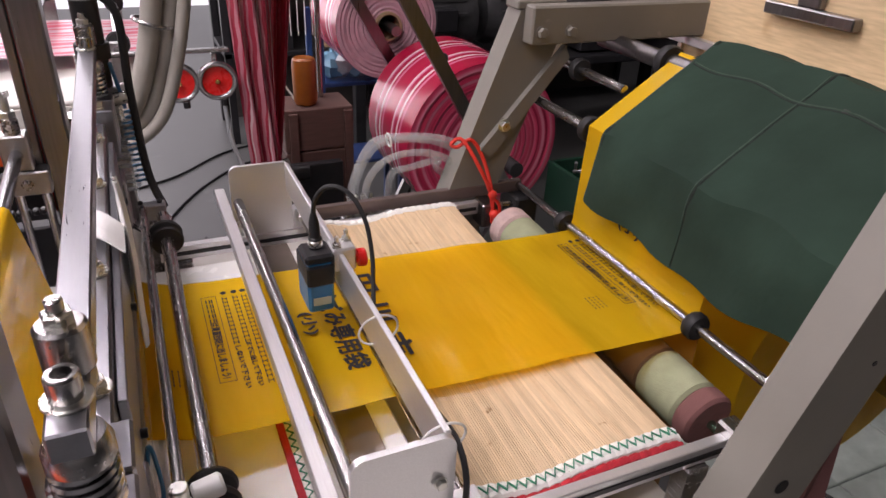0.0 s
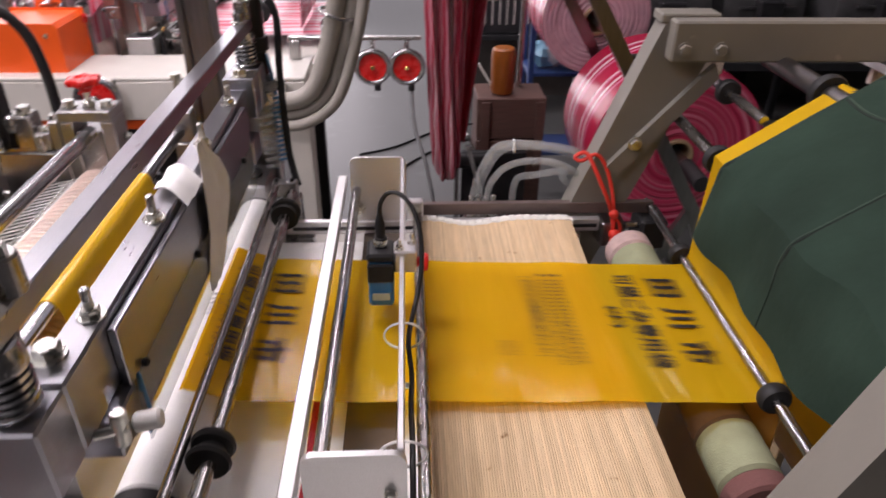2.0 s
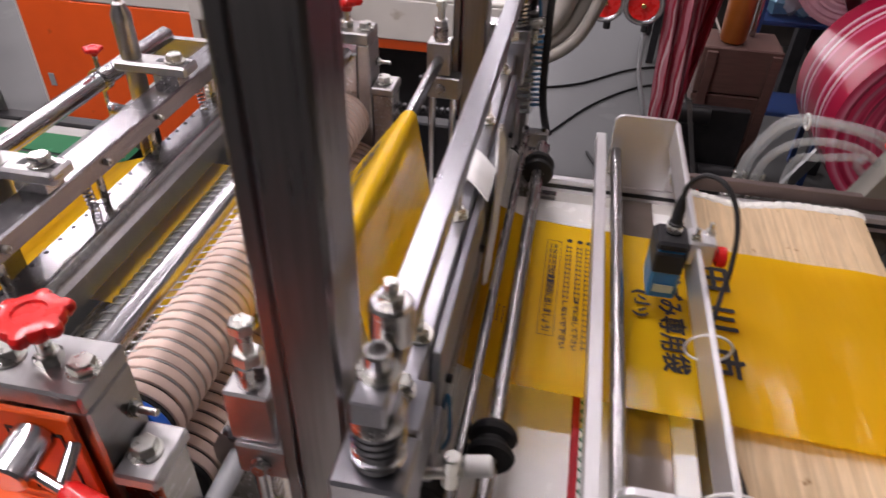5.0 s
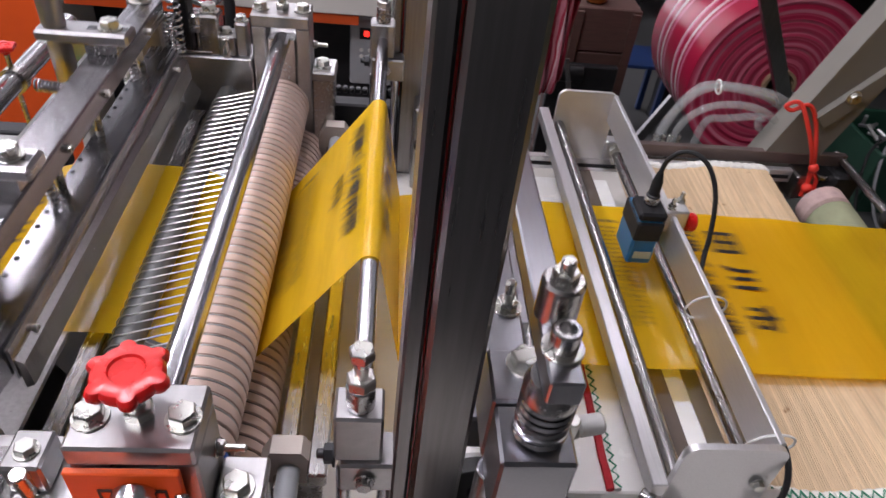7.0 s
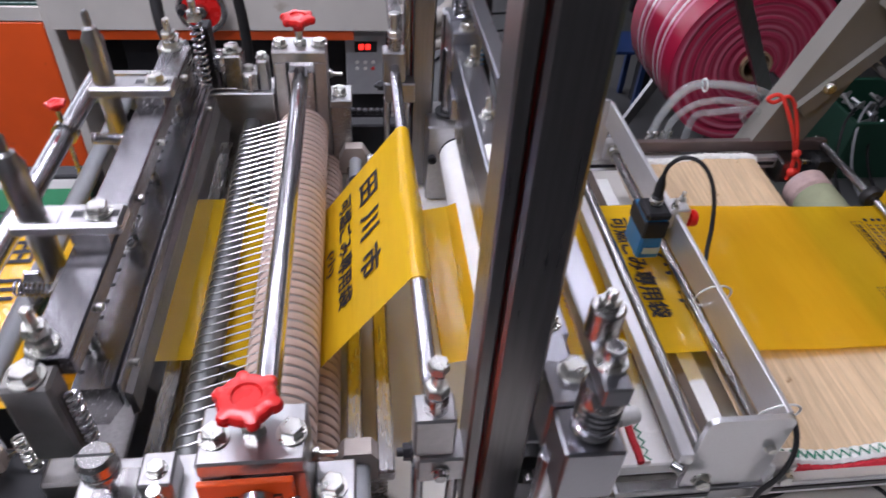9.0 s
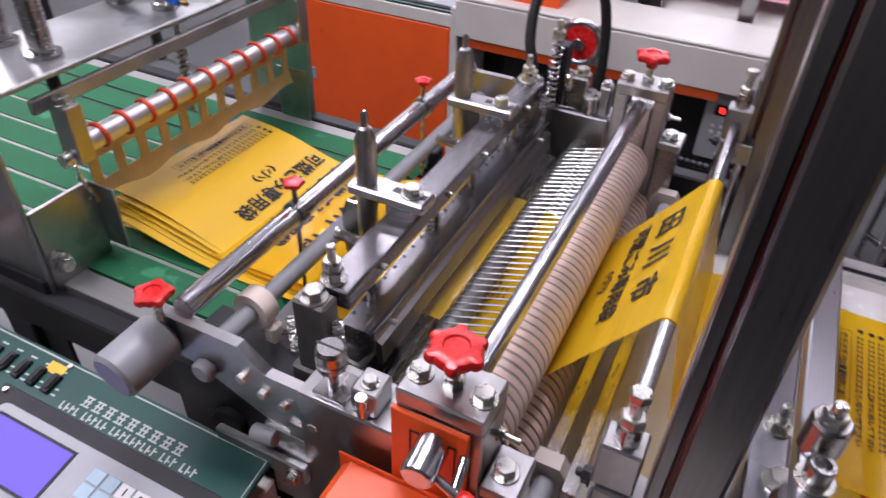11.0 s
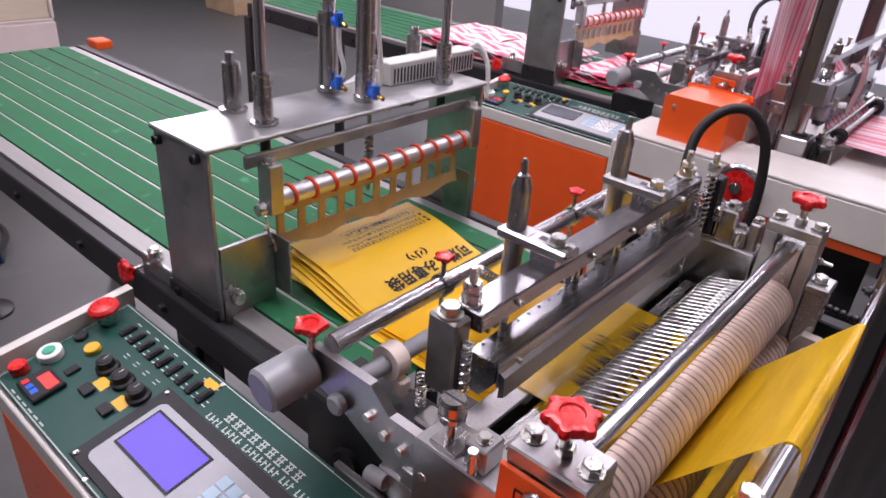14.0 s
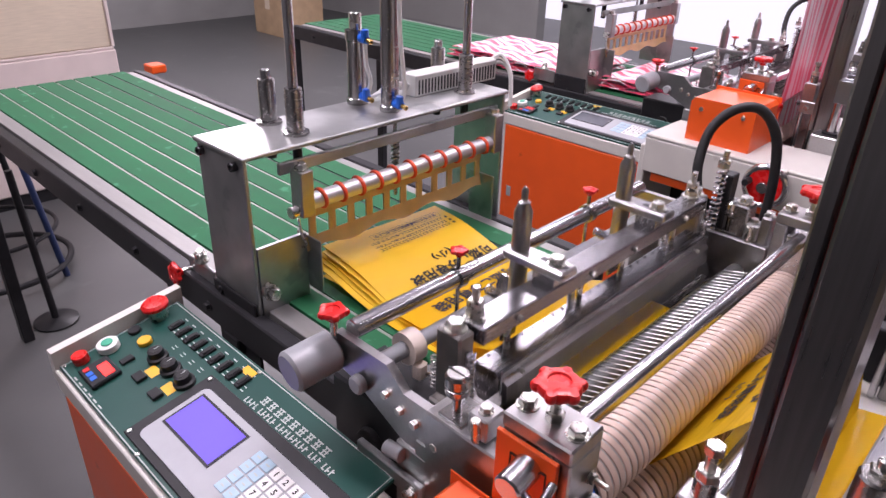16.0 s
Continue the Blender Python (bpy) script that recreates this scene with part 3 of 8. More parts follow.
for yb, sgn in ((0.432, -1), (0.99, 1)):
    for k, (mt, off, rad) in enumerate(((WHITEYARN, 0.004, 0.0065), (WHITEYARN, 0.011, 0.0055), (REDYARN, 0.018, 0.006), (REDYARN, 0.021, 0.0065))):
        pts = []
        for i in range(61):
            x = MAT_X0 - 0.002 + (MAT_X1 - MAT_X0 + 0.006) * i / 60
            drop = 0.001 if k < 2 else (0.006 if k == 2 else 0.015)
            pts.append((x, yb + sgn * off, mat_z(x, yb) - drop + 0.0012 * math.sin(i * 2.1)))
        if sgn > 0 and k > 1:
            continue
        part("edging", Build().tube(pts, rad, 8), mt, mat)
    if sgn < 0:
        pts = []
        for i in range(49):
            x = MAT_X0 + (MAT_X1 - MAT_X0) * i / 48
            pts.append((x, yb + sgn * (0.0075 + 0.0045 * (-1) ** i), mat_z(x, yb) + 0.0058))
        part("zigzag_stitch", Build().tube(pts, 0.0014, 5), GREENYARN, mat)
# a second crocheted edge hangs beside the left frame bar
mat2 = thing("mat_edge", (0.10, 0.5, 0.956), "narrow crocheted edging strip lying on the feed table", "mat")
for k, (mt, dx) in enumerate(((WHITEYARN, 0.0), (REDYARN, -0.007))):
    part("edging", Build().tube([(0.119 + dx, 0.44 + 0.24 * i / 30, 0.9605 + 0.001 * math.sin(i)) for i in range(31)], 0.0045, 8), mt, mat2)
part("zigzag_stitch", Build().tube([(0.119 + 0.0030 * (-1) ** i, 0.44 + 0.24 * i / 40, 0.9652) for i in range(41)], 0.0012, 5), GREENYARN, mat2)

# ---- sensor frame ----
sf = thing("sensor_frame", (0.175, 0.7, 0.985), "aluminium frame with cross bars over the printed film", "frame")


def rounded_plate(x0, x1, z0, z1, r, n=5):
    pts = [(x0, z0), (x1, z0)]
    for i in range(n + 1):
        a = math.pi / 2 * i / n
        pts.append((x1 - r + r * math.cos(a), z1 - r + r * math.sin(a)))
    for i in range(n + 1):
        a = math.pi / 2 + math.pi / 2 * i / n
        pts.append((x0 + r + r * math.cos(a), z1 - r + r * math.sin(a)))
    return pts


for py in (0.397, 1.003):
    part("end_plate", Build().prism(rounded_plate(0.130, 0.219, 0.988, 1.101, 0.012), "xz", py - 0.003, py + 0.003), ALU, sf)
    for bx in (0.142, 0.232):
        part("bolt", Build().bolt((bx, py - 0.011, 1.016 if bx < 0.2 else 1.012), (0, -1, 0), 0.0085), ZINC, sf)
    part("clamp_block", Build().box(0.219, 0.246, py - 0.010, py + 0.010, 0.992, 1.024, 0.002), ALU, sf)
part("left_bar", Build().box(0.109, 0.123, 0.385, 1.02, 1.045, 1.062, 0.001), ALU, sf)
part("bar_pin", Build().cyl((0.104, 0.388, 1.045), (0.113, 0.380, 1.045), 0.006), STEEL, sf)
part("left_rod", Build().cyl((0.139, 0.401, 1.045), (0.139, 0.999, 1.045), 0.0075), STEEL, sf)
part("right_bar", Build().box(0.211, 0.217, 0.401, 0.999, 1.055, 1.100, 0.001), ALU, sf)
part("right_rod", Build().cyl((0.236, 0.385, 1.005), (0.236, 1.02, 1.005), 0.0075), STEEL, sf)
part("glass_bed", Build().box(0.148, 0.206, 0.401, 0.999, 0.962, 0.966, 0.0005), surf("smoked_bed", (0.16, 0.13, 0.11), 0.12, 0.3), sf, "shiny dark bed plate")
part("foot_block", Build().box(0.155, 0.205, 0.380, 0.398, 0.925, 0.958, 0.003), WHITEPLASTIC, sf)
for py in (0.50, 0.9):
    part("side_screw", Build().socket((0.2175, py, 1.08), (1, 0, 0), 0.003), ZINC, sf)
for py in (0.58, 0.415):
    part("cable_tie", Build().torus((0.216, py, 1.078), (0, 1, 0.2), 0.021, 0.0012, 24, 5), WHITEPLASTIC, sf)
part("plate_screw", Build().bolt((0.205, 0.392, 1.055), (0, -1, 0), 0.005), ZINC, sf)

# ---- photo sensor ----
sen = thing("photo_sensor", (0.188, 0.725, 1.03), "blue photoelectric sensor clamped to the frame", "sensor")
part("body", Build().box(0.172, 0.203, 0.700, 0.752, 1.030, 1.094, 0.003), BLUEPLASTIC, sen)
part("cap", Build().box(0.171, 0.204, 0.699, 0.738, 1.0945, 1.106, 0.003), BLACKPAINT, sen)
part("black_band", Build().box(0.1715, 0.2035, 0.698, 0.7535, 1.066, 1.0925, 0.002), RUBBER, sen)
part("sticker", Build().box(0.177, 0.198, 0.6965, 0.6975, 1.042, 1.052, 0), surf("pale_sticker", (0.45, 0.5, 0.4), 0.4), sen)
part("plug", Build().lathe((0.188, 0.722, 1.106), (0, 0.05, 1), [(0.008, 0), (0.008, 0.012), (0.0065, 0.013), (0.0062, 0.03), (0.0035, 0.042)], 16), RUBBER, sen)
part("plug_ring", Build().cyl((0.188, 0.722, 1.107), (0.188, 0.7225, 1.116), 0.0086), ZINC, sen)
part("clamp", Build().box(0.204, 0.232, 0.706, 0.735, 1.076, 1.106, 0.002), ALU, sen)
for bx, by in ((0.211, 0.714), (0.226, 0.728)):
    part("clamp_bolt", Build().bolt((bx, by, 1.106), (0, 0, 1), 0.0048).cyl((bx, by, 1.108), (bx, by, 1.120), 0.0026), ZINC, sen)
part("red_knob", Build().lathe((0.232, 0.716, 1.086), (1, 0, 0), [(0.006, 0), (0.006, 0.003), (0.011, 0.004), (0.0115, 0.012), (0.010, 0.014)], 12), REDPLASTIC, sen)
cable = [(0.188, 0.724, 1.146), (0.190, 0.722, 1.165), (0.200, 0.714, 1.182), (0.215, 0.704, 1.184), (0.228, 0.692, 1.172), (0.236, 0.678, 1.148), (0.237, 0.662, 1.115), (0.232, 0.645, 1.088), (0.224, 0.615, 1.068), (0.221, 0.575, 1.072), (0.224, 0.53, 1.066), (0.223, 0.48, 1.07), (0.224, 0.43, 1.082), (0.224, 0.40, 1.082), (0.224, 0.383, 1.06), (0.222, 0.380, 1.02), (0.216, 0.384, 0.985), (0.216, 0.384, 0.955), (0.219, 0.398, 0.925), (0.226, 0.416, 0.903), (0.253, 0.419, 0.899), (0.29, 0.424, 0.899), (0.321, 0.437, 0.899), (0.359, 0.446, 0.899), (0.39, 0.442, 0.899), (0.413, 0.427, 0.899), (0.425, 0.405, 0.899), (0.43, 0.36, 0.899)]


def smooth_path(pts, per=6):
    pts = [Vector(p) for p in pts]
    out = []
    for i in range(len(pts) - 1):
        p0, p1, p2, p3 = pts[max(i - 1, 0)], pts[i], pts[i + 1], pts[min(i + 2, len(pts) - 1)]
        for k in range(per):
            t = k / per
            out.append(0.5 * (2 * p1 + (p2 - p0) * t + (2 * p0 - 5 * p1 + 4 * p2 - p3) * t * t + (3 * p1 - p0 - 3 * p2 + p3) * t ** 3))
    return out + [pts[-1]]


part("cable", Build().tube(smooth_path(cable), 0.0028, 8), RUBBER, sen)

# ---- feed rods with black collars ----
nip = thing("feed_rods", (0.03, 0.7, 0.90), "two steel feed rods with black rubber collars", "roller")
part("thick_rod", Build().cyl((0.033, 0.36, 1.035), (0.033, 1.01, 1.035), 0.0085), STEEL, nip)
part("thin_rod", Build().cyl((0.008, 0.385, 1.046), (0.008, 1.02, 1.046), 0.0055), STEEL, nip)
for cy in (0.462, 0.940):
    part("collar", Build().lathe((0.033, cy - 0.016, 1.035), (0, 1, 0), [(0.009, 0), (0.020, 0.002), (0.022, 0.006), (0.020, 0.010), (0.014, 0.013), (0.014, 0.019), (0.020, 0.022), (0.022, 0.026), (0.020, 0.031), (0.009, 0.033)], 24), RUBBER, nip)
for cy in (0.385, 1.03):
    part("bracket", Build().box(-0.006, 0.045, cy - 0.012, cy + 0.012, 0.896, 1.022, 0.002), STEEL, nip)
    part("rod_clamp", Build().box(0.0, 0.040, cy - 0.009, cy + 0.009, 1.0225, 1.048, 0.002), PLATE, nip)
    for cx in (0.006, 0.032):
        part("clamp_screw", Build().socket((cx, cy, 1.048), (0, 0, 1), 0.0036), BLACKOX, nip)
part("air_fitting", Build().cyl((0.004, 0.355, 1.035), (0.004, 0.345, 1.052), 0.006).cyl((0.002, 0.343, 1.0), (0.003, 0.346, 1.036), 0.0075).cyl((0.001, 0.34, 0.985), (0.002, 0.343, 1.0), 0.009), RUBBER, nip, "black elbow air fitting")
part("brass_tip", Build().cyl((0.004, 0.353, 1.04), (0.005, 0.362, 1.058), 0.0045), BRASS, nip)
part("air_tube", Build().tube(smooth_path([(0.001, 0.339, 0.985), (0.004, 0.333, 0.95), (0.018, 0.325, 0.915), (0.045, 0.318, 0.905), (0.06, 0.315, 0.902)]), 0.0045, 10), CLEAR, nip)

# ---- white cloth roller under the film ----
wr = thing("white_roller", (-0.022, 0.71, 0.90), "white felt covered roller under the film", "roller")
part("felt", Build().cyl((-0.026, 0.435, 0.9915), (-0.026, 1.015, 0.9915), 0.033, 32, 0.003), WHITECLOTH, wr)
for cy in (0.418, 1.016):
    part("end_cap", Build().cyl((-0.026, cy, 0.9915), (-0.026, cy + 0.016, 0.9915), 0.0335, 28), RUBBER, wr)
part("axle", Build().cyl((-0.026, 0.405, 0.9915), (-0.026, 1.032, 0.9915), 0.010), STEEL, wr)

# ---- punch press: lower beam, lifting upper bar ----
PX = -0.032
press = thing("punch_press", (PX, 0.7, 0.896), "steel press with spring columns over the film", "press")
for cy in (0.338, 1.062):
    part("column_base", Build().box(-0.080, -0.008, cy - 0.045, cy + 0.042, 0.897, 1.045, 0.003), PLATE, press)
    part("oil_seal", Build().pipe((-0.043, cy, 1.0455), (-0.043, cy, 1.050), 0.021, 0.0125), RUBBER, press)
    part("column", Build().cyl((-0.043, cy, 1.0455), (-0.043, cy, 1.160), 0.0115), CHROME, press)
    for bx in (-0.035, 0.015):
        part("base_bolt", Build().socket((-0.043 + bx * 0.8, cy - 0.045, 0.985), (0, -1, 0), 0.0075), BLACKOX, press)
head = part("moving_head", Build().box(PX - 0.015, PX + 0.0140, 0.392, 1.008, 1.118, 1.182, 0.002), PRESSSTEEL, press)
part("beam_face", Build().box(PX + 0.0145, PX + 0.022, 0.4405, 0.9595, 1.072, 1.173, 0.001), PRESSSTEEL, head)
part("beam_lower", Build().box(PX - 0.012, PX + 0.014, 0.4405, 0.9595, 1.055, 1.1175, 0.001), STEEL, head)
part("clear_guard", Build().box(PX + 0.0225, PX + 0.0245, 0.445, 0.955, 1.047, 1.115, 0), ACRYLIC, head)
for cy in (0.338, 1.062):
    inward = 1 if cy < 0.7 else -1
    part("slide_block", Build().box(-0.050, -0.004, cy - 0.034 * inward, cy + 0.008 * inward, 1.137, 1.1985, 0.002), PRESSSTEEL, head)
    part("clamp_block", Build().box(-0.0505, -0.005, cy + 0.010 * inward, cy + 0.0535 * inward, 1.137, 1.199, 0.002), PRESSSTEEL, head)
    part("inner_block", Build().box(-0.052, -0.006, cy + 0.055 * inward, cy + 0.1015 * inward, 1.080, 1.1175, 0.002), PRESSSTEEL, head)
    part("spring", Build().spring((PX + 0.007, cy - 0.011 * inward, 1.199), (PX + 0.007, cy - 0.011 * inward, 1.236), 0.0145, 0.0024, 6.2, 20), CHROME, head)
    part("spring_core", Build().cyl((PX + 0.007, cy - 0.011 * inward, 1.1985), (PX + 0.007, cy - 0.011 * inward, 1.240), 0.0085), STEEL, head)
    part("spring_seat", Build().lathe((PX + 0.007, cy - 0.011 * inward, 1.2335), (0, 0, 1), [(0.0155, 0), (0.0168, 0.0015), (0.0168, 0.010), (0.0140, 0.0168)], 28), STEEL, head)
    part("washer", Build().cyl((PX + 0.0075, cy - 0.007, 1.268), (PX + 0.0075, cy - 0.007, 1.2705), 0.0122, 28, 0.0005), ZINC, head)
    part("socket_bolt", Build().lathe((PX + 0.0075, cy - 0.007, 1.2705), (0, 0, 1), [(0.0080, 0), (0.0082, 0.001), (0.0082, 0.0128), (0.0074, 0.014), (0.0050, 0.014), (0.0046, 0.006)], 24), STEEL, head)
    part("cap_collar", Build().lathe((PX + 0.008, cy + 0.0195, 1.268), (0, 0, 1), [(0.0118, 0), (0.0126, 0.001), (0.0126, 0.0255), (0.0110, 0.0275)], 28), STEEL, head)
    part("cap_nut", Build().hexa((PX + 0.008, cy + 0.0195, 1.2955), (0, 0, 1), 0.0078, 0.0065).cyl((PX + 0.008, cy + 0.0195, 1.302), (PX + 0.008, cy + 0.0195, 1.3095), 0.0043), ZINC, head)
    part("eye_bolt", Build().bolt((PX + 0.005, cy + 0.040 * inward, 1.199), (0, 0, 1), 0.0100), ZINC, head)
part("top_bar", Build().box(PX - 0.0025, PX + 0.0168, 0.307, 1.093, 1.2505, 1.268, 0.0012), PRESSSTEEL, head)
for sy in (0.447, 0.607, 0.80, 0.945):
    part("stud", Build().cyl((PX + 0.0035, sy, 1.182), (PX + 0.0035, sy, 1.209), 0.0040).cyl((PX + 0.0035, sy, 1.182), (PX + 0.0035, sy, 1.1843), 0.0115, 28, 0.0005).hexa((PX + 0.0035, sy, 1.1843), (0, 0, 1), 0.0080, 0.007), ZINC, head)
for sy in (0.47, 0.65, 0.9):
    part("face_screw", Build().socket((PX + 0.022, sy, 1.115), (1, 0, 0), 0.004), BLACKOX, head)
RAG = [(0.702, 0.722, 1.222), (0.697, 0.738, 1.204), (0.692, 0.766, 1.18), (0.690, 0.788, 1.157), (0.690, 0.800, 1.136), (0.688, 0.796, 1.118), (0.680, 0.776, 1.100), (0.672, 0.758, 1.085), (0.664, 0.738, 1.070), (0.660, 0.704, 1.058)]
part("white_rag", Build().sheet([[(PX + 0.0265 + 0.0022 * math.sin(i * 1.7 + j * 0.6) + (0.002 * j / 9), a + (b - a) * i / 8 + 0.0012 * math.sin(j * 3.1 + i), z + 0.0015 * math.sin(i * 2.3)) for i in range(9)] for j, (a, b, z) in enumerate(RAG)], 0.0012), WHITECLOTH, head, "torn white cloth hanging on the beam")
part("rag_fold", Build().sheet([[(PX - 0.012 + 0.0065 * j, 0.664 + 0.012 * i - 0.004 * j, 1.1840 + 0.009 * math.sin(j * 0.55 + 0.4) + 0.002 * math.sin(i * 2)) for i in range(6)] for j in range(7)], 0.0015), WHITECLOTH, head)
part("sensor_lead", Build().tube(smooth_path([(PX + 0.0235, 0.450, 1.10), (PX + 0.027, 0.446, 1.122), (PX + 0.030, 0.442, 1.115), (PX + 0.031, 0.441, 1.08), (PX + 0.026, 0.442, 1.06)]), 0.0018, 6), BLUEPLASTIC, head)
part("side_rod", Build().cyl((-0.0065, 0.362, 1.138), (0.020, 0.366, 1.142), 0.004).cyl((0.012, 0.366, 1.126), (0.013, 0.367, 1.156), 0.0062), ZINC, head)
part("white_knob", Build().cyl((0.020, 0.372, 1.140), (0.040, 0.375, 1.142), 0.0078, 18, 0.002), WHITEPLASTIC, head)
BLUECOIL = surf("pale_blue_tube", (0.05, 0.22, 0.46), 0.3)
# pneumatic bits at the far end
pneu = thing("air_line", (PX + 0.02, 1.10, 0.95), "coiled blue and clear air line with black fittings", "hose")
part("coil", Build().spring((PX + 0.03, 1.075, 1.05), (PX + 0.02, 1.10, 1.19), 0.012, 0.0032, 12, 12), CLEAR, pneu)
part("blue_coil", Build().spring((PX + 0.046, 1.085, 1.06), (PX + 0.040, 1.10, 1.17), 0.0085, 0.0019, 14, 12), BLUECOIL, pneu)
part("blue_hose", Build().tube(smooth_path([(PX + 0.040, 1.10, 1.17), (PX + 0.036, 1.105, 1.2), (PX + 0.03, 1.11, 1.235)]), 0.0028, 8), BLUECOIL, pneu)
part("black_hose", Build().tube(smooth_path([(PX + 0.02, 1.12, 1.33), (PX + 0.05, 1.115, 1.30), (PX + 0.05, 1.10, 1.2), (PX + 0.055, 1.08, 1.08), (PX + 0.07, 1.05, 1.03)]), 0.006, 8), RUBBER, pneu)
part("cylinder", Build().cyl((PX + 0.012, 1.115, 1.20), (PX + 0.012, 1.115, 1.32), 0.018, 20).cyl((PX + 0.012, 1.115, 1.24), (PX + 0.012, 1.115, 1.262), 0.023), RUBBER, pneu)
part("fitting", Build().cyl((PX + 0.02, 1.09, 1.185), (PX + 0.045, 1.09, 1.19), 0.009).hexa((PX + 0.03, 1.085, 1.16), (0, 0, 1), 0.008, 0.02), ZINC, pneu)
part("mount", Build().box(PX - 0.02, PX + 0.035, 1.10, 1.13, 0.952, 1.20, 0.003), PLATE, pneu)

# ---- uprights ----
def upright(base, label):
    x, y, z = base
    up = thing("upright_post", base, label, "post", "uprights of the machine")
    part("column", Build().box(x - 0.016, x + 0.020, y - 0.024, y + 0.024, z, 2.3, 0.003), DARKSTEEL, up)
    part("side_strip", Build().box(x - 0.030, x - 0.018, y - 0.020, y + 0.020, z + 0.14, 2.3, 0.002), DARKSTEEL, up)
    part("slot", Build().box(x - 0.0178, x - 0.0162, y - 0.014, y + 0.014, z + 0.14, 2.3, 0), REDPLASTIC, up, "thin red line in the slot")
    return up


POST_X, POST_Y = -0.078, 0.382
upright((POST_X, POST_Y, 0.896), "dark stainless upright post beside the guide rod")
upright((POST_X - 0.01, 1.085, 0.896), "dark stainless upright post behind the press")

# ---- guide rod on screw brackets ----
gr = thing("guide_rod", (-0.133, 0.7, 0.90), "polished guide rod on two screw brackets", "roller")
part("rod", Build().cyl((-0.133, 0.395, 1.135), (-0.133, 1.045, 1.135), 0.0085), CHROME, gr)
for cy, s in ((0.385, 1), (1.055, -1)):
    part("carrier", Build().box(-0.151, -0.116, cy - 0.014, cy + 0.016, 1.112, 1.162, 0.002), PLATE, gr)
    part("lower_block", Build().box(-0.148, -0.100, cy - 0.018, cy + 0.014, 1.078, 1.1115, 0.002), PLATE, gr)
    part("collar", Build().cyl((-0.133, cy, 1.162), (-0.133, cy, 1.184), 0.0105), STEEL, gr)
    part("nut", Build().hexa((-0.133, cy, 1.184), (0, 0, 1), 0.0105, 0.009), ZINC, gr)
    part("screw", Build().cyl((-0.133, cy, 1.19), (-0.133, cy, 1.212), 0.0052).hexa((-0.133, cy, 1.212), (0, 0, 1), 0.009, 0.008), ZINC, gr)
    part("side_bolt", Build().bolt((-0.151, cy, 1.10), (-1, 0, 0), 0.008).cyl((-0.165, cy, 1.10), (-0.15, cy, 1.10), 0.004), BLACKOX, gr)
    part("front_bolt", Build().bolt((-0.128, cy - 0.019, 1.094), (0, -1, 0), 0.0065), STEEL, gr)
    for rx in (-0.145, -0.112):
        part("guide_bar", Build().cyl((rx, cy + 0.004, 0.897), (rx, cy + 0.004, 1.077), 0.006), CHROME, gr)
# lower idle rods between guide rod and nip
idle = thing("idle_rods", (-0.19, 0.7, 0.896), "two square steel rods under the film", "roller")
for rx, rz in ((-0.172, 0.985), (-0.205, 0.96)):
    part("rod", Build().box(rx - 0.009, rx + 0.009, 0.43, 1.02, rz - 0.009, rz + 0.009, 0.002), STEEL, idle)
for cy in (0.456, 1.03):
    part("bearing", Build().prism([(-0.226, 0.955), (-0.180, 0.955), (-0.174, 0.982), (-0.187, 1.004), (-0.215, 1.004), (-0.226, 0.982)], "xz", cy - 0.010, cy + 0.010), surf("pale_casting", (0.40, 0.35, 0.31), 0.5, 0.2), idle)
    part("axle", Build().cyl((-0.199, cy - 0.065, 0.978), (-0.199, cy - 0.010, 0.978), 0.0105), GREYPLASTIC, idle)
    part("axle_cap", Build().cyl((-0.199, cy - 0.085, 0.978), (-0.199, cy - 0.0655, 0.978), 0.0125), RUBBER, idle)
    part("stand", Build().box(-0.235, -0.170, cy - 0.008, cy + 0.008, 0.8965, 0.9545, 0.002), STEEL, idle)
# dark chains behind the far end
chain = thing("drive_chain", (-0.2, 1.12, 0.90), "oily dark roller chain on the drive side", "chain")
for i in range(26):
    x = -0.30 + i * 0.0105
    part("link", Build().box(x, x + 0.0085, 1.105, 1.117, 1.026 - 0.01 * math.sin(i / 8), 1.036 - 0.01 * math.sin(i / 8), 0.002), BLACKOX, chain)
part("guard", Build().box(-0.33, -0.02, 1.10, 1.13, 0.896, 1.0, 0.003), BLACKPAINT, chain)

# ---- nip rollers with rubber rings ----
RX, RZ, RR = -0.281, 1.028, 0.040
LX, LZ = -0.262, 0.947
RING = 0.0128
ring_profile = [(RR - 0.0026, 0), (RR - 0.0003, 0.0004), (RR, 0.0010), (RR, 0.0089), (RR - 0.0003, 0.0095), (RR - 0.0028, 0.0099)]


def ring_roller(name, x, z, label):
    ob = thing(name, (x, 0.73, z - RR), label, "roller", "rubber ringed nip rollers")
    part("core", Build().cyl((x, 0.425, z), (x, 1.045, z), RR - 0.003, 28), RUBBER, ob)
    me = Build().lathe((x, 0.43, z), (0, 1, 0), ring_profile, 28).mesh("rubber_ring", ORIGIN[ob], 40)
    me.materials.append(PINKRUBBER)
    for i in range(48):
        piece("rubber_ring", me, ob, (0, RING * i, 0))
    part("axle", Build().cyl((x, 0.385, z), (x, 1.08, z), 0.012), STEEL, ob)
    return ob


top_roller = ring_roller("upper_nip_roller", RX, RZ, "pale pink rubber ringed upper nip roller")
part("blue_hub", Build().cyl((RX, 0.414, RZ), (RX, 0.4248, RZ), RR - 0.002, 28), BRIGHTBLUE, top_roller)
low_roller = ring_roller("lower_nip_roller", LX, LZ, "pale pink rubber ringed lower nip roller")

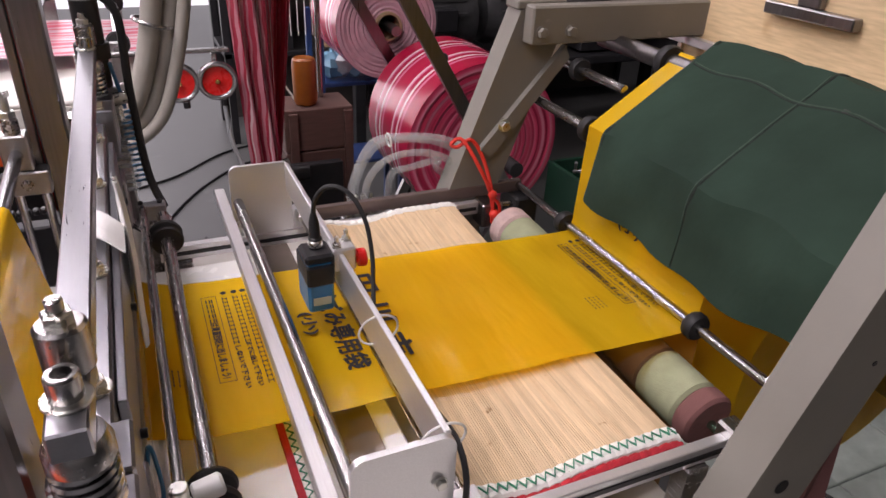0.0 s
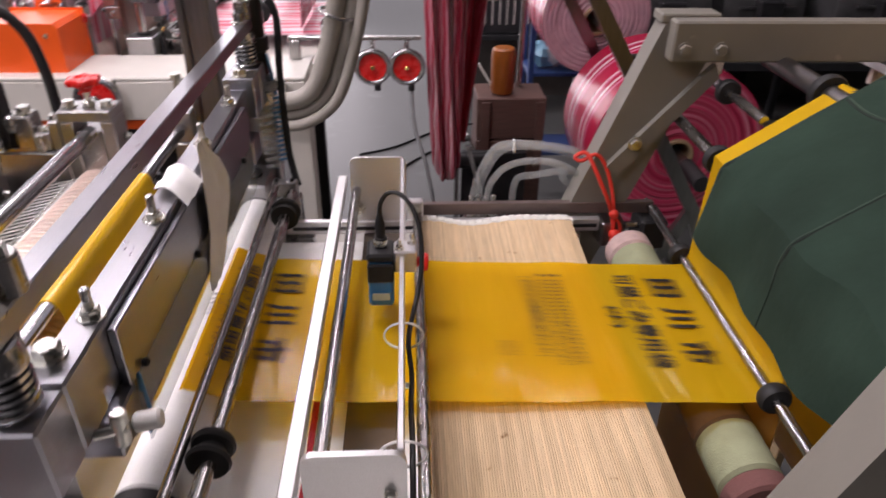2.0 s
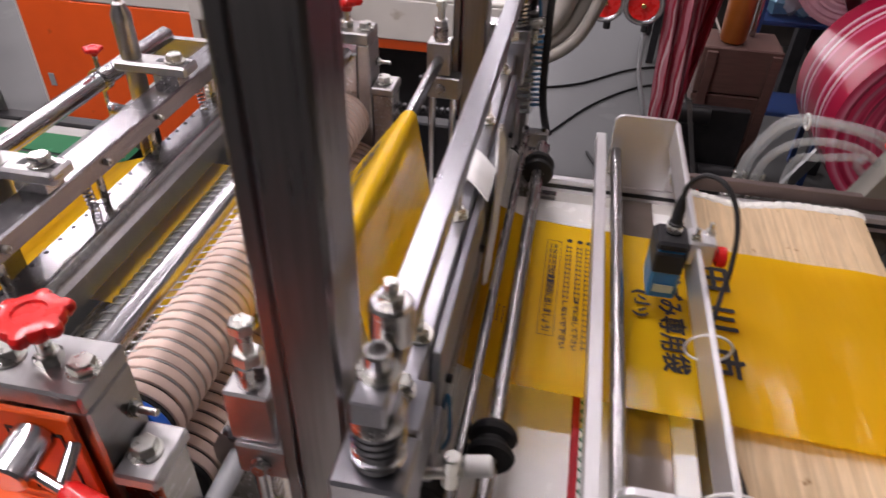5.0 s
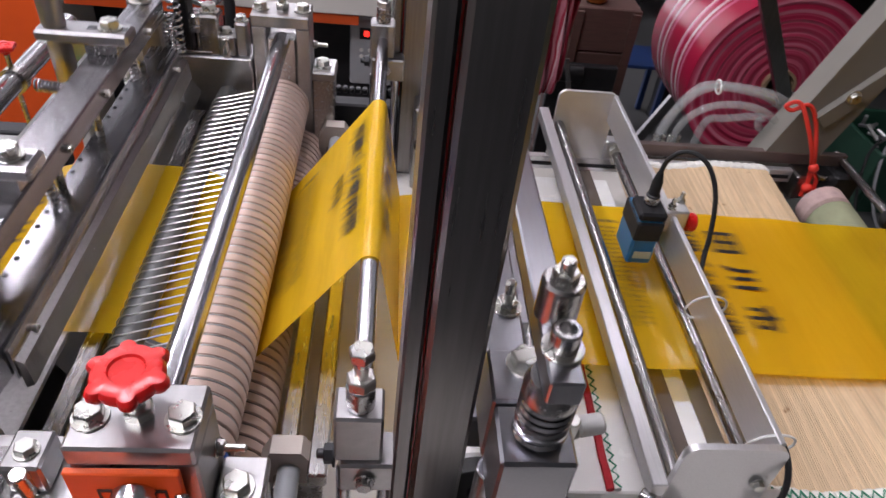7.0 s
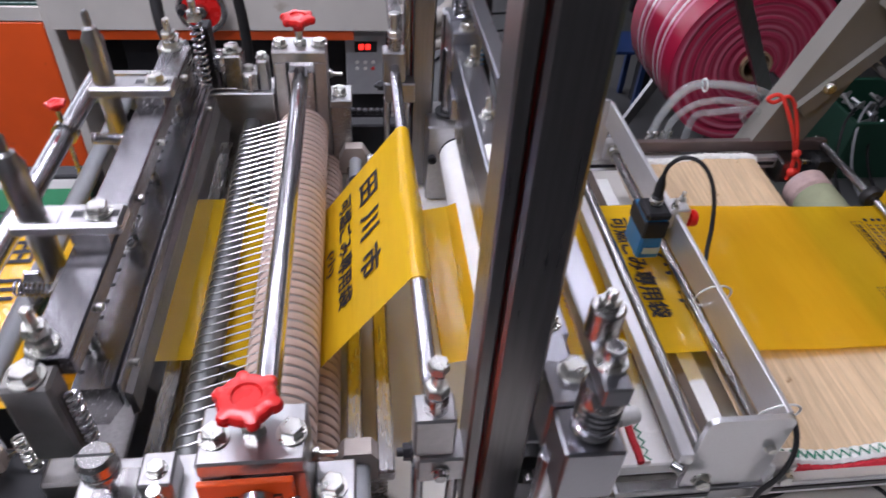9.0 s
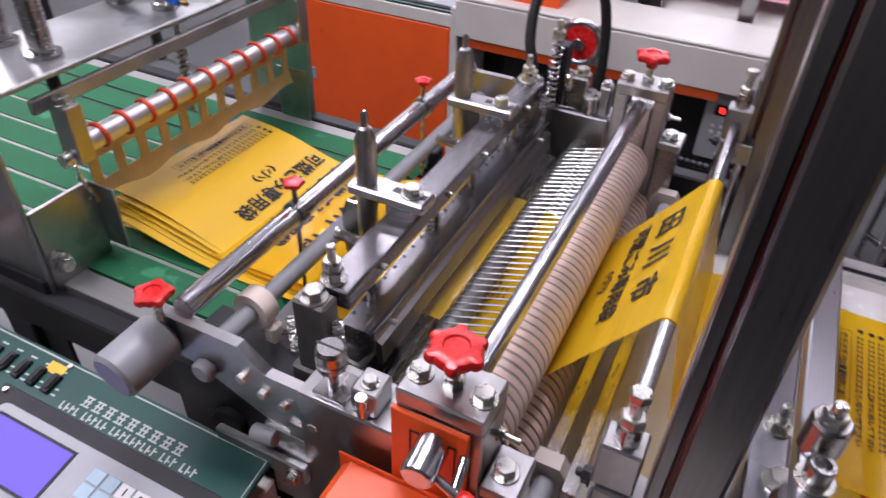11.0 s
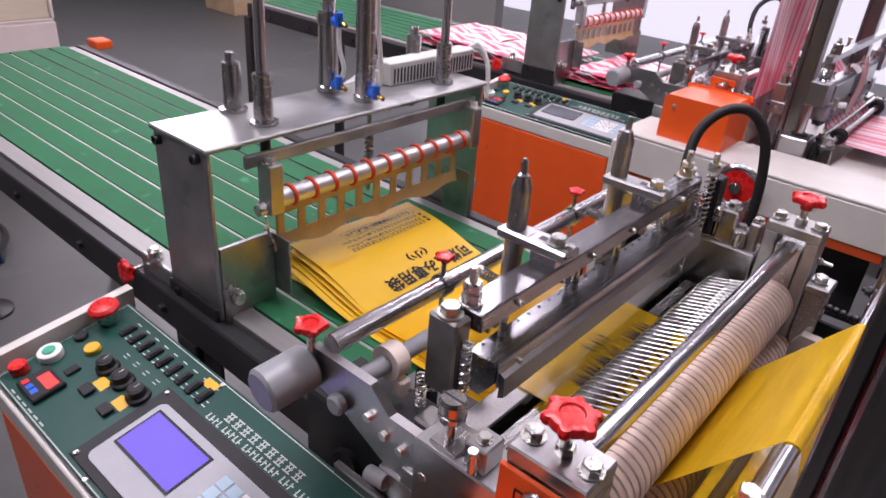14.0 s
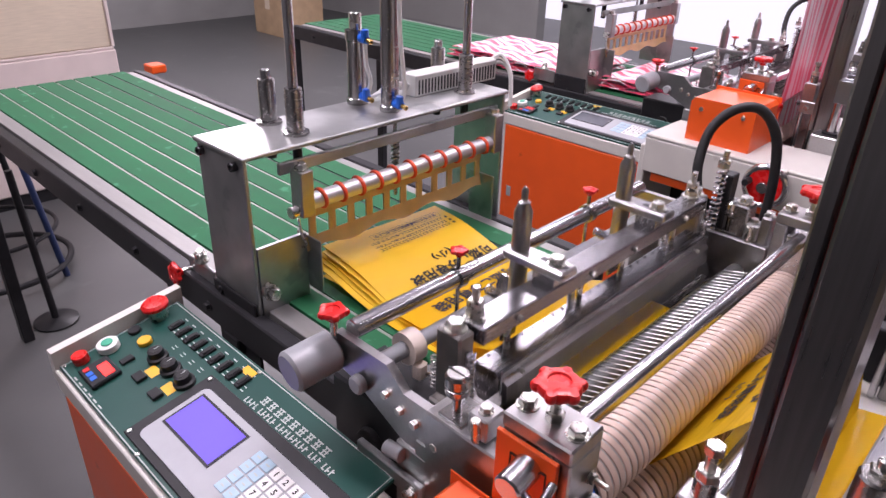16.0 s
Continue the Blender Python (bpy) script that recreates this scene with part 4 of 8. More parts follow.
# ---- cord roller and its steel cords ----
CX, CZ = -0.361, 1.038
cords = thing("cord_roller", (CX, 0.73, CZ - 0.02), "chrome roller with many thin steel carrying cords", "roller")
part("core", Build().cyl((CX, 0.415, CZ), (CX, 1.045, CZ), 0.0145, 24), surf("grooved_roller_steel", (0.16, 0.165, 0.16), 0.45, 0.8, 0.15, 40), cords)
part("axle", Build().cyl((CX, 0.37, CZ), (CX, 1.075, CZ), 0.009), STEEL, cords)


def cord_turn(lead):
    """One turn of a wound cord: it moves by lead on the upper and again on the lower run."""
    pts = []
    R1, R2 = 0.0160, RR - 0.0021
    for i in range(9):
        a = -math.pi / 2 - math.pi * i / 8
        pts.append((CX + R1 * math.cos(a), 0.0, CZ + R1 * math.sin(a)))
    for i in range(13):
        a = math.pi / 2 - math.pi * i / 12
        pts.append((RX + R2 * math.cos(a), lead, RZ + R2 * math.sin(a)))
    return pts + [(CX, 2 * lead, CZ - R1)]


cm = Build().tube(cord_turn(1.5 * RING), 0.00088, 6).mesh("cord", (CX, 0.0, CZ - 0.02))
cm.materials.append(surf("steel_cord", (0.62, 0.63, 0.61), 0.30, 0.9, 0.05))
for i in range(1, 46):
    piece("cord", cm, cords, (0, 0.43 - 0.0007 - 1.5 * RING - 0.73 + RING * (i + 1), 0))

# ---- pressure rod over the nip ----
prod = thing("pressure_rod", (-0.277, 0.72, 1.11), "thick polished pressure rod over the nip roller", "roller")
part("rod", Build().cyl((-0.277, 0.400, 1.128), (-0.277, 1.046, 1.128), 0.0118, 28), CHROME, prod)


# ---- knob brackets ----
def star_knob(b, p, axis, r, lobes=6):
    """A moulded knob with rounded lobes, one closed skin."""
    axis = Vector(axis).normalized()
    u = axis.orthogonal().normalized()
    w = axis.cross(u)
    p = Vector(p)
    rows = [(0.32, -0.55, 0), (0.36, -0.32, 0), (0.60, -0.20, 0.4), (0.86, -0.12, 1), (0.93, 0.0, 1), (0.93, 0.14, 1), (0.86, 0.25, 1), (0.66, 0.31, 0.4), (0.44, 0.31, 0), (0.40, 0.24, 0), (0.02, 0.24, 0)]
    n = lobes * 12
    vs, fs = [], []
    for rad, h, lobe in rows:
        for i in range(n):
            a = 2 * math.pi * i / n
            wave = 1 + lobe * (0.20 * max(0.0, math.cos(lobes * a)) ** 0.7 - 0.08)
            vs.append(p + axis * (h * r) + (u * math.cos(a) + w * math.sin(a)) * (rad * r * wave))
    for k in range(len(rows) - 1):
        fs += [(k * n + i, k * n + (i + 1) % n, (k + 1) * n + (i + 1) % n, (k + 1) * n + i) for i in range(n)]
    fs += [tuple(range(n))[::-1], tuple((len(rows) - 1) * n + i for i in range(n))]
    return b.add(vs, fs)


def knob_bracket(base, side):
    """side -1: towards the operator, +1: the far one."""
    x, y, z = base
    kb = thing("nip_bracket", base, "steel nip bracket with a red star knob" + (" and an orange front" if side < 0 else ""), "bracket", "nip roller brackets")
    part("top_plate", Build().box(x - 0.042, x + 0.040, y - 0.028, y + 0.026, z + 0.252, z + 0.270, 0.002), PLATE, kb)
    part("left_cheek", Build().box(x - 0.042, x - 0.022, y - 0.026, y + 0.026, z, z + 0.2515, 0.002), PLATE, kb)
    part("right_cheek", Build().box(x + 0.020, x + 0.040, y - 0.026, y + 0.026, z, z + 0.2515, 0.002), PLATE, kb)
    part("bearing_block", Build().box(x - 0.0215, x + 0.0195, y - 0.024, y + 0.024, z + 0.10, z + 0.236, 0.002), STEEL, kb)
    part("knob", star_knob(Build(), (x, y, z + 0.308), (0, 0, 1), 0.0265), REDPLASTIC, kb, "red plastic star knob")
    part("knob_screw", Build().cyl((x, y, z + 0.270), (x, y, z + 0.298), 0.0055).hexa((x, y, z + 0.270), (0, 0, 1), 0.010, 0.009), ZINC, kb)
    for dx in (-0.030, 0.029):
        part("plate_bolt", Build().bolt((x + dx, y - 0.004, z + 0.270), (0, 0, 1), 0.0098), ZINC, kb)
    part("foot_plate", Build().box(x + 0.041, x + 0.076, y - 0.030, y + 0.022, z + 0.176, z + 0.189, 0.002), PLATE, kb)
    part("foot_leg", Build().box(x + 0.041, x + 0.074, y - 0.024, y + 0.018, z, z + 0.1755, 0.002), STEEL, kb)
    part("foot_bolt", Build().bolt((x + 0.056, y - 0.006, z + 0.189), (0, 0, 1), 0.0105), ZINC, kb)
    part("side_bolt", Build().bolt((x + 0.040, y + 0.012, z + 0.214), (1, 0, 0), 0.006).cyl((x + 0.045, y + 0.012, z + 0.214), (x + 0.062, y + 0.012, z + 0.214), 0.003), ZINC, kb)
    if side < 0:
        part("orange_front", Build().box(x - 0.043, x + 0.030, y - 0.034, y - 0.0285, z + 0.085, z + 0.2515, 0.001), ORANGE, kb, "orange enamelled front plate")
        part("recess_line", Build().box(x - 0.024, x + 0.020, y - 0.0352, y - 0.0343, z + 0.232, z + 0.2345, 0).box(x - 0.024, x - 0.0225, y - 0.0352, y - 0.0343, z + 0.16, z + 0.232, 0).box(x + 0.0185, x + 0.020, y - 0.0352, y - 0.0343, z + 0.16, z + 0.232, 0), RUBBER, kb)
    return kb


knob_bracket((-0.277, 0.370, 0.896), -1)
knob_bracket((-0.277, 1.064, 0.896), 1)
lever = thing("release_lever", (-0.255, 0.30, 1.06), "chrome release shaft with a red grip handle", "lever")
part("shaft", Build().cyl((-0.277, 0.3355, 1.128), (-0.275, 0.298, 1.125), 0.0148, 24, 0.002), CHROME, lever)
part("arm", Build().cyl((-0.268, 0.312, 1.120), (-0.238, 0.306, 1.112), 0.0042), CHROME, lever)
part("grip", Build().lathe((-0.241, 0.3075, 1.113), (1, -0.30, -0.24), [(0.006, 0), (0.0085, 0.003), (0.0125, 0.035), (0.0155, 0.062), (0.015, 0.070), (0.011, 0.074)], 20), REDPLASTIC, lever)
part("pin", Build().cyl((-0.248, 0.3355, 1.126), (-0.245, 0.305, 1.110), 0.0048), CHROME, lever)


def motor_guard(base):
    x, y, z = base
    g = thing("motor_guard", base, "orange sheet steel motor guard box", "guard")
    part("shell", Build().prism([(x - 0.092, z), (x + 0.092, z), (x + 0.092, z + 0.138), (x + 0.082, z + 0.15), (x - 0.082, z + 0.15), (x - 0.092, z + 0.138)], "xz", y - 0.085, y + 0.075), ORANGE, g)
    part("rear_flange", Build().box(x - 0.096, x + 0.096, y + 0.0753, y + 0.0775, z + 0.02, z + 0.156, 0.001), ORANGE, g)
    for dx in (-0.06, 0.06):
        part("screw", Build().bolt((x + dx, y - 0.085, z + 0.12), (0, -1, 0), 0.005), ZINC, g)
    part("bracket", Build().box(x - 0.06, x + 0.06, y - 0.05, y + 0.05, 0.62, z - 0.0005, 0.002), BLACKPAINT, g)
    return g


guard = motor_guard((-0.279, 0.256, 0.900))

# ---- small adjusting blocks beside the near bracket ----
adj = thing("adjusting_block", (-0.375, 0.372, 0.896), "steel block with a slotted adjusting screw", "block")
part("block", Build().box(-0.43, -0.322, 0.345, 0.40, 0.897, 1.096, 0.002), PLATE, adj)
part("cup", Build().box(-0.414, -0.378, 0.350, 0.386, 1.0965, 1.102, 0.001), STEEL, adj)
part("slot_screw", Build().lathe((-0.398, 0.364, 1.102), (0, 0, 1), [(0.0055, 0), (0.0055, 0.026), (0.0135, 0.027), (0.0148, 0.030), (0.0148, 0.036), (0.0135, 0.037), (0.0148, 0.039), (0.0148, 0.050), (0.012, 0.054)], 24), STEEL, adj)
part("screw_slot", Build().box(-0.4125, -0.3835, 0.3628, 0.3652, 1.1555, 1.1562, 0), RUBBER, adj)
part("mini_block", Build().box(-0.372, -0.345, 0.352, 0.384, 1.0965, 1.126, 0.002), PLATE, adj)
part("mini_bolt", Build().bolt((-0.358, 0.366, 1.126), (0, 0, 1), 0.0072).cyl((-0.358, 0.355, 1.07), (-0.358, 0.349, 1.125), 0.006), ZINC, adj)
adj2 = copy_thing(adj, pose(-0.375, 1.066, 0.896))
tagged(adj2, "steel block with a slotted adjusting screw on the drive side")

# ---- sealing unit ----
POSTSTEEL = surf("oiled_dark_steel", (0.24, 0.23, 0.22), 0.36, 0.85, 0.15, 40, 0.05, 200)
seal = thing("sealing_unit", (-0.44, 0.72, 0.896), "steel heat sealing jaw with springs and brackets", "sealing jaw")
part("anvil", Build().box(-0.462, -0.424, 0.41, 1.03, 0.93, 1.027, 0.002), DARKSTEEL, seal)
part("anvil_strip", Build().box(-0.412, -0.392, 0.42, 1.02, 0.95, 1.020, 0.002), STEEL, seal)
for py in (0.428, 1.012):
    part("side_post", Build().box(-0.486, -0.428, py - 0.022, py + 0.012, 0.897, 1.048, 0.003), POSTSTEEL, seal)
    part("return_spring", Build().spring((-0.491, py - 0.004, 1.05), (-0.491, py - 0.004, 1.10), 0.0055, 0.0013, 9, 12), ZINC, seal)
jaw = part("jaw", Build().prism([(-0.440, 1.036), (-0.428, 1.036), (-0.4095, 1.062), (-0.4095, 1.080), (-0.414, 1.088), (-0.448, 1.088), (-0.448, 1.050)], "xz", 0.45, 1.00), JAWSTEEL, seal)
part("jaw_lip", Build().box(-0.4092, -0.4062, 0.452, 0.998, 1.056, 1.091, 0.001), CHROME, jaw)
part("jaw_band", Build().prism([(-0.4060, 1.076), (-0.4000, 1.072), (-0.3985, 1.046), (-0.4060, 1.042)], "xz", 0.455, 0.995), DARKSTEEL, jaw)
part("teflon_skirt", Build().sheet([[(-0.3980 + 0.018 * (k / 5) ** 0.8, 0.47 + 0.5 * j / 16, 1.072 - 0.032 * k / 5 + 0.0015 * math.sin(j * 1.7 + k)) for j in range(17)] for k in range(6)], 0.0004), CLEARFILM, jaw, "clear sheet hanging over the film")
part("beam", Build().box(-0.462, -0.424, 0.434, 1.006, 1.128, 1.152, 0.002), JAWSTEEL, jaw)
for py, s_ in ((0.418, 1), (1.022, -1)):
    part("guide_block", Build().box(-0.474, -0.434, py - 0.013, py + 0.013, 1.050, 1.148, 0.003), POSTSTEEL, jaw)
    part("post_bolt", Build().bolt((-0.453, py - 0.001, 1.148), (0, 0, 1), 0.0115), ZINC, jaw)
    part("post_rod", Build().cyl((-0.449, py + 0.028 * s_, 1.150), (-0.449, py + 0.028 * s_, 1.196), 0.0048).cyl((-0.449, py + 0.028 * s_, 1.152), (-0.449, py + 0.028 * s_, 1.155), 0.014).hexa((-0.449, py + 0.028 * s_, 1.155), (0, 0, 1), 0.0115, 0.011).hexa((-0.449, py + 0.028 * s_, 1.168), (0, 0, 1), 0.0105, 0.010), ZINC, jaw)
    part("post_spring", Build().spring((-0.427, py - 0.002, 1.060), (-0.427, py - 0.002, 1.128), 0.0058, 0.0014, 11, 12), CHROME, jaw)
for by in (0.585, 0.845):
    part("arm_plate", Build().box(-0.512, -0.412, by - 0.017, by + 0.017, 1.165, 1.179, 0.003), PLATE, jaw)
    part("arm_spacer", Build().box(-0.462, -0.426, by - 0.013, by + 0.013, 1.1522, 1.1648, 0.001), STEEL, jaw)
    part("arm_bolt", Build().bolt((-0.434, by, 1.179), (0, 0, 1), 0.0105), ZINC, jaw)
    part("bolt_slot", Build().box(-0.458, -0.416, by - 0.005, by + 0.005, 1.1788, 1.1794, 0), BLACKOX, jaw)
    part("pin", Build().lathe((-0.494, by, 1.084), (0, 0, 1), [(0.010, 0), (0.0125, 0.004), (0.0125, 0.13), (0.0118, 0.135), (0.0125, 0.14), (0.0125, 0.15), (0.009, 0.158), (0.008, 0.163), (0.0045, 0.166), (0.0045, 0.18), (0.002, 0.184)], 20), PLATE, jaw)
    part("hook", Build().box(-0.472, -0.467, by - 0.06, by - 0.03, 1.07, 1.14, 0.001), STEEL, jaw)
    part("hook_spring", Build().spring((-0.51, by - 0.045, 1.128), (-0.474, by - 0.045, 1.125), 0.006, 0.0014, 9, 12), CHROME, jaw)
    part("hanger_spring", Build().spring((-0.436, by + 0.05, 1.088), (-0.440, by + 0.05, 1.128), 0.005, 0.0013, 8, 10), CHROME, jaw)
for by in (0.5, 0.66, 0.77, 0.93):
    part("hanger_stud", Build().cyl((-0.440, by, 1.086), (-0.440, by, 1.130), 0.0045), ZINC, jaw)
    part("beam_screw", Build().socket((-0.424, by, 1.140), (1, 0, 0), 0.004), ZINC, jaw)
b = Build()
for i in range(24):
    y = 0.47 + i * 0.0225
    b.cyl((-0.4435, y, 1.0878), (-0.4435, y, 1.0888), 0.0026, 8)
part("screw_row", b, BLACKOX, jaw)
for by in (0.49, 0.96):
    part("front_screw", Build().socket((-0.4062, by, 1.075), (1, 0, 0), 0.0036), ZINC, jaw)
# black air hose arching over the far end of the seal
hose = thing("arched_hose", (-0.45, 1.10, 1.0), "thick black rubber hose arching over the sealing jaw", "hose")
part("hose", Build().tube(smooth_path([(-0.46, 1.045, 1.155), (-0.475, 1.06, 1.20), (-0.478, 1.09, 1.255), (-0.455, 1.12, 1.29), (-0.42, 1.14, 1.295), (-0.39, 1.15, 1.26), (-0.375, 1.15, 1.20), (-0.37, 1.145, 1.12), (-0.375, 1.14, 1.0)]), 0.0088, 12), RUBBER, hose)
part("stand", Build().box(-0.40, -0.35, 1.12, 1.16, 0.896, 1.01, 0.002), BLACKPAINT, hose)
# dark links at the far side of the jaw
link = thing("jaw_linkage", (-0.39, 1.06, 0.9), "black steel linkage and guide posts beside the jaw", "linkage")
part("dark_plate", Build().box(-0.425, -0.405, 1.045, 1.075, 0.9, 1.20, 0.002), BLACKPAINT, link)
part("guide_post", Build().box(-0.395, -0.365, 1.045, 1.08, 0.9, 1.155, 0.003), STEEL, link)
part("guide_post", Build().box(-0.345, -0.327, 1.05, 1.075, 0.9, 1.145, 0.003), PLATE, link)
part("post_bolt", Build().bolt((-0.380, 1.062, 1.155), (0, 0, 1), 0.011), ZINC, link)
part("post_bolt", Build().bolt((-0.336, 1.062, 1.145), (0, 0, 1), 0.008), ZINC, link)
part("cross_plate", Build().box(-0.43, -0.31, 1.082, 1.10, 0.9, 1.09, 0.002), GALV, link)
part("link_spring", Build().spring((-0.42, 1.035, 1.10), (-0.42, 1.035, 1.21), 0.008, 0.002, 12, 12), CHROME, link)
part("link_cap", Build().hexa((-0.42, 1.035, 1.215), (0, 0, 1), 0.011, 0.014).cyl((-0.42, 1.035, 1.228), (-0.42, 1.035, 1.245), 0.005), ZINC, link)

# ---- outlet side frames and rods ----
out = thing("outlet_frame", (-0.53, 0.70, 0.90), "steel side plates holding two long outlet rods", "frame")
for sy in (0.356, 1.068):
    part("side_plate", Build().prism([(-0.612, 1.072), (-0.598, 1.118), (-0.500, 1.118), (-0.470, 1.092), (-0.405, 1.092), (-0.405, 1.020), (-0.470, 1.020), (-0.56, 1.062)], "xz", sy - 0.006, sy + 0.006), PLATE, out)
    for bx, bz in ((-0.50, 1.075), (-0.475, 1.065), (-0.45, 1.060), (-0.415, 1.050)):
        part("plate_bolt", Build().hexa((bx, sy - 0.006, bz), (0, -1, 0), 0.006, 0.006), ZINC, out)
    part("lower_plate", Build().box(-0.48, -0.40, sy - 0.010, sy + 0.010, 0.897, 1.0195, 0.002), GALV, out)
part("rod", Build().cyl((-0.578, 0.362, 1.124), (-0.578, 1.062, 1.124), 0.0130, 28), CHROME, out)
part("tube_rod", Build().cyl((-0.556, 0.362, 1.072), (-0.556, 1.062, 1.072), 0.0115, 24), GREYPLASTIC, out)
part("plastic_cap", Build().cyl((-0.604, 0.282, 1.084), (-0.600, 0.349, 1.090), 0.0275, 28, 0.004), GREYPLASTIC, out, "grey plastic cap on the shaft end")
part("end_knob", star_knob(Build(), (-0.592, 0.345, 1.150), (0, 0, 1), 0.020, 5), REDPLASTIC, out)
part("end_screw", Build().cyl((-0.592, 0.345, 1.118), (-0.592, 0.345, 1.142), 0.005), ZINC, out)
part("stop_button", Build().cyl((-0.545, 0.336, 1.068), (-0.545, 0.3495, 1.068), 0.013, 18, 0.003), GREYPLASTIC, out)
part("felt_ring", Build().pipe((-0.556, 0.43, 1.072), (-0.556, 0.452, 1.072), 0.0235, 0.0118), surf("pale_nylon", (0.66, 0.56, 0.48), 0.5), out, "pale nylon cam ring")
part("ring_tail", Build().box(-0.545, -0.528, 0.432, 0.450, 1.030, 1.056, 0.003), surf("pale_nylon_tail", (0.66, 0.56, 0.48), 0.5), out)
part("ring_wire", Build().cyl((-0.535, 0.445, 1.034), (-0.472, 0.448, 1.072), 0.002), STEEL, out)
for cy in (0.556, 0.884):
    part("rod_clamp", Build().pipe((-0.578, cy - 0.006, 1.124), (-0.578, cy + 0.006, 1.124), 0.0165, 0.0132), STEEL, out)
    part("clamp_pin", Build().cyl((-0.578, cy, 1.0), (-0.578, cy, 1.108), 0.003).cyl((-0.578, cy, 1.14), (-0.578, cy, 1.158), 0.0032), STEEL, out)
    part("clamp_knob", star_knob(Build(), (-0.578, cy, 1.166), (0, 0, 1), 0.0135, 5), REDPLASTIC, out)
part("hook_plate", Build().prism([(-0.54, 1.05), (-0.525, 1.05), (-0.515, 1.11), (-0.522, 1.13), (-0.535, 1.13), (-0.543, 1.11)], "xz", 0.60, 0.605), STEEL, out)
cyl2 = thing("drive_box", (-0.56, 0.40, 0.60), "black drive box under the outlet frame", "gearbox")
part("box", Build().box(-0.64, -0.485, 0.372, 0.47, 0.70, 1.02, 0.004), BLACKPAINT, cyl2)
part("hub", Build().cyl((-0.555, 0.362, 0.95), (-0.555, 0.372, 0.95), 0.022), RUBBER, cyl2)
part("support", Build().box(-0.62, -0.50, 0.40, 0.46, 0.0, 0.6995, 0.003), BLACKPAINT, cyl2)
arm = thing("side_arm", (-0.48, 0.33, 0.94), "flat galvanised arm bolted beside the control panel", "bracket")
part("arm", Build().box(-0.545, -0.425, 0.336, 0.346, 0.956, 0.982, 0.002), GALV, arm)
part("arm_bolt", Build().bolt((-0.44, 0.336, 0.966), (0, -1, 0), 0.009), ZINC, arm)
part("web_plate", Build().prism([(-0.46, 0.80), (-0.425, 0.80), (-0.425, 1.04), (-0.445, 1.04)], "xz", 0.3465, 0.3495), GALV, arm)
part("grey_fitting", Build().cyl((-0.49, 0.34, 1.005), (-0.462, 0.342, 1.008), 0.010), GREYPLASTIC, arm)

# ---- conveyor ----
PALESTRIP = surf("bright_bed_strip", (0.24, 0.27, 0.23), 0.5, 0.2)
def conveyor(base, length, label):
    """base: near right corner of the belt at floor level; it runs towards -x."""
    x, y, z = base
    cv = thing("belt_conveyor", base, label, "conveyor", "belt conveyors")
    pitch = 0.0625
    for i in range(8):
        y0 = y + i * pitch + 0.003
        part("belt", Build().prism([(x, 0.955), (x - length, 0.955), (x - length - 0.02, 0.962), (x - length, 0.976), (x, 0.976), (x + 0.012, 0.966)], "xz", y0, y0 + pitch - 0.008), GREENBELT, cv)
    # added strips put the bright bed between belts into colour, the last two black
    for i in range(1, 8):
        y0 = y + i * pitch
        part("gap_strip", Build().box(x - length + 0.02, x - 0.01, y0 - 0.0052, y0 + 0.0028, 0.9548, 0.9742, 0), PALESTRIP if i < 6 else BLACKPAINT, cv)
    part("bed", Build().box(x - length + 0.03, x - 0.02, y - 0.04, y + 0.54, 0.944, 0.9545, 0.002), GALV, cv)
    for sy in (y - 0.012, y + 0.512):
        part("edge_strip", Build().box(x - length + 0.02, x, sy - 0.026, sy + 0.012, 0.955, 0.974, 0.001), STRIPSTEEL, cv)
    for sy in (y - 0.062, y + 0.548):
        part("side_rail", Build().box(x - length - 0.01, x + 0.01, sy - 0.012, sy + 0.018, 0.905, 0.972, 0.003), BLACKPAINT, cv)
        for i in range(7):
            xx = x - 0.12 - i * length / 7
            part("rail_bolt", Build().bolt((xx, sy - 0.012, 0.935), (0, -1, 0), 0.008), BLACKOX, cv)
    for lx in (x - 0.35, x - length - 0.02):
        for sy in (y - 0.055, y + 0.55):
            part("leg", Build().box(lx - 0.025, lx + 0.025, sy - 0.02, sy + 0.02, 0.0, 0.9045, 0.003), BLACKPAINT, cv)
    part("sensor_box", Build().box(x - length - 0.0, x - length + 0.07, y + 0.575, y + 0.635, 0.965, 0.995, 0.004), ORANGE, cv, "orange end cover")
    return cv


conveyor((-0.62, 0.468, 0.0), 2.08, "long conveyor of green belts with black rails")


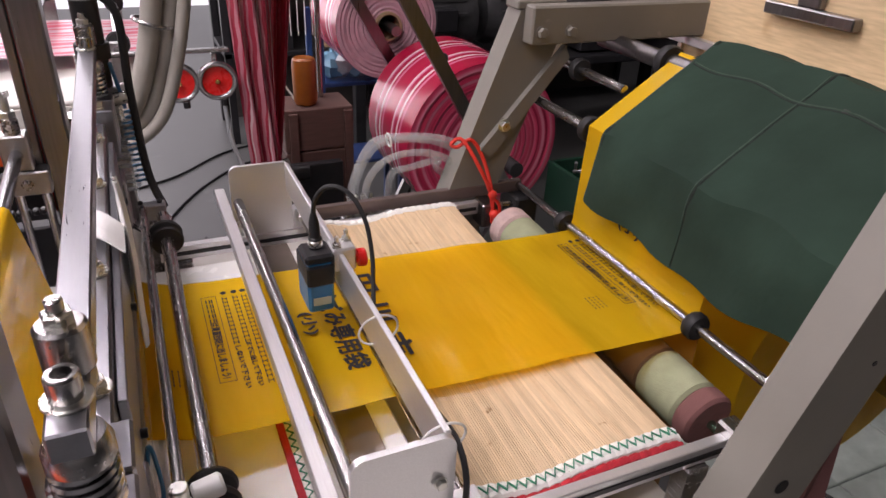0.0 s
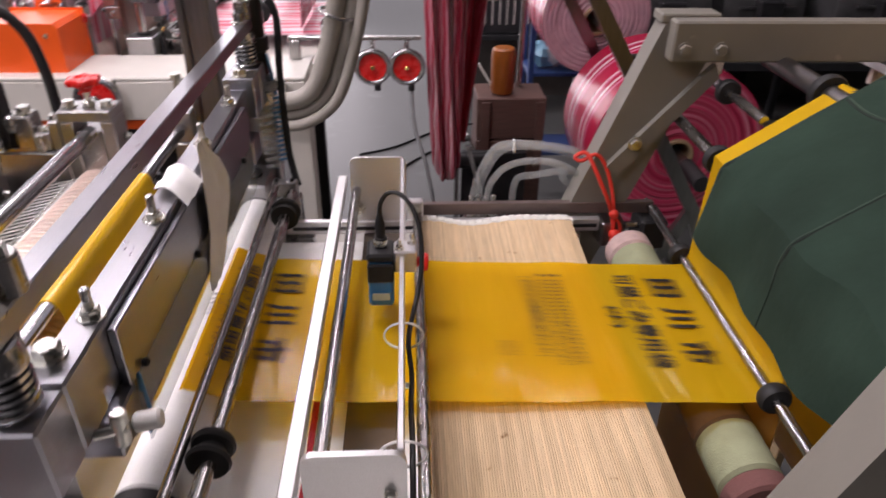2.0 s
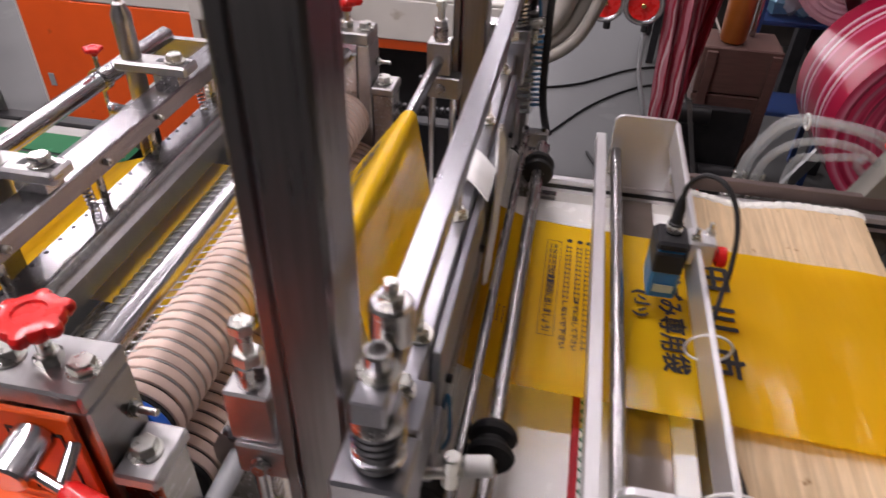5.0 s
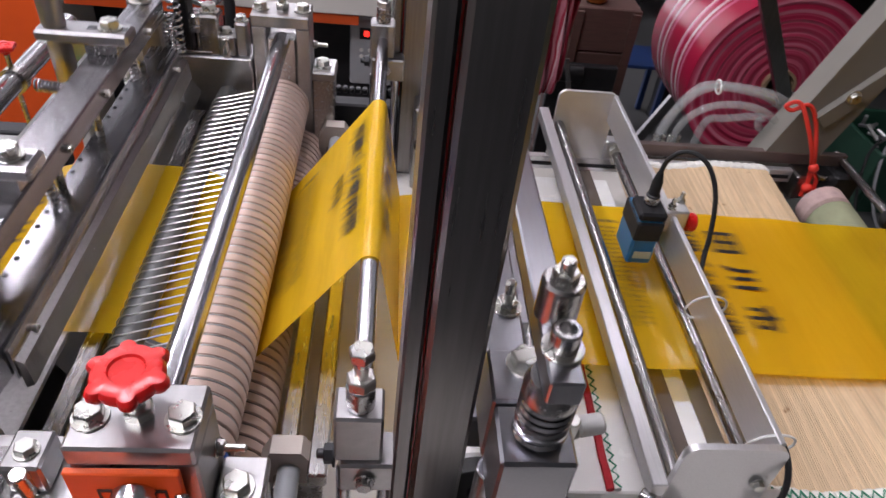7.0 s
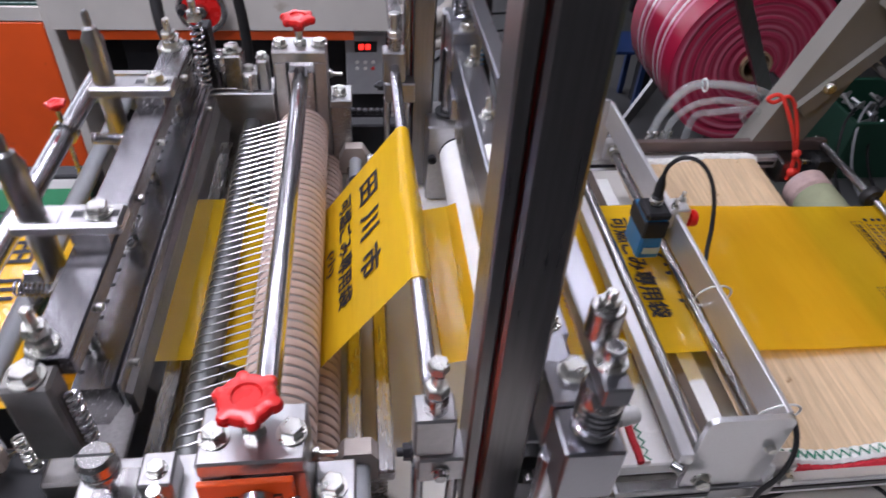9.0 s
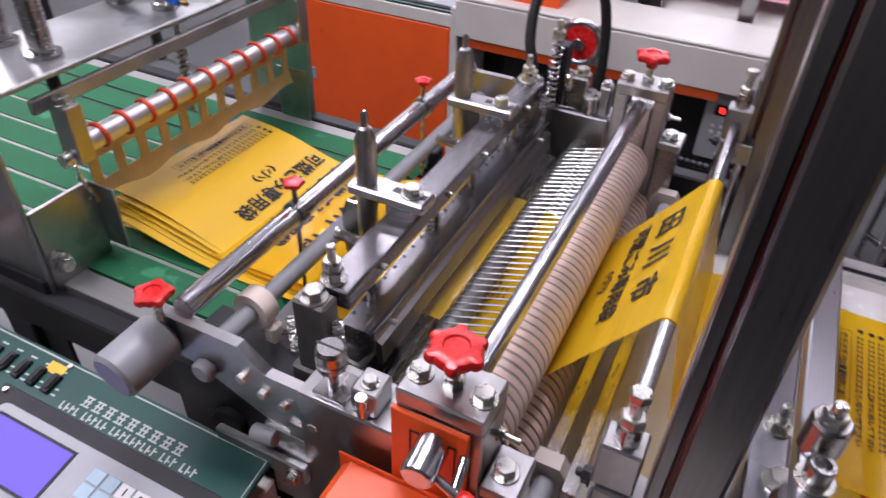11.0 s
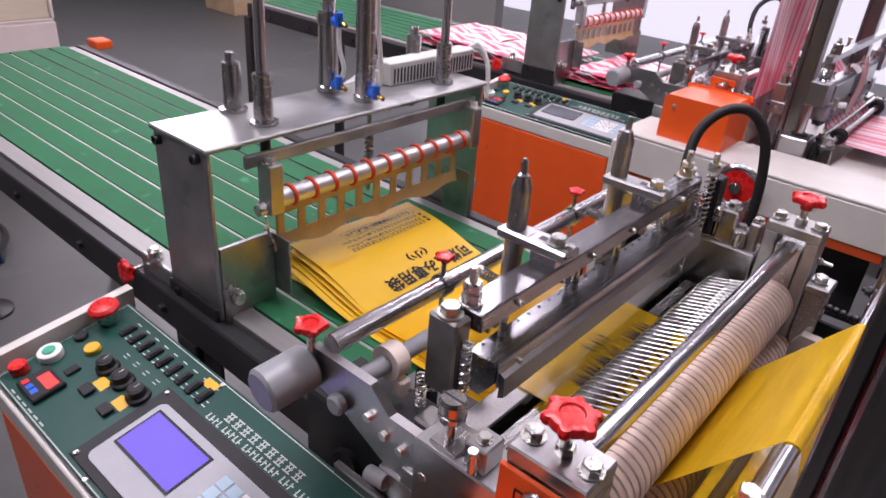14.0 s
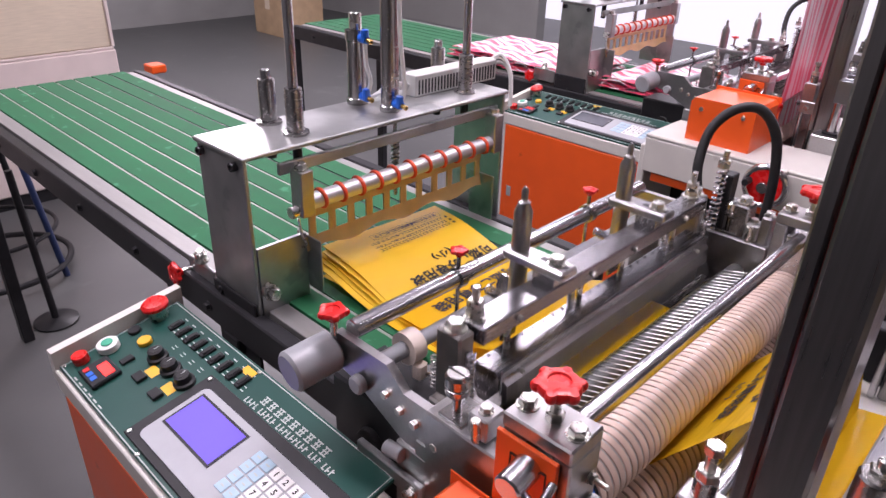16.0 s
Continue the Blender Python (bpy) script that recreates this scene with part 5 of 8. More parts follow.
# ---- stacking gate ----
def gate(base, label):
    x, y, z = base  # near right corner at belt level
    g = thing("stacking_gate", base, label, "gate", "stacking gates")
    part("near_plate", Build().box(x - 0.138, x, y, y + 0.008, z - 0.02, 1.2445, 0.002), GALV, g)
    part("near_flange", Build().box(x - 0.006, x + 0.001, y + 0.0085, y + 0.104, z - 0.05, 1.095, 0.001), GALV, g)
    part("far_plate", Build().box(x - 0.138, x, y + 0.61, y + 0.618, z - 0.02, 1.2445, 0.002), GALV, g)
    part("top_plate", Build().box(x - 0.143, x + 0.004, y - 0.004, y + 0.622, 1.245, 1.253, 0.002), GALV, g)
    for dx in (-0.12, -0.02):
        part("corner_screw", Build().socket((x + dx, y - 0.0005, 1.234), (0, -1, 0), 0.0075), BLACKOX, g)
    for dx, dy, tall in ((-0.043, 0.128, 0.40), (-0.134 + 0.012, 0.128, 0.0), (-0.043, 0.538, 0.40), (-0.122, 0.538, 0.0)):
        px, py = x + dx, y + dy
        part("bush", Build().lathe((px, py, 1.253), (0, 0, 1), [(0.022, 0), (0.022, 0.005), (0.0145, 0.006), (0.0145, 0.074), (0.0135, 0.076)], 24), STEEL, g)
        part("guide_shaft", Build().cyl((px, py, 1.329), (px, py, 1.345 + tall), 0.0082), CHROME, g)
        part("shaft_end", Build().cyl((px, py, 1.19), (px, py, 1.2445), 0.0082), BLACKOX, g)
    for dx, dy, r, h in ((-0.043, 0.335, 0.0165, 0.24), (-0.121, 0.322, 0.0175, 0.135)):
        px, py = x + dx, y + dy
        ac = part("air_cylinder", Build().lathe((px, py, 1.253), (0, 0, 1), [(r * 1.15, 0), (r * 1.15, 0.010), (r, 0.012), (r, h - 0.02), (r * 1.12, h - 0.018), (r * 1.12, h)], 24), STEEL, g)
        part("port", Build().cyl((px, py, 1.253 + h), (px, py, 1.253 + h + 0.03), r * 0.65), ZINC, ac)
        for k, hz in enumerate((0.018, h - 0.012)):
            part("blue_elbow", Build().cyl((px + r, py - 0.004, 1.253 + hz), (px + r + 0.022, py - 0.006, 1.253 + hz), 0.0075).cyl((px + r + 0.016, py - 0.006, 1.247 + hz), (px + r + 0.016, py - 0.006, 1.27 + hz), 0.0072), BRIGHTBLUE, ac)
            part("brass_screw", Build().cyl((px + r + 0.022, py - 0.006, 1.253 + hz), (px + r + 0.036, py - 0.007, 1.251 + hz), 0.0045, 10), BRASS, ac)
        part("air_tube", Build().tube(smooth_path([(px + r + 0.016, py - 0.006, 1.275), (px + r + 0.02, py + 0.002, 1.30), (px + r + 0.014, py - 0.003, 1.253 + h * 0.6), (px + r + 0.016, py - 0.006, 1.24 + h)]), 0.004, 8), WHITEPLASTIC, ac)
    for k in range(3):
        part("loose_tube", Build().tube(smooth_path([(x - 0.115, y + 0.34 + 0.01 * k, 1.26), (x - 0.09, y + 0.38, 1.275 + 0.006 * k), (x - 0.10, y + 0.43 + 0.01 * k, 1.27), (x - 0.095, y + 0.46, 1.285)]), 0.0035, 7), WHITEPLASTIC, g)
        part("outlet_tube", Build().tube(smooth_path([(x - 0.095, y + 0.668 - 0.012 * k, 1.285), (x - 0.09, y + 0.70, 1.30 - 0.008 * k), (x - 0.07, y + 0.715, 1.26), (x - 0.06, y + 0.71, 1.19)]), 0.005, 7), WHITEPLASTIC, g)
    duct = part("cable_duct", Build().box(x - 0.115, x - 0.075, y + 0.43, y + 0.672, 1.2535, 1.296, 0.002), surf("grey_duct", (0.5, 0.5, 0.48), 0.5), g)
    for i in range(26):
        part("duct_slot", Build().box(x - 0.0752, x - 0.0742, y + 0.438 + i * 0.0089, y + 0.442 + i * 0.0089, 1.258, 1.286, 0), BLACKOX, duct)
    part("rod", Build().cyl((x + 0.013, y + 0.098, 1.155), (x + 0.013, y + 0.556, 1.155), 0.0145, 28), ALU, g, "bright aluminium cross rod")
    rm = Build().torus((x + 0.013, y + 0.13, 1.155), (0, 1, 0.12), 0.0155, 0.0036, 28, 8).mesh("red_ring", ORIGIN[g])
    rm.materials.append(surf("orange_red_rubber", (0.72, 0.07, 0.02), 0.4))
    for i in range(11):
        piece("red_ring", rm, g, (0, 0.0405 * i, 0))
    for py in (0.082, 0.556):
        part("rod_block", Build().box(x - 0.002, x + 0.028, y + py, y + py + 0.026, 1.135, 1.215, 0.002), PLATE, g)
        part("block_bolt", Build().bolt((x + 0.013, y + py + 0.012, 1.215), (0, 0, 1), 0.010), ZINC, g)
        part("rod_cap", Build().cyl((x + 0.013, y + py - 0.014, 1.145), (x + 0.013, y + py, 1.145), 0.010), ZINC, g)
    part("cross_bar", Build().box(x - 0.012, x - 0.004, y + 0.065, y + 0.60, 1.205, 1.225, 0.002), GALV, g)
    part("lift_spring", Build().spring((x - 0.03, y + 0.335, 1.12), (x - 0.03, y + 0.335, 1.20), 0.007, 0.002, 10, 12).cyl((x - 0.03, y + 0.335, 1.09), (x - 0.03, y + 0.335, 1.24), 0.004), STEEL, g)
    part("clear_comb_top", Build().box(x - 0.001, x + 0.003, y + 0.11, y + 0.545, 1.120, 1.134, 0), surf("amber_plastic", (0.62, 0.44, 0.20), 0.3), g, "amber plastic comb plate")
    for i in range(11):
        yy = y + 0.11 + i * 0.0419
        part("comb_tooth", Build().box(x - 0.001, x + 0.003, yy, yy + 0.014, 1.086, 1.1198, 0), surf("amber_plastic_tooth", (0.62, 0.44, 0.20), 0.3), g)
    part("comb_foot", Build().sheet([[(x + 0.001 + 0.003 * j, y + 0.10 + 0.445 * i / 24, 1.086 - 0.012 * j + 0.003 * math.sin(i * 0.9) * j) for i in range(25)] for j in range(3)], 0.002), surf("amber_plastic_foot", (0.62, 0.44, 0.20), 0.3), g)
    for py in (0.105, 0.548):
        part("guard_plate", Build().box(x - 0.028, x + 0.038, y + py, y + py + 0.003, z + 0.006, 1.090, 0.001), GALV, g)
    part("floor_hook", Build().tube(smooth_path([(x + 0.01, y + 0.085, 1.13), (x + 0.012, y + 0.088, 1.10), (x + 0.02, y + 0.09, 1.085), (x + 0.008, y + 0.09, 1.075)]), 0.0022, 6), ZINC, g)
    part("big_nut", Build().cyl((x + 0.001, y + 0.020, 1.017), (x + 0.018, y + 0.020, 1.017), 0.014).hexa((x + 0.018, y + 0.02, 1.017), (1, 0, 0), 0.012, 0.01), ZINC, g)
    for dx, dz in ((-0.05, -0.035), (-0.015, -0.075)):
        part("lower_bolt", Build().socket((x + dx - 0.06, y - 0.0005, z + dz + 0.03), (0, -1, 0), 0.0075), BLACKOX, g)
    part("lower_plate", Build().box(x - 0.135, x + 0.0, y - 0.007, y - 0.001, 0.80, z + 0.01, 0.002), BLACKPAINT, g)
    part("lock_bracket", Build().box(x - 0.235, x - 0.14, y - 0.002, y + 0.005, 0.955, 1.0, 0.002), GALV, g)
    part("lock_knob", star_knob(Build(), (x - 0.232, y - 0.032, 0.972), (0, -1, 0.1), 0.022, 6), REDPLASTIC, g, "red plastic star knob")
    part("lock_screw", Build().cyl((x - 0.232, y - 0.02, 0.972), (x - 0.232, y + 0.02, 0.972), 0.004), ZINC, g)
    part("lock_knob_back", Build().cyl((x - 0.232, y + 0.006, 0.972), (x - 0.232, y + 0.022, 0.972), 0.014, 16), REDPLASTIC, g)
    part("lock_eye", Build().lathe((x - 0.19, y + 0.002, 1.0), (0, 0, 1), [(0.012, 0), (0.014, 0.004), (0.010, 0.01), (0.012, 0.018), (0.006, 0.024)], 16), ZINC, g)
    return g


gate((-0.893, 0.412, 0.985), "galvanised stacking gate with red ringed rod and air cylinders")

# ---- control cabinet ----
FONT_CACHE = {}


def text_mesh(body, size, spread=1.0):
    """A flat text mesh centred on its origin: x is the reading direction, y is up."""
    key = (body, size, spread)
    if key in FONT_CACHE:
        return FONT_CACHE[key]
    cu = bpy.data.curves.new("lettering", "FONT")
    cu.body, cu.size, cu.space_character, cu.align_x, cu.align_y = body, size, spread, "CENTER", "CENTER"
    tmp = new("lettering", cu)
    me = bpy.data.meshes.new_from_object(tmp.evaluated_get(bpy.context.evaluated_depsgraph_get()))
    bpy.data.objects.remove(tmp)
    bpy.data.curves.remove(cu)
    co = np.array([v.co for v in me.vertices])
    mid = (co.max(0) + co.min(0)) / 2
    # thickened strokes: the flat letters laid over themselves, slightly shifted
    bold = size * (0.032 if size > 0.015 else 0.036)
    thick = bmesh.new()
    for k, (dx, dy) in enumerate(((0, 0), (1, 0), (-1, 0), (0, 1), (0, -1), (0.7, 0.7), (-0.7, -0.7), (0.7, -0.7), (-0.7, 0.7))):
        layer = me.copy()
        for v in layer.vertices:
            v.co = (v.co.x - mid[0] + dx * bold, v.co.y - mid[1] + dy * bold, 0.00003 * k)
        thick.from_mesh(layer)
        bpy.data.meshes.remove(layer)
    # the layers are stitched together into one piece
    thick.verts.ensure_lookup_table()
    count = len(me.vertices)
    ties = [tuple(p.vertices)[:2] for p in me.polygons]
    for k in range(8):
        for a, c in ties:
            thick.faces.new([thick.verts[k * count + a], thick.verts[k * count + c], thick.verts[(k + 1) * count + a]])
    thick.to_mesh(me)
    thick.free()
    me.materials.clear()
    me.materials.append(INK)
    FONT_CACHE[key] = me
    return me


def key_digit(ch):
    """A small dark digit for a key, centred on its origin."""
    return text_mesh(ch, 0.0125)


SLOPE = 0.18


def control_cabinet(base, screen, label):
    """base is the cabinet's near left corner on the floor; its panel is 0.55 by 0.205."""
    X, Y, _ = base
    cb = thing("control_cabinet", base, label, "control cabinet", "control cabinets")
    tilt = Matrix.Translation((X, Y, 0.9306)) @ Matrix.Rotation(math.atan(SLOPE), 4, "X") @ Matrix.Diagonal((0.902, 0.932, 1, 1))

    def pb(x0, x1, y0, y1, z0, z1, bev=0.001):
        return Build().box(x0, x1, y0, y1, z0, z1, bev, tilt)

    def pcyl(x, y, r, z0, z1, n=24, bev=0.001):
        return Build().cyl(tilt @ Vector((x, y, z0)), tilt @ Vector((x, y, z1)), r, n, bev)

    part("body", Build().box(X - 0.004, X + 0.558, Y + 0.004, Y + 0.212, 0.05, 0.912, 0.003), CREAM, cb)
    part("front_door", Build().box(X + 0.012, X + 0.545, Y - 0.006, Y + 0.0035, 0.16, 0.885, 0.003), ORANGE, cb, "orange enamelled door")
    part("door_latch", Build().box(X + 0.04, X + 0.06, Y - 0.010, Y - 0.0065, 0.62, 0.66, 0.002), GREYPLASTIC, cb)
    part("rim_left", Build().prism([(Y - 0.006, 0.90), (Y + 0.215, 0.90), (Y + 0.215, 0.988), (Y - 0.006, 0.955)], "yz", X - 0.022, X - 0.005), CREAM, cb)
    part("rim_front", Build().box(X - 0.004, X + 0.555, Y - 0.007, Y + 0.0, 0.888, 0.925, 0.002), CREAM, cb)
    part("panel", pb(0.0, 0.630, 0.0, 0.222, -0.006, 0.0, 0.001), PANELGREEN, cb, "dark green printed panel")
    part("panel_line", pb(0.004, 0.626, 0.002, 0.0036, 0.0002, 0.0006, 0).box(0.004, 0.626, 0.2164, 0.218, 0.0002, 0.0006, 0, tilt).box(0.004, 0.0054, 0.0036, 0.2164, 0.0002, 0.0006, 0, tilt).box(0.6246, 0.626, 0.0036, 0.2164, 0.0002, 0.0006, 0, tilt), WHITEINK, cb)
    part("black_bezel", pb(0.2425, 0.622, 0.009, 0.160, 0.0005, 0.004, 0.001), BLACKPAINT, cb)
    corner = []
    for cx, cy, a0 in ((0.604, 0.128, 0), (0.278, 0.128, 90), (0.278, 0.034, 180), (0.604, 0.034, 270)):
        corner += [(cx + 0.012 * math.cos(radians(a0 + 18 * i)), cy + 0.012 * math.sin(radians(a0 + 18 * i))) for i in range(6)]
    plate = Build().prism(corner, "xy", 0.0042, 0.0062)
    plate.v = [tuple(tilt @ Vector(p)) for p in plate.v]
    part("grey_keypad_plate", plate, LIGHTGREY, cb)
    part("screen_frame", pb(0.276, 0.413, 0.057, 0.128, 0.0063, 0.0072, 0), BLACKPAINT, cb)
    part("screen", pb(0.280, 0.409, 0.061, 0.124, 0.0073, 0.0078, 0), screen, cb, "glowing violet screen" if screen is LCD else "dark grey screen")
    for i in range(4):
        for j in range(6):
            kx, ky = 0.457 + j * 0.0225, 0.1155 - i * 0.0195
            blue = j < 2 or j == 5
            key = part("soft_key" if blue else "number_key", pb(kx - 0.0098, kx + 0.0098, ky - 0.0086, ky + 0.0086, 0.0063, 0.0078, 0.0006), KEYBLUE if blue else WHITEPLASTIC, cb)
            if blue:
                part("key_mark", pb(kx - 0.004, kx + 0.004, ky - 0.0012, ky + 0.0012, 0.0079, 0.0081, 0), WHITEINK, key)
            else:
                digit = ("123", "456", "789", "0.-")[i][j - 2]
                me = key_digit(digit).copy()
                me.transform(Matrix.Translation(-ORIGIN[key]) @ tilt @ Matrix.Translation((kx, ky, 0.0079)))
                piece("key_mark", me, key)
    es = part("emergency_stop", pcyl(0.018, 0.177, 0.015, 0.0, 0.020), ZINC, cb, "red mushroom emergency stop")
    part("mushroom", Build().lathe(tilt @ Vector((0.018, 0.177, 0.020)), tilt.to_3x3() @ Vector((0, 0, 1)), [(0.013, 0), (0.0225, 0.004), (0.0225, 0.009), (0.018, 0.013), (0.005, 0.0145)], 26), REDPLASTIC, es)
    gb = part("green_button", pcyl(0.026, 0.078, 0.0175, 0.0, 0.012), WHITEPLASTIC, cb, "white ringed green button")
    part("green_cap", pcyl(0.026, 0.078, 0.0095, 0.012, 0.0145), GREENBTN, gb)
    part("red_button", pcyl(0.020, 0.032, 0.0125, 0.0, 0.015), REDPLASTIC, cb)
    part("black_button", pcyl(0.020, 0.128, 0.0105, 0.0, 0.006), BLACKPAINT, cb)
    part("yellow_button", pcyl(0.067, 0.126, 0.0115, 0.0, 0.008), YELLOWPAINT, cb)
    mtr = part("counter", pb(0.050, 0.112, 0.015, 0.065, 0.0, 0.008, 0.002), BLACKPAINT, cb)
    part("led_digits", pb(0.068, 0.104, 0.041, 0.058, 0.0082, 0.0086, 0), LEDRED if screen is LCD else REDPLASTIC, mtr)
    for i in range(3):
        part("counter_key", pb(0.056 + i * 0.015, 0.067 + i * 0.015, 0.021, 0.031, 0.0082, 0.009, 0), BRIGHTBLUE if i else REDPLASTIC, mtr)
    for kx in (0.1256, 0.1735, 0.2204):
        kn = part("dial", Build().lathe(tilt @ Vector((kx, 0.122, 0.0)), tilt.to_3x3() @ Vector((0, 0, 1)), [(0.0165, 0), (0.0165, 0.006), (0.013, 0.008), (0.012, 0.018), (0.010, 0.019)], 24), BLACKPAINT, cb)
        part("dial_cap", pcyl(kx, 0.122, 0.0085, 0.0192, 0.0200), RUBBER, kn)
        part("dial_line", pb(kx - 0.0006, kx + 0.0006, 0.122, 0.130, 0.0201, 0.0204, 0), WHITEINK, kn)
    for i in range(9):
        sx = 0.064 + i * 0.0285
        sw = part("rocker_switch", pb(sx, sx + 0.013, 0.170, 0.198, 0.0, 0.005, 0.001), BLACKPAINT, cb)
        part("rocker", pb(sx + 0.002, sx + 0.011, 0.174, 0.194, 0.005, 0.0072, 0.001), RUBBER, sw)
        part("switch_mark", pb(sx + 0.016, sx + 0.024, 0.172, 0.174, 0.0002, 0.0005, 0).box(sx + 0.016, sx + 0.022, 0.180, 0.182, 0.0002, 0.0005, 0, tilt).box(sx + 0.001, sx + 0.012, 0.203, 0.205, 0.0002, 0.0005, 0, tilt), WHITEINK, cb)
    for sx, sy in ((0.134, 0.070), (0.1945, 0.069)):
        part("small_switch", pb(sx, sx + 0.024, sy, sy + 0.018, 0.0, 0.006, 0.001), BLACKPAINT, cb)
        part("yellow_label", pb(sx + 0.002, sx + 0.030, sy + 0.021, sy + 0.040, 0.0002, 0.0007, 0), YELLOWPAINT, cb)
    part("yellow_label", pb(0.270, 0.300, 0.196, 0.211, 0.0002, 0.0007, 0), YELLOWPAINT, cb)
    part("small_switch", pb(0.079, 0.094, 0.073, 0.095, 0.0, 0.005, 0.001), BLACKPAINT, cb)
    for i in range(9):
        x0 = 0.357 + i * 0.0193
        part("white_bar", Build().box(x0, x0 + 0.014, 0.190, 0.192, 0.0002, 0.0006, 0, tilt).box(x0 + 0.001, x0 + 0.013, 0.184, 0.186, 0.0002, 0.0006, 0, tilt).box(x0, x0 + 0.014, 0.1775, 0.1795, 0.0002, 0.0006, 0, tilt).box(x0 + 0.003, x0 + 0.005, 0.1795, 0.190, 0.0002, 0.0006, 0, tilt).box(x0 + 0.009, x0 + 0.011, 0.1795, 0.190, 0.0002, 0.0006, 0, tilt), WHITEINK, cb)
    x0 = 0.333
    for letters in (4, 5, 9, 3, 3):
        for i in range(letters):
            part("thin_white_bar", Build().box(x0, x0 + 0.0022, 0.163, 0.1735, 0.0002, 0.0006, 0, tilt).box(x0 + 0.0022, x0 + 0.0058, 0.163 + 0.003 * (i % 3), 0.165 + 0.003 * (i % 3), 0.0002, 0.0006, 0, tilt), WHITEINK, cb)
            x0 += 0.0085
        x0 += 0.006
    for i, (sx, sy) in enumerate(((0.252, 0.152), (0.251, 0.016), (0.612, 0.152), (0.006, 0.006), (0.30, 0.214), (0.30, 0.004))):
        part("panel_screw", pcyl(sx, sy, 0.0038, 0.0, 0.0065 if i < 3 else 0.002, 10), ZINC, cb)
    b = Build()
    for i in range(6):
        b.box(0.05 + i * 0.02, 0.062 + i * 0.02, 0.006, 0.0085, 0.0002, 0.0005, 0, tilt)
    for i in range(8):
        b.box(0.118 + (i % 4) * 0.03, 0.128 + (i % 4) * 0.03, 0.150 + (i // 4) * 0.006, 0.1515 + (i // 4) * 0.006, 0.0002, 0.0005, 0, tilt)
    tagged(part("tiny_print", b, WHITEINK, cb), kind="stuff")
    return cb


cab = control_cabinet((-1.04, 0.137, 0.0), LCD, "orange control cabinet with green button panel and lit screen")

# ---- stack of finished bags ----
bags = thing("bag_stack", (-0.71, 0.70, 0.976), "loose stack of printed yellow bags on the belt", "bag stack")


def bag_z(x, y, k):
    f = min(max((-0.70 - x) / 0.20, 0.0), 1.0)
    f = f * f * (3 - 2 * f)
    ripple = 0.004 * math.sin(26 * x + 0.6 * k) * f + 0.0025 * math.sin(9 * x + k) * math.sin(8 * y + k)
    return 0.9795 + 0.0022 * k + f * (0.030 + 0.0035 * k) + ripple


def bag_sheet(k, dx, dy, turn):
    rows = []
    for j in range(15):
        row = []
        for i in range(25):
            x, y = -0.925 + 0.43 * i / 24, 0.552 + 0.288 * j / 14
            xx = -0.71 + dx + (x + 0.71) * math.cos(turn) - (y - 0.696) * math.sin(turn)
            yy = 0.696 + dy + (x + 0.71) * math.sin(turn) + (y - 0.696) * math.cos(turn)
            row.append((xx, yy, bag_z(xx, yy, k)))
        rows.append(row)
    return Build().sheet(rows, 0.0012)


for k, (dx, dy, tn) in enumerate(((0.010, -0.006, 0.030), (0.006, 0.004, 0.018), (-0.004, 0.010, 0.004), (0.002, 0.016, 0.010), (-0.006, 0.022, -0.010))):
    part("bag", bag_sheet(k, dx, dy, tn), BAGFILM, bags)

# ---- printing ----
def bars_mesh(name, rects):
    b = Build()
    for x0, x1, y0, y1 in rects:
        b.box(x0, x1, y0, y1, 0.0, 0.0002, 0)
    me = b.mesh(name)
    me.materials.append(INK)
    return me


def scaled(me, width, height):
    """A copy of a text mesh, brought to a width and height."""
    c = me.copy()
    co = np.array([v.co for v in c.vertices])
    w, h = np.ptp(co[:, 0]), np.ptp(co[:, 1])
    for v in c.vertices:
        v.co.x *= width / w
        v.co.y *= height / h
    return c


random.seed(4)
CITY = [scaled(text_mesh(ch, 0.04), 0.046, 0.041) for ch in "田川市"]
USE = scaled(text_mesh("可燃ごみ専用袋", 0.03, 1.0), 0.206, 0.031)
SMALL = scaled(text_mesh("(小)", 0.022), 0.048, 0.021)


def dotted_line(n_bars, tail, tail_w):
    """A bullet, some bars for lettering that is too small to read, and a readable end."""
    me = bmesh.new()
    b = Build()
    b.lathe((0.098, 0, 0), (0, 0, 1), [(0.0038, 0), (0.0038, 0.0002)], 14)
    for i in range(n_bars):
        x = 0.088 - i * 0.0088
        b.box(x - 0.0075, x - 0.0005, -0.0035, -0.0022, 0, 0.0002, 0).box(x - 0.0075, x - 0.001, 0.0018, 0.0030, 0, 0.0002, 0).box(x - 0.0046, x - 0.0034, -0.0022, 0.0018, 0, 0.0002, 0)
    m = b.mesh("print_line")
    for v in m.vertices:
        v.co.x = -v.co.x
    me.from_mesh(m)
    if tail:
        t = scaled(text_mesh(tail, 0.01), tail_w, 0.0072)
        for v in t.vertices:
            v.co.x += 0.098 - tail_w / 2
        me.from_mesh(t)
    out_m = bpy.data.meshes.new("print_line")
    me.to_mesh(out_m)
    me.free()
    out_m.materials.append(INK)
    return out_m


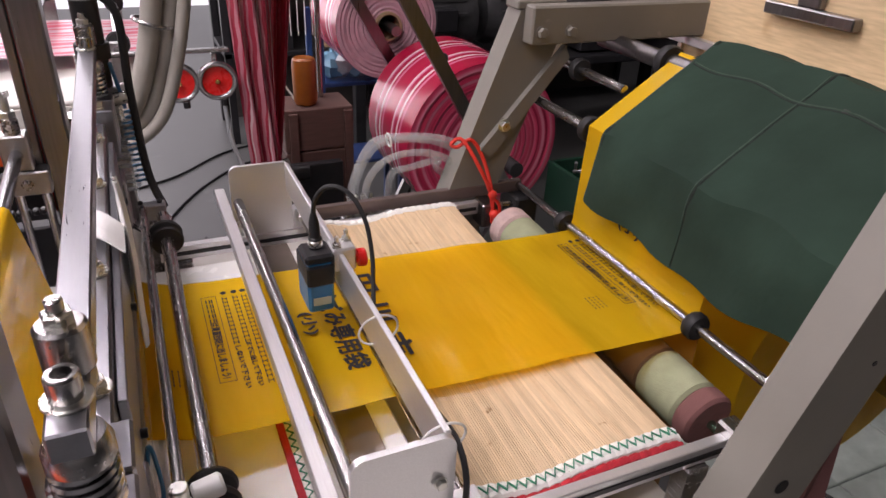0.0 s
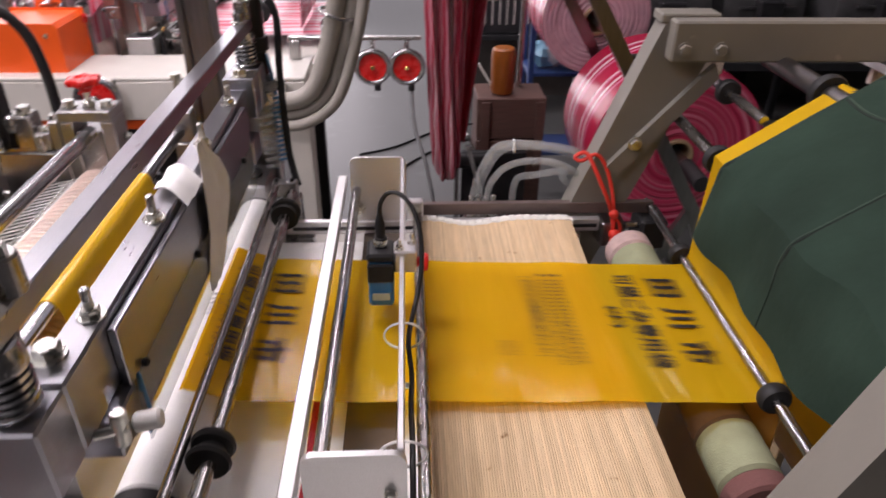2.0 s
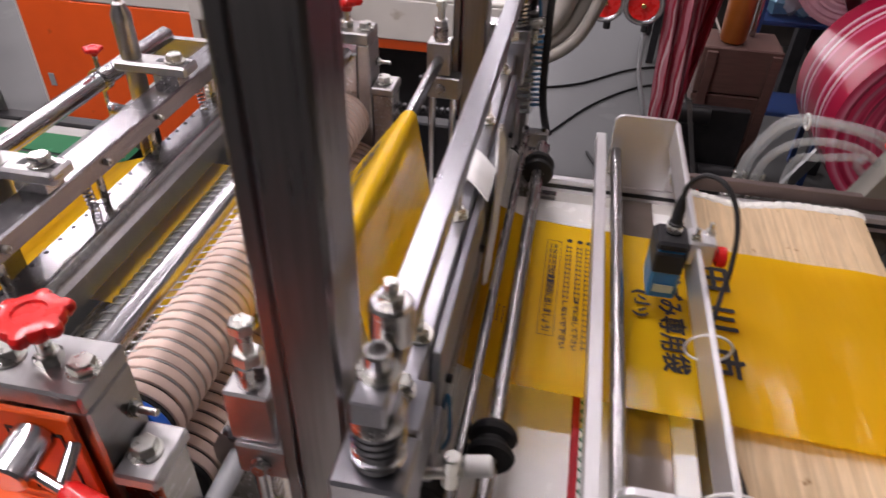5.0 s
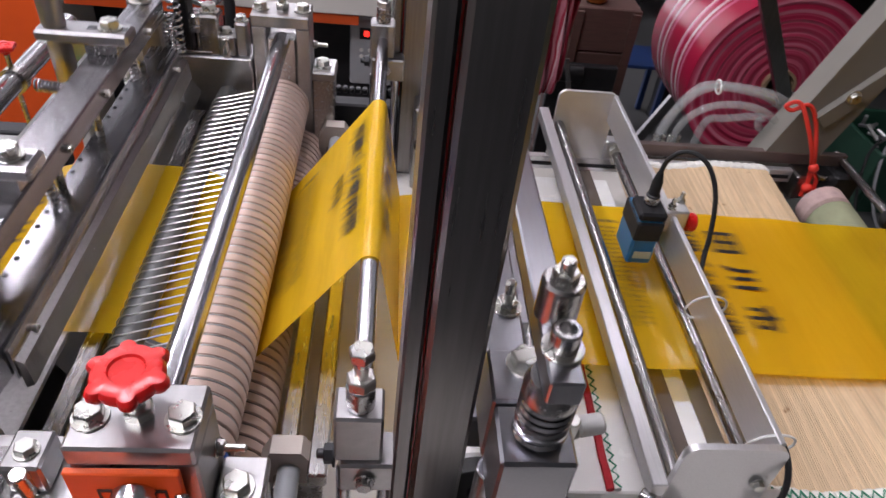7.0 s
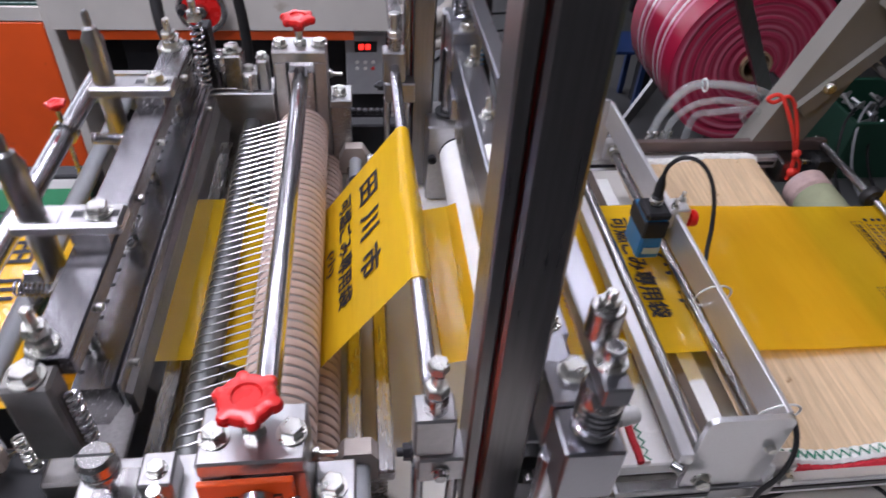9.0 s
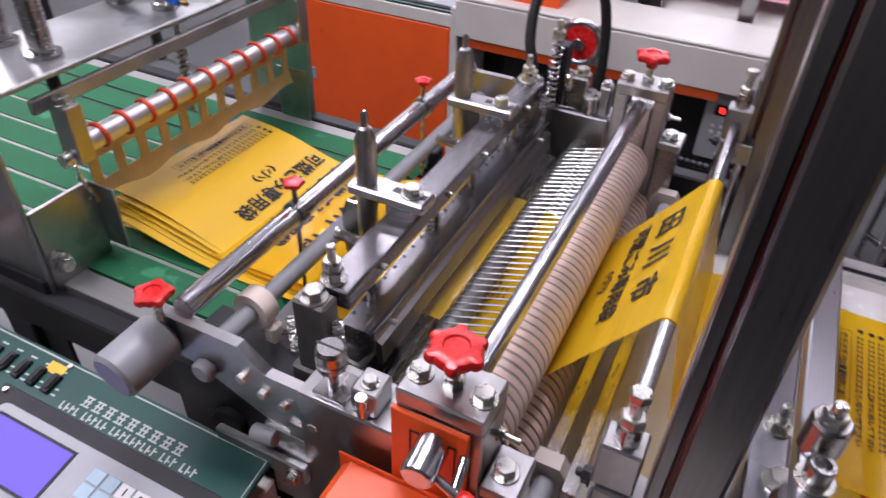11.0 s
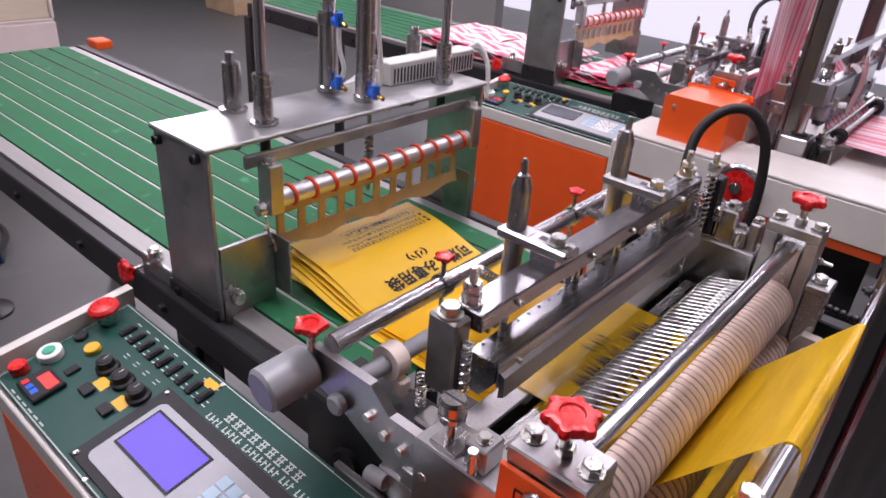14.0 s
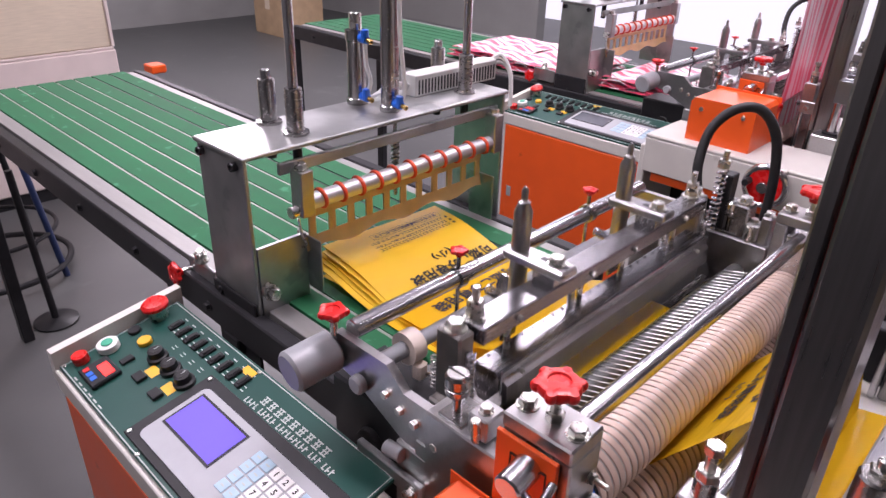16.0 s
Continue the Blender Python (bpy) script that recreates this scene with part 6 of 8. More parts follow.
LINE1 = dotted_line(12, "しないで下さい", 0.078)
LINE2 = dotted_line(12, "までに出して下さい", 0.082)
LINE3 = dotted_line(21, "", 0.0)
bm_box = bmesh.new()
bm_box.from_mesh(bars_mesh("boxed", [(-0.0875, 0.0875, 0.0085, 0.0092), (-0.0875, 0.0875, -0.0092, -0.0085), (-0.0875, -0.0868, -0.0092, 0.0092), (0.0868, 0.0875, -0.0092, 0.0092)] + [(-0.080 + i * 0.011, -0.0715 + i * 0.011, s * 0.0035 - 0.001, s * 0.0035 + 0.0006) for i in range(5) for s in (-1, 0.2, 1)]))
tt = scaled(text_mesh("は資源回収に出しましょう!", 0.012), 0.108, 0.0105)
for v in tt.vertices:
    v.co.x += 0.027
bm_box.from_mesh(tt)
BOXED = bpy.data.meshes.new("boxed_line")
bm_box.to_mesh(BOXED)
bm_box.free()
BOXED.materials.append(INK)
FINE = bars_mesh("fine_print", [(0.04 + i * 0.006, 0.044 + i * 0.006, -0.012 + j * 0.006, -0.0105 + j * 0.006) for i in range(5) for j in range(4)])

# columns of the print: mesh, distance along the film from the wide rod, shift across
COLUMNS = [("city_character", CITY[0], 0.373, 0.082), ("city_character", CITY[1], 0.373, 0.012), ("city_character", CITY[2], 0.373, -0.061),
           ("use_line", USE, 0.426, 0.012), ("size_mark", SMALL, 0.460, 0.012), ("print_line", LINE3, 0.523, 0.012),
           ("print_line", LINE2, 0.534, 0.012), ("print_line", LINE1, 0.547, 0.012), ("boxed_line", BOXED, 0.566, 0.018), ("fine_print", FINE, 0.610, 0.0)]
WEB_MID = 0.709
PITCH = 0.529

# print on the top bag of the stack, bent to its surface
for name, me, u, dy in COLUMNS[:-1]:
    x0 = -0.700 - (u - 0.373)
    c = me.copy()
    for v in c.vertices:
        lx, ly = v.co.x, v.co.y
        x, y = x0 + ly - 0.006, 0.735 + dy - lx
        v.co = Vector((x, y, bag_z(x, y, 4) + 0.0013)) - ORIGIN[bags]
    piece(name, c, bags)

# ---- the yellow film web ----
web = thing("film_web", (0.25, WEB_MID, 0.985), "printed yellow plastic film running through the machine", "plastic film")
# stations of the film: x, z
STATIONS = [(0.90, 1.225), (0.795, 1.2645), (0.646, 1.163), (0.641, 1.005), (0.634, 0.985), (0.035, 1.006), (0.0, 1.018), (-0.022, 1.0265), (-0.066, 1.006), (-0.1000, 1.000)] + [(-0.133 + 0.0102 * math.cos(radians(a)), 1.135 + 0.0102 * math.sin(radians(a))) for a in (0, 30, 60, 90, 120, 142)] + [(-0.252, 0.991), (-0.275, 0.9885), (-0.305, 1.0), (-0.36, 1.028), (-0.50, 1.031), (-0.60, 0.998), (-0.92, 0.981)]
LENGTHS = [0.0]
for a, c in zip(STATIONS, STATIONS[1:]):
    LENGTHS.append(LENGTHS[-1] + math.hypot(c[0] - a[0], c[1] - a[1]) * (0.72 if a[0] < -0.06 and c[0] > -0.125 else 1.0))
ZERO = LENGTHS[4]


def web_point(u):
    """Place and direction on the film, u metres after the wide rod."""
    s = min(max(u + ZERO, 0.0), LENGTHS[-1] - 1e-6)
    i = max(k for k in range(len(LENGTHS) - 1) if LENGTHS[k] <= s)
    f = (s - LENGTHS[i]) / (LENGTHS[i + 1] - LENGTHS[i])
    a, c = STATIONS[i], STATIONS[i + 1]
    return a[0] + (c[0] - a[0]) * f, a[1] + (c[1] - a[1]) * f


def web_pose(u, across, lift):
    x0, z0 = web_point(u - 0.006)
    x1, z1 = web_point(u + 0.006)
    x, z = web_point(u)
    t = Vector((x1 - x0, 0, z1 - z0))
    t = t.normalized() if t.length > 1e-6 else Vector((-1, 0, 0))
    xa, ya = Vector((0, -1, 0)), -t
    za = xa.cross(ya)
    m = Matrix((xa, ya, za)).transposed().to_4x4()
    return Matrix.Translation(Vector((x, WEB_MID - across * -1, z)) + za * lift - ORIGIN[web]) @ m


def span(i0, i1, name, sag=0.0, n=6, mat=FILM):
    rows = []
    for k in range(i0, i1):
        a, c = STATIONS[k], STATIONS[k + 1]
        steps = max(1, int(n * math.hypot(c[0] - a[0], c[1] - a[1]) / 0.1))
        for j in range(steps + (1 if k == i1 - 1 else 0)):
            f = j / steps
            x, z = a[0] + (c[0] - a[0]) * f, a[1] + (c[1] - a[1]) * f
            row = []
            for q in range(13):
                y = WEB_MID - 0.147 + 0.294 * q / 12
                wv = 0.0009 * math.sin(q * 1.1 + x * 31) + 0.0007 * math.sin(x * 60)
                row.append((x, y, z + (wv if 3 < k < 5 else 0.0) - sag * math.sin(math.pi * f)))
            rows.append(row)
    return part(name, Build().sheet(rows), mat, web)


span(0, 2, "film_infeed")
span(2, 4, "film_drop", mat=SPANFILM)
span(4, 8, "film_span", mat=SPANFILM)
span(8, 16, "film_rise")
span(16, 20, "film_seal_span")
span(20, 22, "film_outfeed")

# ---- unwinding stand ----
stand = thing("unwind_stand", (0.6, 0.7, 0.0), "warm grey steel unwinding stand with slanted arms", "stand")
for ay in (0.345, 1.045):
    part("slanted_arm", Build().prism([(0.352, 0.62), (0.448, 0.62), (0.680, 1.245), (0.680, 1.302), (0.607, 1.302)], "xz", ay - 0.022, ay + 0.022), GREYPAINT, stand)
    part("arm_foot", Build().box(0.34, 0.47, ay - 0.025, ay + 0.025, 0.0, 0.6195, 0.003), GREYPAINT, stand)
    part("top_beam", Build().box(0.612, 0.98, ay - 0.052, ay - 0.0225, 1.252, 1.312, 0.003), GREYPAINT, stand)
    part("top_cap", Build().box(0.600, 0.69, ay - 0.0222, ay + 0.020, 1.3022, 1.316, 0.002), GREYPAINT, stand)
    for bx in (0.630, 0.684):
        part("beam_bolt", Build().bolt((bx, ay - 0.052, 1.272), (0, -1, 0), 0.0085), GREYPAINT, stand)
    if ay > 0.7:
        part("strut", Build().prism([(0.545, 1.078), (0.565, 1.062), (0.700, 1.225), (0.690, 1.245)], "xz", ay - 0.036, ay - 0.0225), GREYPAINT, stand)
        part("strut_bolt", Build().bolt((0.585, ay - 0.036, 1.118), (0, -1, 0), 0.009), ZINC, stand)
part("arm_hole", Build().cyl((0.536, 0.3228, 0.988), (0.536, 0.3215, 0.988), 0.0085), RUBBER, stand)
for dx, dz in ((0.60, 1.10), (0.50, 0.93)):
    part("small_hole", Build().cyl((dx, 0.3228, dz + 0.02), (dx, 0.3215, dz + 0.02), 0.003, 10), RUBBER, stand)
part("white_end_block", Build().box(0.590, 0.665, 0.290, 0.322, 1.235, 1.285, 0.004), CREAM, stand)
part("arm_clip", Build().prism([(0.552, 1.065), (0.588, 1.105), (0.600, 1.098), (0.565, 1.055)], "xz", 0.368, 0.386), ALU, stand)
part("rail_joint", Build().box(0.535, 0.560, 0.372, 0.412, 0.965, 0.998, 0.003), STEEL, stand)
part("joint_bolt", Build().bolt((0.548, 0.372, 0.985), (0, -1, 0), 0.006), ZINC, stand)
for name, rx, rz, rr, cs in (("wide_rod", 0.634, 0.996, 0.0068, (0.557, 0.866)), ("bend_rod", 0.657, 1.152, 0.0085, (0.555, 0.868)), ("second_rod", 0.706, 1.211, 0.007, (0.985,)), ("top_rod", 0.788, 1.246, 0.0145, (0.55, 0.870))):
    part(name, Build().cyl((rx, 0.862 if name == "second_rod" else 0.368, rz), (rx, 1.045, rz), rr, 20), STEEL if rr < 0.01 else DARKSTEEL, stand)
    for cy in cs:
        part("collar", Build().lathe((rx, cy - 0.009, rz), (0, 1, 0), [(rr, 0), (rr + 0.010, 0.001), (rr + 0.012, 0.005), (rr + 0.012, 0.013), (rr + 0.010, 0.017), (rr, 0.018)], 24), RUBBER, stand)
part("far_rail", Build().box(0.24, 0.64, 1.022, 1.034, 0.985, 1.006, 0.001), surf("brown_rail", (0.16, 0.12, 0.11), 0.4, 0.5), stand)
part("far_bar", Build().cyl((0.40, 1.01, 0.975), (0.63, 1.01, 0.968), 0.006), STEEL, stand)
part("rail_clamp", Build().box(0.545, 0.585, 0.985, 1.03, 0.94, 0.985, 0.003), DARKSTEEL, stand)
part("dark_clamp", Build().box(0.615, 0.66, 0.99, 1.055, 0.93, 0.985, 0.004), RUBBER, stand)
part("white_box", Build().box(0.70, 0.745, 1.10, 1.14, 1.20, 1.235, 0.003), WHITEPLASTIC, stand)
part("back_bar", Build().box(0.940, 0.957, 0.38, 1.19, 1.236, 1.250, 0.001), ALU, stand)

# ---- green canvas cover over the film ----
PROFILE = [(0.626, 1.064), (0.629, 1.10), (0.633, 1.14), (0.641, 1.166), (0.660, 1.180), (0.70, 1.207), (0.75, 1.241), (0.792, 1.267), (0.806, 1.277), (0.822, 1.286), (0.850, 1.280), (0.875, 1.258)]
cover = thing("canvas_cover", (0.74, 0.6, 1.066), "dark green stitched canvas cover draped over the film", "cover")


def cover_point(i, y):
    x, z = PROFILE[i]
    sag = 0.0055 * math.sin(y * 21 + i * 1.3) * (0.4 + 0.6 * (i < 3)) + 0.0045 * math.sin(y * 47 + i * 1.1) + 0.0035 * math.sin(y * 33 - i * 0.9) * math.sin(i * 0.7)
    return (x - 0.006 + sag * 0.6, y, z + 0.004 + sag * 0.5 - (0.010 * math.sin((y - 0.4) * 8) if i == 0 else 0))


for y0, y1 in ((0.395, 0.604), (0.6065, 0.800)):
    rows = [[cover_point(i, y0 + (y1 - y0) * j / 14) for j in range(15)] for i in range(len(PROFILE))]
    part("panel", Build().sheet(rows, 0.003), GREENCLOTH, cover)
DARKSEAM = surf("dark_seam", (0.004, 0.009, 0.006), 0.9)
PIPING = surf("green_piping", (0.026, 0.050, 0.036), 0.9, 0.0, 0.2, 60, 0.5, 200)
for yy in (0.6052, 0.397, 0.798):
    pts = [Vector(cover_point(i, yy)) + Vector((-0.001, 0, 0.0012)) for i in range(len(PROFILE))]
    part("seam", Build().tube(smooth_path(pts, 4), 0.0015, 6), DARKSEAM, cover)
    ridge = [p + Vector((-0.0003, 0.0034, 0.0006)) for p in pts]
    part("piping", Build().tube(smooth_path(ridge, 4), 0.0015, 6), PIPING, cover)
fold = [(Vector(cover_point(6, 0.397 + 0.40 * j / 24)) * 0.4 + Vector(cover_point(7, 0.397 + 0.40 * j / 24)) * 0.6) + Vector((-0.0012, 0, 0.0022)) for j in range(25)]
part("fold_seam", Build().tube(fold, 0.0014, 6), DARKSEAM, cover)
part("piping", Build().tube([p + Vector((0.0028, 0, 0.0020)) for p in fold], 0.0013, 6), PIPING, cover)
part("hem", Build().tube([Vector(cover_point(0, 0.397 + 0.40 * j / 24)) for j in range(25)], 0.0022, 6), GREENCLOTH, cover)
part("cord_end", Build().cyl((0.665, 0.392, 1.15), (0.668, 0.372, 1.152), 0.006), WHITEYARN, cover)

# ---- supply roll and wooden board ----
sup = thing("film_supply_roll", (1.0, 0.709, 0.60), "large roll of printed yellow film", "film roll")
part("film", Build().cyl((1.0, 0.565, 0.84), (1.0, 0.853, 0.84), 0.235, 48), BAGFILM, sup)
part("core", Build().pipe((1.0, 0.555, 0.84), (1.0, 0.863, 0.84), 0.045, 0.035), CARD, sup)
part("axle", Build().cyl((1.0, 0.36, 0.84), (1.0, 1.05, 0.84), 0.02), STEEL, sup)
for ay in (0.352, 1.04):
    part("cradle", Build().box(0.96, 1.04, ay - 0.012, ay + 0.012, 0.0, 0.86, 0.003), GREYPAINT, sup)
# yellow film coloured brown here, the shade it hangs in put into its colour
part("hanging_film", Build().sheet([[(0.655 + 0.002 * math.sin(j + i), 0.565 + 0.288 * j / 8, 0.985 - 0.10 * i) for j in range(9)] for i in range(6)], 0.0008), surf("shaded_yellow_film", (0.30, 0.15, 0.03), 0.4), sup)
board = thing("wooden_board", (0.98, 0.7, 1.20), "pale pine board with an iron bracket", "board")
part("board", Build().box(0.965, 0.99, 0.10, 1.045, 1.205, 1.95, 0.004), WOOD, board)
part("board_edge", Build().box(0.958, 0.9645, 1.035, 1.046, 1.205, 1.95, 0.001), PINKSHEET, board)
part("iron_bracket", Build().box(0.945, 0.9645, 0.70, 0.86, 1.318, 1.336, 0.002), DARKSTEEL, board)
part("bracket_stem", Build().box(0.950, 0.9645, 0.765, 0.805, 1.3362, 1.45, 0.002), DARKSTEEL, board)
part("board_leg", Build().box(0.968, 0.988, 0.2, 0.26, 0.0, 1.2045, 0.002), WOOD, board)
part("board_leg", Build().box(0.968, 0.988, 0.95, 1.01, 0.0, 1.2045, 0.002), WOOD, board)

# ---- cloth covered roller ----
cr = thing("cloth_roller", (0.585, 0.68, 0.90), "roller wrapped in green felt and pink cloth", "roller")
GREENFELT = surf("pale_green_felt", (0.29, 0.31, 0.19), 0.9, 0, 0.1, 60, 0.4, 500)
PINKCLOTH = surf("pink_striped_cloth", (0.20, 0.085, 0.078), 0.9, 0, 0.2, 90, 0.5, 400, (1, 40, 1))
part("felt", Build().cyl((0.6005, 0.497, 0.920), (0.5985, 0.568, 0.924), 0.037, 32, 0.004), GREENFELT, cr)
part("felt", Build().cyl((0.589, 0.850, 0.9425), (0.586, 0.93, 0.948), 0.037, 32, 0.004), GREENFELT, cr)
# brown instead of green along the length under the film
part("brown_sleeve", Build().cyl((0.5985, 0.5685, 0.924), (0.589, 0.8495, 0.9425), 0.0362, 32, 0.003), surf("brown_middle_cloth", (0.12, 0.065, 0.035), 0.7, 0, 0.15, 60, 0.2, 300), cr)
part("cloth_end", Build().cyl((0.6015, 0.470, 0.918), (0.6005, 0.4968, 0.920), 0.0375, 32, 0.004), PINKCLOTH, cr)
part("cloth_end", Build().cyl((0.586, 0.9302, 0.948), (0.585, 0.965, 0.950), 0.0375, 32, 0.004), surf("pale_pink_cloth", (0.50, 0.36, 0.33), 0.9, 0, 0.15, 90, 0.5, 400), cr)
part("green_rod", Build().cyl((0.604, 0.40, 0.914), (0.6016, 0.469, 0.918), 0.006), surf("green_chrome", (0.25, 0.45, 0.33), 0.15, 1.0), cr)
part("axle_far", Build().cyl((0.586, 0.9652, 0.953), (0.585, 1.03, 0.955), 0.008), STEEL, cr)
part("lower_cloth", Build().sheet([[(0.62 + 0.012 * j, 0.375 + 0.01 * math.sin(j * 1.3 + i), 0.95 - 0.09 * i) for j in range(8)] for i in range(7)], 0.004), PINKCLOTH, cr)

# ---- clear air tubes and red cord ----
tubes = thing("air_tubes", (0.45, 1.08, 0.95), "bundle of clear plastic air tubes", "hose")
for k, (h, x1, dy) in enumerate(((1.098, 0.555, 0.0), (1.088, 0.55, 0.012), (1.07, 0.545, -0.008), (1.045, 0.54, 0.006))):
    x0 = 0.335 + 0.012 * k + (0.035 if k == 3 else 0)
    part("tube", Build().tube(smooth_path([(x0, 1.082 + dy, 0.97), (x0 + 0.006, 1.08 + dy, 1.02), (x0 + 0.035, 1.07 + dy, h - 0.012), (x0 + 0.085, 1.06 + dy, h), (x1 - 0.05, 1.06 + dy, h - 0.015), (x1, 1.075 + dy, h - 0.06), (x1 + 0.02, 1.085 + dy, 0.96)]), 0.0062, 10), CLEAR, tubes)
part("tie", Build().torus((0.40, 1.066, 1.092), (1, 0, 0.1), 0.011, 0.0018, 16, 6), WHITEPLASTIC, tubes)
for k in range(4):
    part("fitting", Build().hexa((0.333 + 0.013 * k, 1.082, 0.952), (0, 0, 1), 0.0065, 0.022).cyl((0.333 + 0.013 * k, 1.082, 0.974), (0.333 + 0.013 * k, 1.082, 0.992), 0.0045), ZINC, tubes)
part("manifold", Build().box(0.32, 0.40, 1.07, 1.095, 0.896, 0.9515, 0.002), STEEL, tubes)
cordred = thing("red_cord", (0.54, 1.0, 0.95), "knotted red plastic cord on the stand", "cord")
part("loop", Build().tube(smooth_path([(0.566, 0.984, 0.965), (0.556, 0.985, 1.01), (0.535, 0.99, 1.055), (0.512, 1.015, 1.098), (0.495, 1.022, 1.09), (0.505, 1.018, 1.085), (0.53, 1.018, 1.095), (0.552, 1.01, 1.06), (0.562, 0.985, 1.0), (0.563, 0.982, 0.95)]), 0.0034, 6), REDCORD, cordred)
part("knot", Build().ball((0.560, 0.982, 1.005), 0.008).ball((0.565, 0.98, 0.968), 0.009), REDCORD, cordred)
part("tail", Build().tube(smooth_path([(0.56, 0.982, 1.0), (0.572, 0.978, 0.985), (0.575, 0.976, 0.955)]), 0.003, 6), REDCORD, cordred)

# ---- the second machine, of the same build ----
D = Vector((-0.472, 1.663, 0.0))
for ob in list(scene.objects):
    if ob.parent is None and ob.name.split(".")[0] in ("stacking_gate", "belt_conveyor", "nip_bracket", "motor_guard", "outlet_frame", "sealing_unit", "punch_press", "upright_post", "guide_rod", "release_lever", "adjusting_block", "drive_box", "pressure_rod", "arched_hose", "feed_rods", "jaw_linkage", "lower_nip_roller"):
        up = Vector((0.011, -0.046, 0.072)) if ob.name.startswith("motor_guard") else Vector((0, 0, 0.03)) if ob.name.startswith("stacking_gate") else Vector()
        copy_thing(ob, Matrix.Translation(ob.location + D + up))
control_cabinet((-1.04 + D.x, 0.137 + D.y, 0.0), LCDOFF, "orange control cabinet with dark screen beside the second machine")

far_body = thing("machine_body", (-0.3, 2.3, 0.0), "cream painted body of the second bag machine", "machine")
part("deck", Build().box(-0.93, -0.04, 1.955, 2.80, 0.862, 0.897, 0.004), CREAM, far_body)
part("front_panel", Build().box(-0.93, -0.04, 1.745, 1.765, 0.886, 0.989, 0.003), CREAM, far_body)
part("front_top", Build().box(-0.93, -0.04, 1.745, 1.954, 0.9895, 1.0, 0.003), CREAM, far_body)
part("orange_stripe", Build().box(-0.90, -0.20, 1.755, 1.765, 0.858, 0.8855, 0.001), ORANGE, far_body)
# black sheets put the shade of the interior under the deck into colour
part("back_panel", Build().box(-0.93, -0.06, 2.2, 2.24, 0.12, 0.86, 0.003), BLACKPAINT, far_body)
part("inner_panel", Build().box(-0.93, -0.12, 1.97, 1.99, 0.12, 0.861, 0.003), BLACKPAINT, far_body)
part("side_wall", Build().box(-0.95, -0.925, 1.76, 2.7, 0.0, 0.96, 0.003), CREAM, far_body)
part("right_leg", Build().box(-0.10, -0.04, 1.77, 1.84, 0.0, 0.9885, 0.004), CREAM, far_body)
part("plinth", Build().box(-0.93, -0.06, 1.9, 2.19, 0.0, 0.115, 0.003), BLACKPAINT, far_body)
part("table_plate", Build().box(-0.42, 0.05, 1.99, 2.72, 0.9, 0.97, 0.003), CREAM, far_body)
inv = thing("inverter_drive", (-0.17, 1.83, 0.66), "grey inverter drive with a red digit display", "inverter")
part("case", Build().box(-0.225, -0.115, 1.822, 1.90, 0.665, 0.845, 0.004), LIGHTGREY, inv)
part("display", Build().box(-0.200, -0.140, 1.8195, 1.8215, 0.795, 0.825, 0), BLACKPAINT, inv)
part("digits", Build().box(-0.188, -0.176, 1.8185, 1.8193, 0.803, 0.818, 0).box(-0.170, -0.158, 1.8185, 1.8193, 0.803, 0.818, 0), LEDRED, inv)
for i in range(3):
    for j in range(2):
        part("key", Build().cyl((-0.195 + i * 0.022, 1.8216, 0.765 - j * 0.018), (-0.195 + i * 0.022, 1.819, 0.765 - j * 0.018), 0.0055, 12), REDPLASTIC if (i, j) == (2, 1) else WHITEPLASTIC, inv)
part("bracket", Build().box(-0.22, -0.12, 1.9005, 1.92, 0.0, 0.84, 0.002), BLACKPAINT, inv)
wheel = thing("hand_wheel", (-0.56, 1.70, 0.88), "red centred steel hand wheel on the machine front", "wheel")
part("rim", Build().torus((-0.56, 1.718, 0.952), (0, 1, 0), 0.052, 0.009, 32, 10), CHROME, wheel)
part("disc", Build().cyl((-0.56, 1.712, 0.952), (-0.56, 1.726, 0.952), 0.046, 30), REDPLASTIC, wheel)
part("hub", Build().cyl((-0.56, 1.695, 0.952), (-0.56, 1.7445, 0.952), 0.015), STEEL, wheel)
part("crank", Build().cyl((-0.60, 1.68, 0.96), (-0.60, 1.711, 0.96), 0.009), BLACKPAINT, wheel)
part("bearing", Build().box(-0.60, -0.52, 1.7275, 1.7445, 0.90, 1.0, 0.003), CREAM, wheel)
far_web = thing("striped_web", (0.0, 2.37, 0.98), "red and white striped film on the second machine", "plastic film")
rows = [[(x, 2.14 + 0.46 * j / 10, 1.012 + 0.003 * math.sin(j + x * 9)) for j in range(11)] for x in (0.07, 0.02, -0.05, -0.15, -0.26, -0.36, -0.44)]
part("flat_span", Build().sheet(rows, 0.001), WEBSTRIPE, far_web)
rows = [[(-0.45 - 0.05 * i, 2.14 + 0.46 * j / 10, 1.02 + 0.155 * (i if i < 3 else 6 - i) / 3) for j in range(11)] for i in range(7)]
part("rise_span", Build().sheet(rows, 0.001), WEBSTRIPE, far_web)
rows = [[(-0.10 + 0.008 * math.sin(i), 2.16 + 0.42 * j / 10, 1.02 + 0.14 * i) for j in range(11)] for i in range(9)]
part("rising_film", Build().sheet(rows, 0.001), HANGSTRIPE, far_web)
rows = [[(-0.715 + 0.030 * i / 12 + 0.008 * math.sin(i * 0.8 + j * 0.5) + 0.25 * max(0, i - 5) / 12 * 0.3, 2.14 + 0.40 * j / 12, 0.98 + 0.145 * i) for j in range(13)] for i in range(13)]
part("hanging_film", Build().sheet(rows, 0.001), WEBSTRIPE, far_web)
